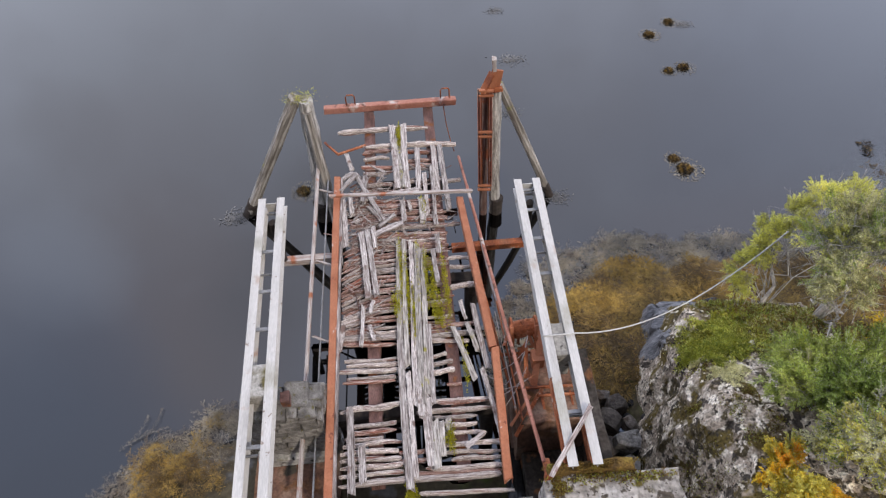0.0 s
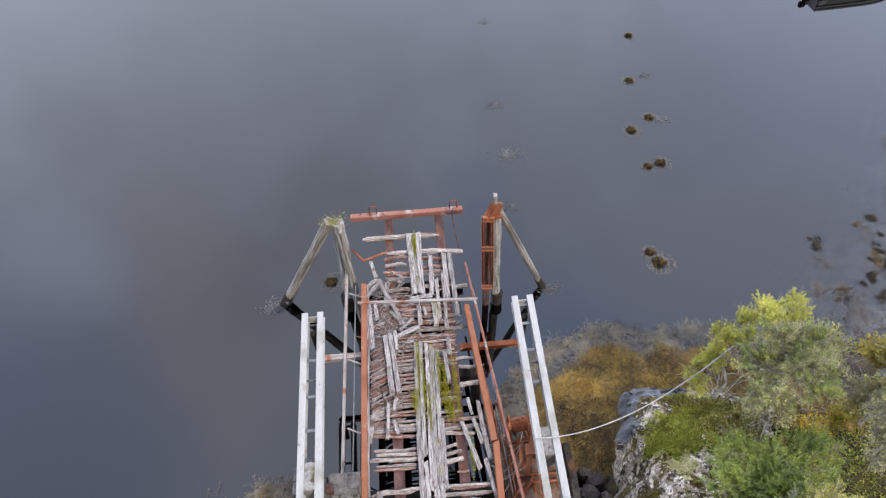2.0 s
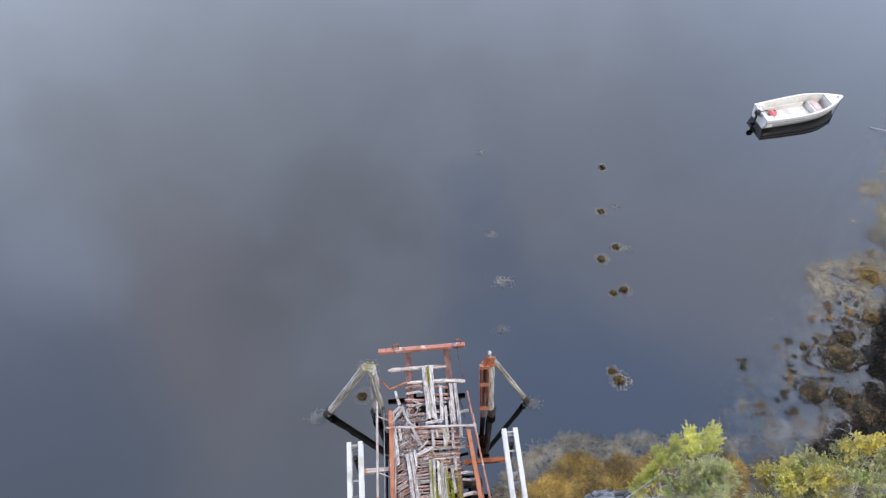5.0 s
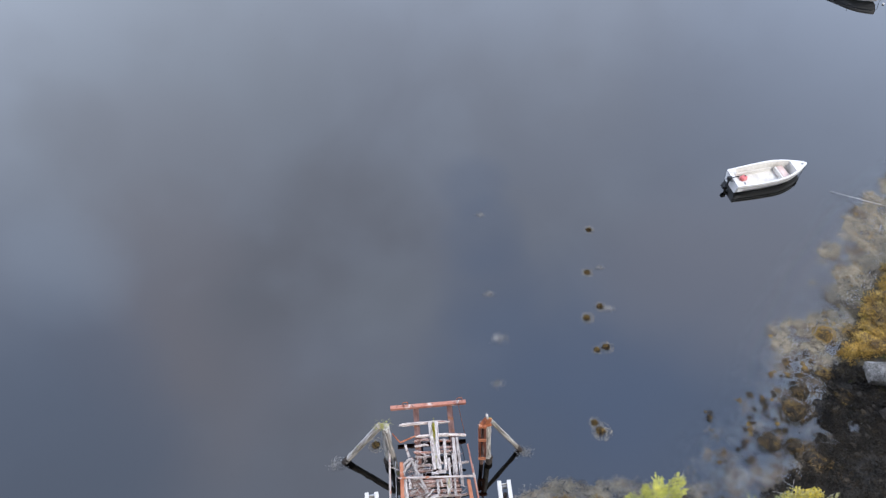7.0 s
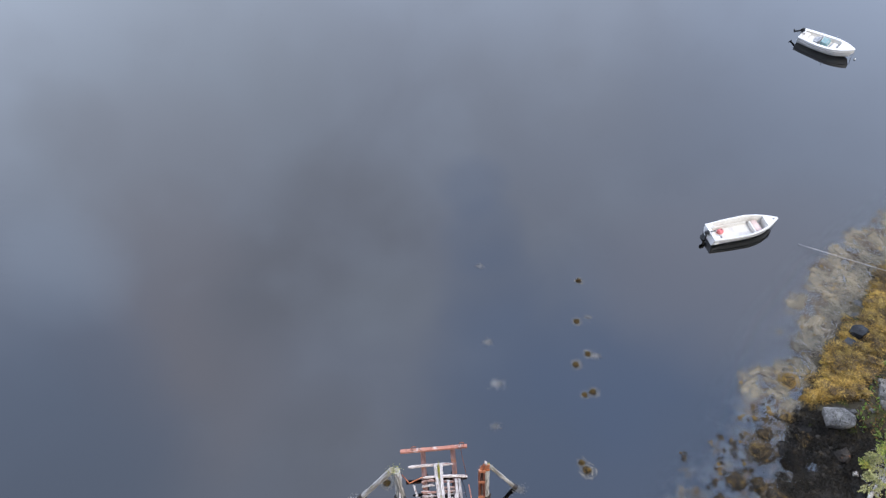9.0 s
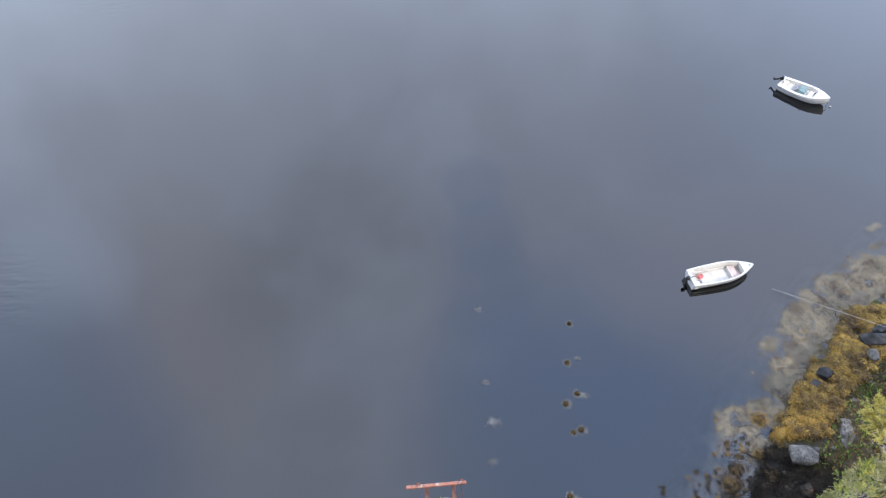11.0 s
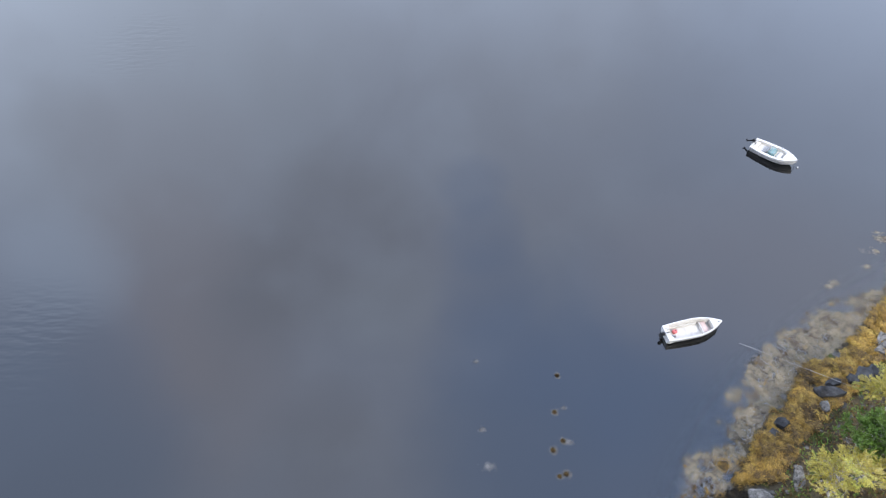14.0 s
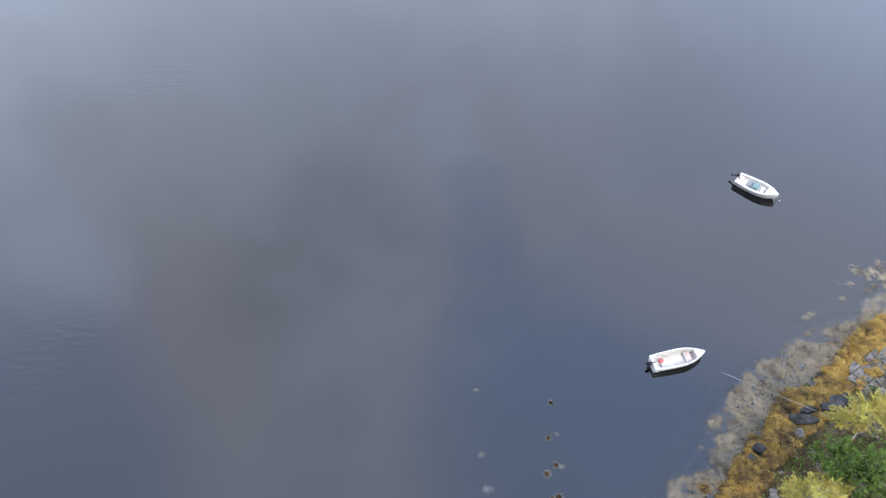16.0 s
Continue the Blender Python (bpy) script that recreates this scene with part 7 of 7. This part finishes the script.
def build_tuft(at, r, gold, seed, fringe=True):
    """A stone that breaks the surface, grown over with wrack that hangs down all round, and pale weed in the water about it."""
    rng = np.random.default_rng(seed)
    if fringe:
        t = thing("wrack_stone", (at[0], at[1], 0), "small stone capped with brown wrack in open water", "stone", "wrack-covered stones")
    else:
        t = thing("wrack_boulder", (at[0], at[1], 0), ("boulder grown over with golden wrack in the shallows" if gold > 0.4 else "dark boulder grown over with brown weed in the shallows"), "boulder", "boulders of the shallows")
    boulder("stone", (at[0], at[1], -0.1 * r), (r * 0.8, r * 0.78, r * 0.5), DARK_WEED, seed, 3, 0.3, parent=t, label="brown weedy stone", turn=seed * 37)
    m = int(700 + 2400 * r)
    d = unit(rng.normal(size=(m, 3)))
    d[:, 2] = np.abs(d[:, 2])
    swell = np.array([1 + 0.55 * noise.noise(Vector(q) * 1.5 + Vector((seed, 0, 0))) + 0.25 * noise.noise(Vector(q) * 4 + Vector((seed, 0, 0))) for q in d])
    base = np.array([at[0], at[1], -0.1 * r]) + d * [r, r, r * 0.68] * np.maximum(0.86, swell)[:, None]
    way = d * [1, 1, 0.1] + rng.normal(size=d.shape) * 0.6 - [0, 0, 0.12]
    # random wrack tones; the paler top puts light from above into the colour
    tone = np.array([noise.noise(Vector(q) * 2.2 + Vector((0, seed, 0))) for q in d]) * 0.6 + d[:, 2] * 0.5 - 0.15 + rng.normal(size=m) * 0.07
    kinds = np.where(tone > 0.95 - gold, 0, np.where(tone > 0.55 - gold, 1, np.where(tone > 0.25 - gold, 2, 3)))
    blades("wrack_cap", base, way, max(0.07, 0.13 * r), max(0.016, 0.028 * r), [WRACK, OLIVE_WRACK, BROWN_WRACK, DARK_WEED], t, "brown and golden wrack", kinds)
    if fringe:
        k = 260
        a = rng.uniform(0, 6.3, k)
        q = r * rng.uniform(0.9, 2.5, k)
        p = np.column_stack([at[0] + q * np.cos(a) + 0.25 * r, at[1] + q * np.sin(a) - 0.1 * r, rng.uniform(0.004, 0.02, k)])
        blades("weed_fringe", p, np.column_stack([np.cos(a), np.sin(a), np.zeros(k)]) + rng.normal(size=(k, 3)) * [0.5, 0.5, 0], 0.42 * r, 0.08 * r, PALE_WEED, t, "pale sunken weed", None, True)["kind"] = "stuff"
    return t


for k, (x, y, r, gold) in enumerate(TUFTS):
    build_tuft((x, y), r * 0.70, gold, 300 + k)
for k, (x, y, r, gold) in enumerate(SHALLOW_TUFTS):
    build_tuft((x, y), r, gold, 340 + k, False)


def build_pale_patch(at, size, seed):
    rng = np.random.default_rng(seed)
    m = 230
    p = np.column_stack([rng.normal(at[0], size * 0.24, m), rng.normal(at[1], size * 0.16, m), rng.uniform(0.004, 0.02, m)])
    ob = blades("weed_patch", p, rng.normal(size=(m, 3)) * [1, 1, 0.05], 0.14 * size, 0.03 * size, PALE_WEED if at[0] > 30 else FAINT_WEED, None, "", None, True)
    tagged(ob, "pale patch of weed under the surface", "seaweed", kind="stuff")


for k, (x, y, s) in enumerate(SUNKEN):
    build_pale_patch((x, y), s, 400 + k)


# low heath, moss and heather over the bank
def heath(box, count, keep, materials, mix, length, width, label, seed, dz=0.02):
    rng = np.random.default_rng(seed)
    p = scatter(rng, count, box, keep)
    z = ground_height(p[:, 0], p[:, 1]) + dz
    way = rng.normal(size=(count, 3)) * [1, 1, 0.4]
    way[:, 2] = np.abs(way[:, 2]) + 0.5
    ob = blades("heath", np.column_stack([p, z]), way, length, width, materials, None, "", rng.choice(len(materials), count, p=mix))
    return tagged(ob, label, "heath", kind="stuff")


heath((6.0, 14.5, 1.5, 10), 26000, lambda x, y: (inland(x, y) > 0.9) & (x > 6.6) & clumps(x, y, 0.8, 7.0, -0.45), [HEATHER, JUNIPER, LIME, BROWN_WRACK], [0.5, 0.26, 0.10, 0.14],
      0.13, 0.035, "mossy heath with heather and grass on the bank", 51)
heath((13, 42, 8, 30), 16000, lambda x, y: (inland(x, y) > 2.6) & (((x - 19.4) / 5.4) ** 2 + ((y - 12.9) / 3.9) ** 2 > 1), [BROWN_WRACK, FAR_GREEN, BROWN_MOSS], [0.40, 0.35, 0.25],
      0.32, 0.09, "rough grass and heath behind the strand", 52)


# ---- ropes ----
def sagging(a, b, sag, n=18):
    a, b = Vector(a), Vector(b)
    return [a.lerp(b, k / n) - Vector((0, 0, sag * 4 * (k / n) * (1 - k / n))) for k in range(n + 1)]


tagged(tube("rope", [Vector((3.78, 6.62, 3.36))] + sagging((4.35, 6.66, 3.38), (8.65, 8.9, 3.36), 0.95), 0.013, ROPE, sides=6), "pale rope from the rail to a tree", "rope")
tagged(tube("rope", [Vector((24.0, 28.85, 0.012)).lerp(Vector((31.6, 23.75, 1.45)), k / 8) for k in range(9)], 0.011, ROPE, sides=6),
       "thin mooring rope running to the shore", "rope")


# ---- boats ----
def hull_mesh(length, beam, stern_w, depth, sheer, open_from, open_to, rim, floor_z):
    """Lofted hull with a cockpit: returns outside, inside and rim faces. x runs from stern to bow; z = 0 is the waterline."""
    n = 22
    rows_out, rows_in = [], []
    for i in range(n + 1):
        s = i / n
        full = stern_w + (1 - stern_w) * math.sin(min(1, s / 0.42) * math.pi / 2)
        taper = 1 if s < 0.5 else max(0.0, 1 - ((s - 0.5) / 0.5) ** 2.1)
        b = beam / 2 * full * taper + 0.025
        top = depth + sheer * max(0, s - 0.3) ** 1.6 * 2
        keel = -0.16 + 0.3 * max(0, s - 0.7) / 0.3 * max(0, s - 0.7) / 0.3
        chine = keel + 0.16 + 0.12 * s
        x = s * length
        rake = 0.10 * max(0, s - 0.8) / 0.2
        rows_out.append([(x - rake * 2, 0, keel), (x - rake, b * 0.80, chine), (x, b * 0.97, top * 0.62), (x, b, top)])
        bi = max(0.012, b - rim)
        fl = min(top - 0.02, floor_z + 0.25 * max(0, s - 0.72))
        rows_in.append([(x, bi, top), (x, bi * 0.95, top - 0.12), (x, bi * 0.85, fl + 0.04), (x, 0, fl)])
    return rows_out, rows_in, n


def mirror_strip(rows, i0, i1, flip=False):
    verts, faces = [], []
    k = len(rows[0])
    for side in (1, -1):
        base = len(verts)
        for i in range(i0, i1 + 1):
            verts += [(x, y * side, z) for x, y, z in rows[i]]
        for i in range(i1 - i0):
            for j in range(k - 1):
                a = base + i * k + j
                f = (a, a + 1, a + k + 1, a + k)
                faces.append(f if (side > 0) != flip else tuple(reversed(f)))
    return verts, faces


def build_boat(name, stern, bow, beam, label, fit_out):
    s, b = Vector((*stern, 0)), Vector((*bow, 0))
    length = (b - s).length
    turn = math.degrees(math.atan2(b.y - s.y, b.x - s.x))
    boat = thing(name, (s.x, s.y, 0), label, "boat")
    boat.rotation_euler = (0, 0, radians(turn))
    depth, rim = fit_out["depth"], fit_out["rim"]
    ro, ri, n = hull_mesh(length, beam, fit_out["stern"], depth, fit_out["sheer"], 0, 1, rim, fit_out["floor"])
    v, f = mirror_strip(ro, 0, n)
    # transom
    k = len(v)
    t = [(0, y, z) for x, y, z in ro[0]]
    v += t + [(0.0, -y, z) for x, y, z in ro[0]]
    f += [(k, k + 4, k + 5, k + 1), (k + 1, k + 5, k + 6, k + 2), (k + 2, k + 6, k + 7, k + 3)]
    hull = mesh_object("hull", v, f, GELCOAT, boat, "white hull", smooth=True)
    cut = int(n * fit_out["cockpit"])
    v, f = mirror_strip(ri, 1, cut, True)
    k = len(v)
    for i in (1, cut):
        v += [(x, y, z) for x, y, z in ri[i]] + [(x, -y, z) for x, y, z in ri[i]]
        q = k
        f += [(q + j, q + j + 1, q + j + 5, q + j + 4) for j in range(3)]
        k += 8
    mesh_object("cockpit", v, f, BOAT_FLOOR, boat, "pale dirty cockpit lining")
    # gunwale, fore deck and stern deck as one moulded rim
    v, f = [], []
    for side in (1, -1):
        base = len(v)
        for i in range(n + 1):
            x, y, z = ro[i][3]
            xi, yi = ri[i][0][:2]
            v += [(x, side * (y + 0.03), z - 0.05), (x, side * (y + 0.03), z + 0.02), (xi, side * yi, z + 0.025), (xi, side * yi, z - 0.05)]
        for i in range(n):
            for j in range(3):
                a = base + i * 4 + j
                q = (a, a + 4, a + 5, a + 1)
                f.append(q if side > 0 else tuple(reversed(q)))
    for i0, i1 in ((0, 1), (cut, n)):
        for i in range(i0, i1):
            a, b2 = ri[i][0], ri[i + 1][0]
            k = len(v)
            v += [(a[0], a[1], a[2] + 0.022), (a[0], -a[1], a[2] + 0.022), (b2[0], -b2[1], b2[2] + 0.022), (b2[0], b2[1], b2[2] + 0.022)]
            f.append((k, k + 1, k + 2, k + 3))
    mesh_object("gunwale", v, f, GELCOAT, boat, "white moulded gunwale and fore deck")
    for side in (1, -1):
        pts = [(ro[i][2][0], side * (ro[i][2][1] + 0.02), ro[i][2][2] + 0.05) for i in range(0, n)]
        ob = tube("rub_rail", pts, 0.025, RUB_STRIP, None, "grey rub rail", sides=6)
        ob.parent = boat
    return boat, length, ro, ri, depth


def boat_box(name, boat, x0, x1, y0, y1, z0, z1, material, label="", parent=None):
    bm = bmesh.new()
    bmesh.ops.create_cube(bm, size=1)
    bmesh.ops.scale(bm, vec=(x1 - x0, y1 - y0, z1 - z0), verts=bm.verts)
    bmesh.ops.bevel(bm, geom=bm.edges[:], offset=min(x1 - x0, y1 - y0, z1 - z0) * 0.18, segments=2, affect="EDGES")
    bmesh.ops.translate(bm, vec=((x0 + x1) / 2, (y0 + y1) / 2, (z0 + z1) / 2), verts=bm.verts)
    return part(name, bm, material, parent or boat, label)


def outboard(boat, z, tilt, cowl, size=1.0):
    m = boat_box("outboard_motor", boat, -0.42 * size, -0.06, -0.13 * size, 0.13 * size, z - 0.02, z + 0.30 * size, cowl, "outboard motor cowling")
    boat_box("leg", boat, -0.30 * size, -0.14, -0.05, 0.05, z - 0.62 * size, z, BLACK, "black motor leg", m)
    boat_box("clamp", boat, -0.12, 0.04, -0.12, 0.12, z - 0.15, z + 0.06, GREY_STEEL, "grey clamp bracket", m)
    boat_box("propeller_guard", boat, -0.44 * size, -0.12, -0.07, 0.07, z - 0.70 * size, z - 0.60 * size, BLACK, "black cavitation plate", m)
    boat_box("tiller", boat, 0.0, 0.38, -0.025, 0.025, z + 0.12, z + 0.17, BLACK, "black tiller", m)
    if tilt:
        m.matrix_basis = Matrix.Translation((0, 0, z)) @ pose(0, 0, 0, 0, tilt, 0) @ Matrix.Translation((0, 0, -z))
    return m


boat, L, ro, ri, d = build_boat("motor_boat", (18.27, 29.37), (22.86, 30.4), 1.55, "open white motor boat with outboard and red fuel can",
                                {"depth": 0.66, "sheer": 0.16, "rim": 0.07, "stern": 0.86, "floor": 0.10, "cockpit": 0.84})
outboard(boat, 0.60, 0, BLACK, 0.82)
boat_box("bow_seat", boat, 3.12, 3.5, -0.46, 0.46, 0.42, 0.48, PINK_SEAT, "faded pink bow seat")
boat_box("seat_board", boat, 3.02, 3.12, -0.5, 0.5, 0.12, 0.46, BOAT_FLOOR, "pale board in front of the bow seat")
boat_box("stern_box", boat, 0.03, 0.48, 0.34, 0.70, 0.12, 0.73, GELCOAT, "white moulded stern box")
boat_box("stern_box", boat, 0.03, 0.48, -0.70, -0.34, 0.12, 0.71, GELCOAT, "white moulded stern box")
for y in (-0.52, 0.52):
    boat_box("side_bench", boat, 0.6, 2.9, min(y, y * 1.2), max(y, y * 1.2), 0.10, 0.36, BOAT_FLOOR, "pale moulded side bench")
boat_box("bow_bracket", boat, 4.35, 4.5, -0.06, 0.06, 0.80, 0.86, GREY_STEEL, "steel bow fitting")
pole = tube("bow_rod", [(4.3, -0.32, -0.35), (4.36, -0.3, 0.4), (4.4, -0.28, 0.86)], 0.016, BLACK, None, "thin dark rod at the bow", sides=6)
pole.parent = boat


def on_boat(name, boat, at, build, label, category):
    ob = build(name)
    ob.matrix_basis = boat.matrix_basis @ pose(*at)
    return tagged(ob, label, category)


def fuel_can(name):
    bm = bmesh.new()
    bmesh.ops.create_cube(bm, size=1)
    bmesh.ops.scale(bm, vec=(0.40, 0.32, 0.30), verts=bm.verts)
    bmesh.ops.bevel(bm, geom=bm.edges[:], offset=0.06, segments=3, affect="EDGES")
    ob = part(name, bm, RED_PLASTIC)
    bm = bmesh.new()
    bmesh.ops.create_cone(bm, cap_ends=True, segments=12, radius1=0.05, radius2=0.04, depth=0.06)
    bmesh.ops.translate(bm, vec=(0.08, 0, 0.16), verts=bm.verts)
    part("cap", bm, BLACK, ob, "black screw cap")
    return ob


on_boat("fuel_can", boat, (0.95, 0.22, 0.24, 0, 0, 15), fuel_can, "red plastic fuel can on the boat floor", "fuel can")


def bailer(name):
    return part(name, boat_bm(0.3, 0.2, 0.14), GREY_STEEL)


def boat_bm(x, y, z):
    bm = bmesh.new()
    bmesh.ops.create_cube(bm, size=1)
    bmesh.ops.scale(bm, vec=(x, y, z), verts=bm.verts)
    bmesh.ops.bevel(bm, geom=bm.edges[:], offset=0.04, segments=2, affect="EDGES")
    return bm


on_boat("bailer", boat, (0.78, -0.12, 0.17, 0, 0, -20), bailer, "grey bailing bucket on the boat floor", "bucket")

boat, L, ro, ri, d = build_boat("motor_boat", (30.95, 51.05), (34.2, 48.2), 1.85, "white motor boat with broad gunwale and teal console cover",
                                {"depth": 0.6, "sheer": 0.26, "rim": 0.24, "stern": 0.8, "floor": 0.32, "cockpit": 0.76})
outboard(boat, 0.62, 58, BLACK, 0.9)
console = boat_box("console", boat, 1.72, 2.3, -0.5, 0.46, 0.32, 0.72, TEAL, "teal console cover")
for k in range(4):
    boat_box("cover_fold", boat, 1.72 + 0.15 * k, 1.78 + 0.15 * k, -0.5, 0.46, 0.71, 0.745, RUB_STRIP if k % 2 else TEAL, "raised fold of the cover", console)
boat_box("seat", boat, 1.15, 1.55, -0.5, 0.5, 0.32, 0.56, RUB_STRIP, "grey seat box")
boat_box("seat_back", boat, 1.5, 1.6, -0.5, 0.5, 0.5, 0.74, RUB_STRIP, "grey seat back")
boat_box("stern_bench", boat, 0.2, 0.62, -0.55, 0.55, 0.32, 0.52, BOAT_FLOOR, "pale stern bench")
boat_box("fore_seat", boat, 2.55, 2.95, -0.45, 0.45, 0.3, 0.54, GELCOAT, "white fore seat")
boat_box("fore_hatch", boat, 3.3, 3.72, -0.26, 0.26, 0.70, 0.76, BOAT_FLOOR, "pale hatch on the fore deck")
for y in (0.8, -0.8):
    pole = tube("cleat_post", [(2.55, y, 0.6), (2.55, y, 0.98)], 0.02, GREY_STEEL, None, "short steel post", sides=6)
    pole.parent = boat
pole = tube("bow_rod", [(L - 0.1, 0.1, -0.3), (L + 0.05, 0.1, 0.55)], 0.018, GREY_STEEL, None, "mooring rod at the bow", sides=6)
pole.parent = boat
buoy = part("buoy", boat_bm(0.15, 0.15, 0.14), GELCOAT)
buoy.matrix_basis = pose(34.5, 48.1, 0.04)
tagged(buoy, "small white mooring buoy on the water", "buoy")


# ---- moss ----
def moss_bed(centres, count, spread, z, label, seed, length=0.04, width=0.022, turn=True, materials=(MOSS,)):
    rng = np.random.default_rng(seed)
    c = np.array(centres, float)
    k = rng.choice(len(c), count)
    a = rng.uniform(0, 2 * math.pi, count)
    r = 1.7 * rng.random(count) ** 0.6 * (1 + 0.3 * np.sin(a * 3 + k) + 0.2 * np.sin(a * 7 + 2 * k) + 0.15 * np.sin(a * 17 + k))
    p = c[k, :2] + np.column_stack([np.cos(a) * r, np.sin(a) * r]) * c[k, 2:4]
    q = np.array([pier(a, b, 0)[:2] for a, b in p]) if turn else p
    zz = np.full(count, z) if z is not None else on_outcrop(q[:, 0], q[:, 1]) + 0.005
    way = rng.normal(size=(count, 3)) * [1, 1, 0.3]
    way[:, 2] = np.abs(way[:, 2]) + 0.7
    ob = blades("moss", np.column_stack([q, zz + rng.uniform(-0.01, 0.015, count)]), way, length, width, list(materials), None, "", rng.choice(len(materials), count))
    return tagged(ob, label, "moss", kind="stuff")


moss_bed([(0.50, 4.4, 0.03, 0.4), (0.62, 4.1, 0.03, 0.4), (0.86, 4.3, 0.035, 0.45), (0.90, 3.7, 0.03, 0.4), (0.72, 3.3, 0.05, 0.2), (-0.14, 3.66, 0.06, 0.22), (0.62, 3.6, 0.06, 0.3), (-0.02, 4.6, 0.025, 0.5), (0.1, 4.0, 0.02, 0.5), (0.2, 3.4, 0.02, 0.4), (0.33, 4.3, 0.02, 0.5), (0.7, 0.75, 0.05, 0.15), (0.1, 8.6, 0.03, 0.25), (0.55, 6.2, 0.03, 0.2), (1.1, 2.2, 0.04, 0.3)], 10500, 1, 2.165, "bright yellow-green moss on the deck boards", 61, 0.03, 0.02)
moss_bed([(0.2, -0.45, 0.6, 0.08), (0.9, -0.5, 0.4, 0.1), (-0.05, -0.15, 0.06, 0.15)], 3000, 1, 2.05, "yellow-green moss on the shore sill", 62)
moss_bed([(2.75, -0.5, 0.34, 0.05), (3.5, -0.55, 0.3, 0.06), (2.25, -0.62, 0.08, 0.08)], 2200, 1, 3.12, "moss along the edge of the slab", 63, materials=(BROWN_MOSS, BROWN_MOSS, HEATHER))
moss_bed([(7.25, 7.55, 0.26, 0.28), (6.95, 7.2, 0.22, 0.22), (7.45, 7.1, 0.30, 0.30), (6.72, 6.98, 0.12, 0.14), (7.55, 7.7, 0.25, 0.2), (7.75, 7.3, 0.25, 0.3), (7.0, 6.85, 0.16, 0.16)],
         34000, 1, None, "thick carpet of green moss and crowberry on the rock", 64, 0.07, 0.016, False, (HEATHER, JUNIPER, LIME, HEATHER, MOSS, LIME, HEATHER))
moss_bed([(8.0, 7.9, 0.25, 0.2), (8.3, 7.5, 0.3, 0.25), (8.5, 8.1, 0.3, 0.25), (7.85, 8.25, 0.22, 0.16), (8.7, 7.0, 0.3, 0.3), (7.6, 8.45, 0.16, 0.1), (9.0, 7.7, 0.25, 0.3)],
         15000, 1, None, "brown heather and moss under the pines", 67, 0.08, 0.02, False, (OLIVE_WRACK, BROWN_WRACK, HEATHER, SAGE, JUNIPER, HEATHER))
moss_bed([(6.87, 5.45, 0.12, 0.16), (6.75, 6.55, 0.14, 0.07), (7.05, 4.9, 0.14, 0.1), (6.37, 4.95, 0.12, 0.12), (6.55, 4.45, 0.12, 0.12), (7.25, 5.75, 0.08, 0.1), (6.45, 5.75, 0.05, 0.06), (6.3, 4.6, 0.07, 0.1), (7.4, 5.1, 0.1, 0.12)],
         6500, 1, None, "low brown and green moss in hollows of the rock", 68, 0.035, 0.014, False, (BROWN_MOSS, BROWN_MOSS, HEATHER, BROWN_WRACK))
moss_bed([(7.08, 6.19, 0.16, 0.13), (6.95, 6.35, 0.08, 0.06), (7.25, 6.4, 0.1, 0.08), (6.72, 6.75, 0.04, 0.04)], 6500, 1, None, "cream-coloured cushion of lichen on the rock", 66, 0.05, 0.02, False, (CREAM_MOSS,))

for owner, c, w in TOP_GRASS:
    tuft_ob = blades("grass_tuft", c, w, 0.08, 0.012, [HEATHER, LIME, PALE_WEED], owner, "dry grass and moss on the pile heads", np.random.default_rng(5).choice(3, len(c), p=[0.4, 0.2, 0.4]))
    tuft_ob["kind"] = "stuff"
moss_bed([(2.78, -0.36, 0.34, 0.045)], 1500, 1, 3.21, "brown moss tufts on the sleeper", 65, materials=(BROWN_MOSS,))
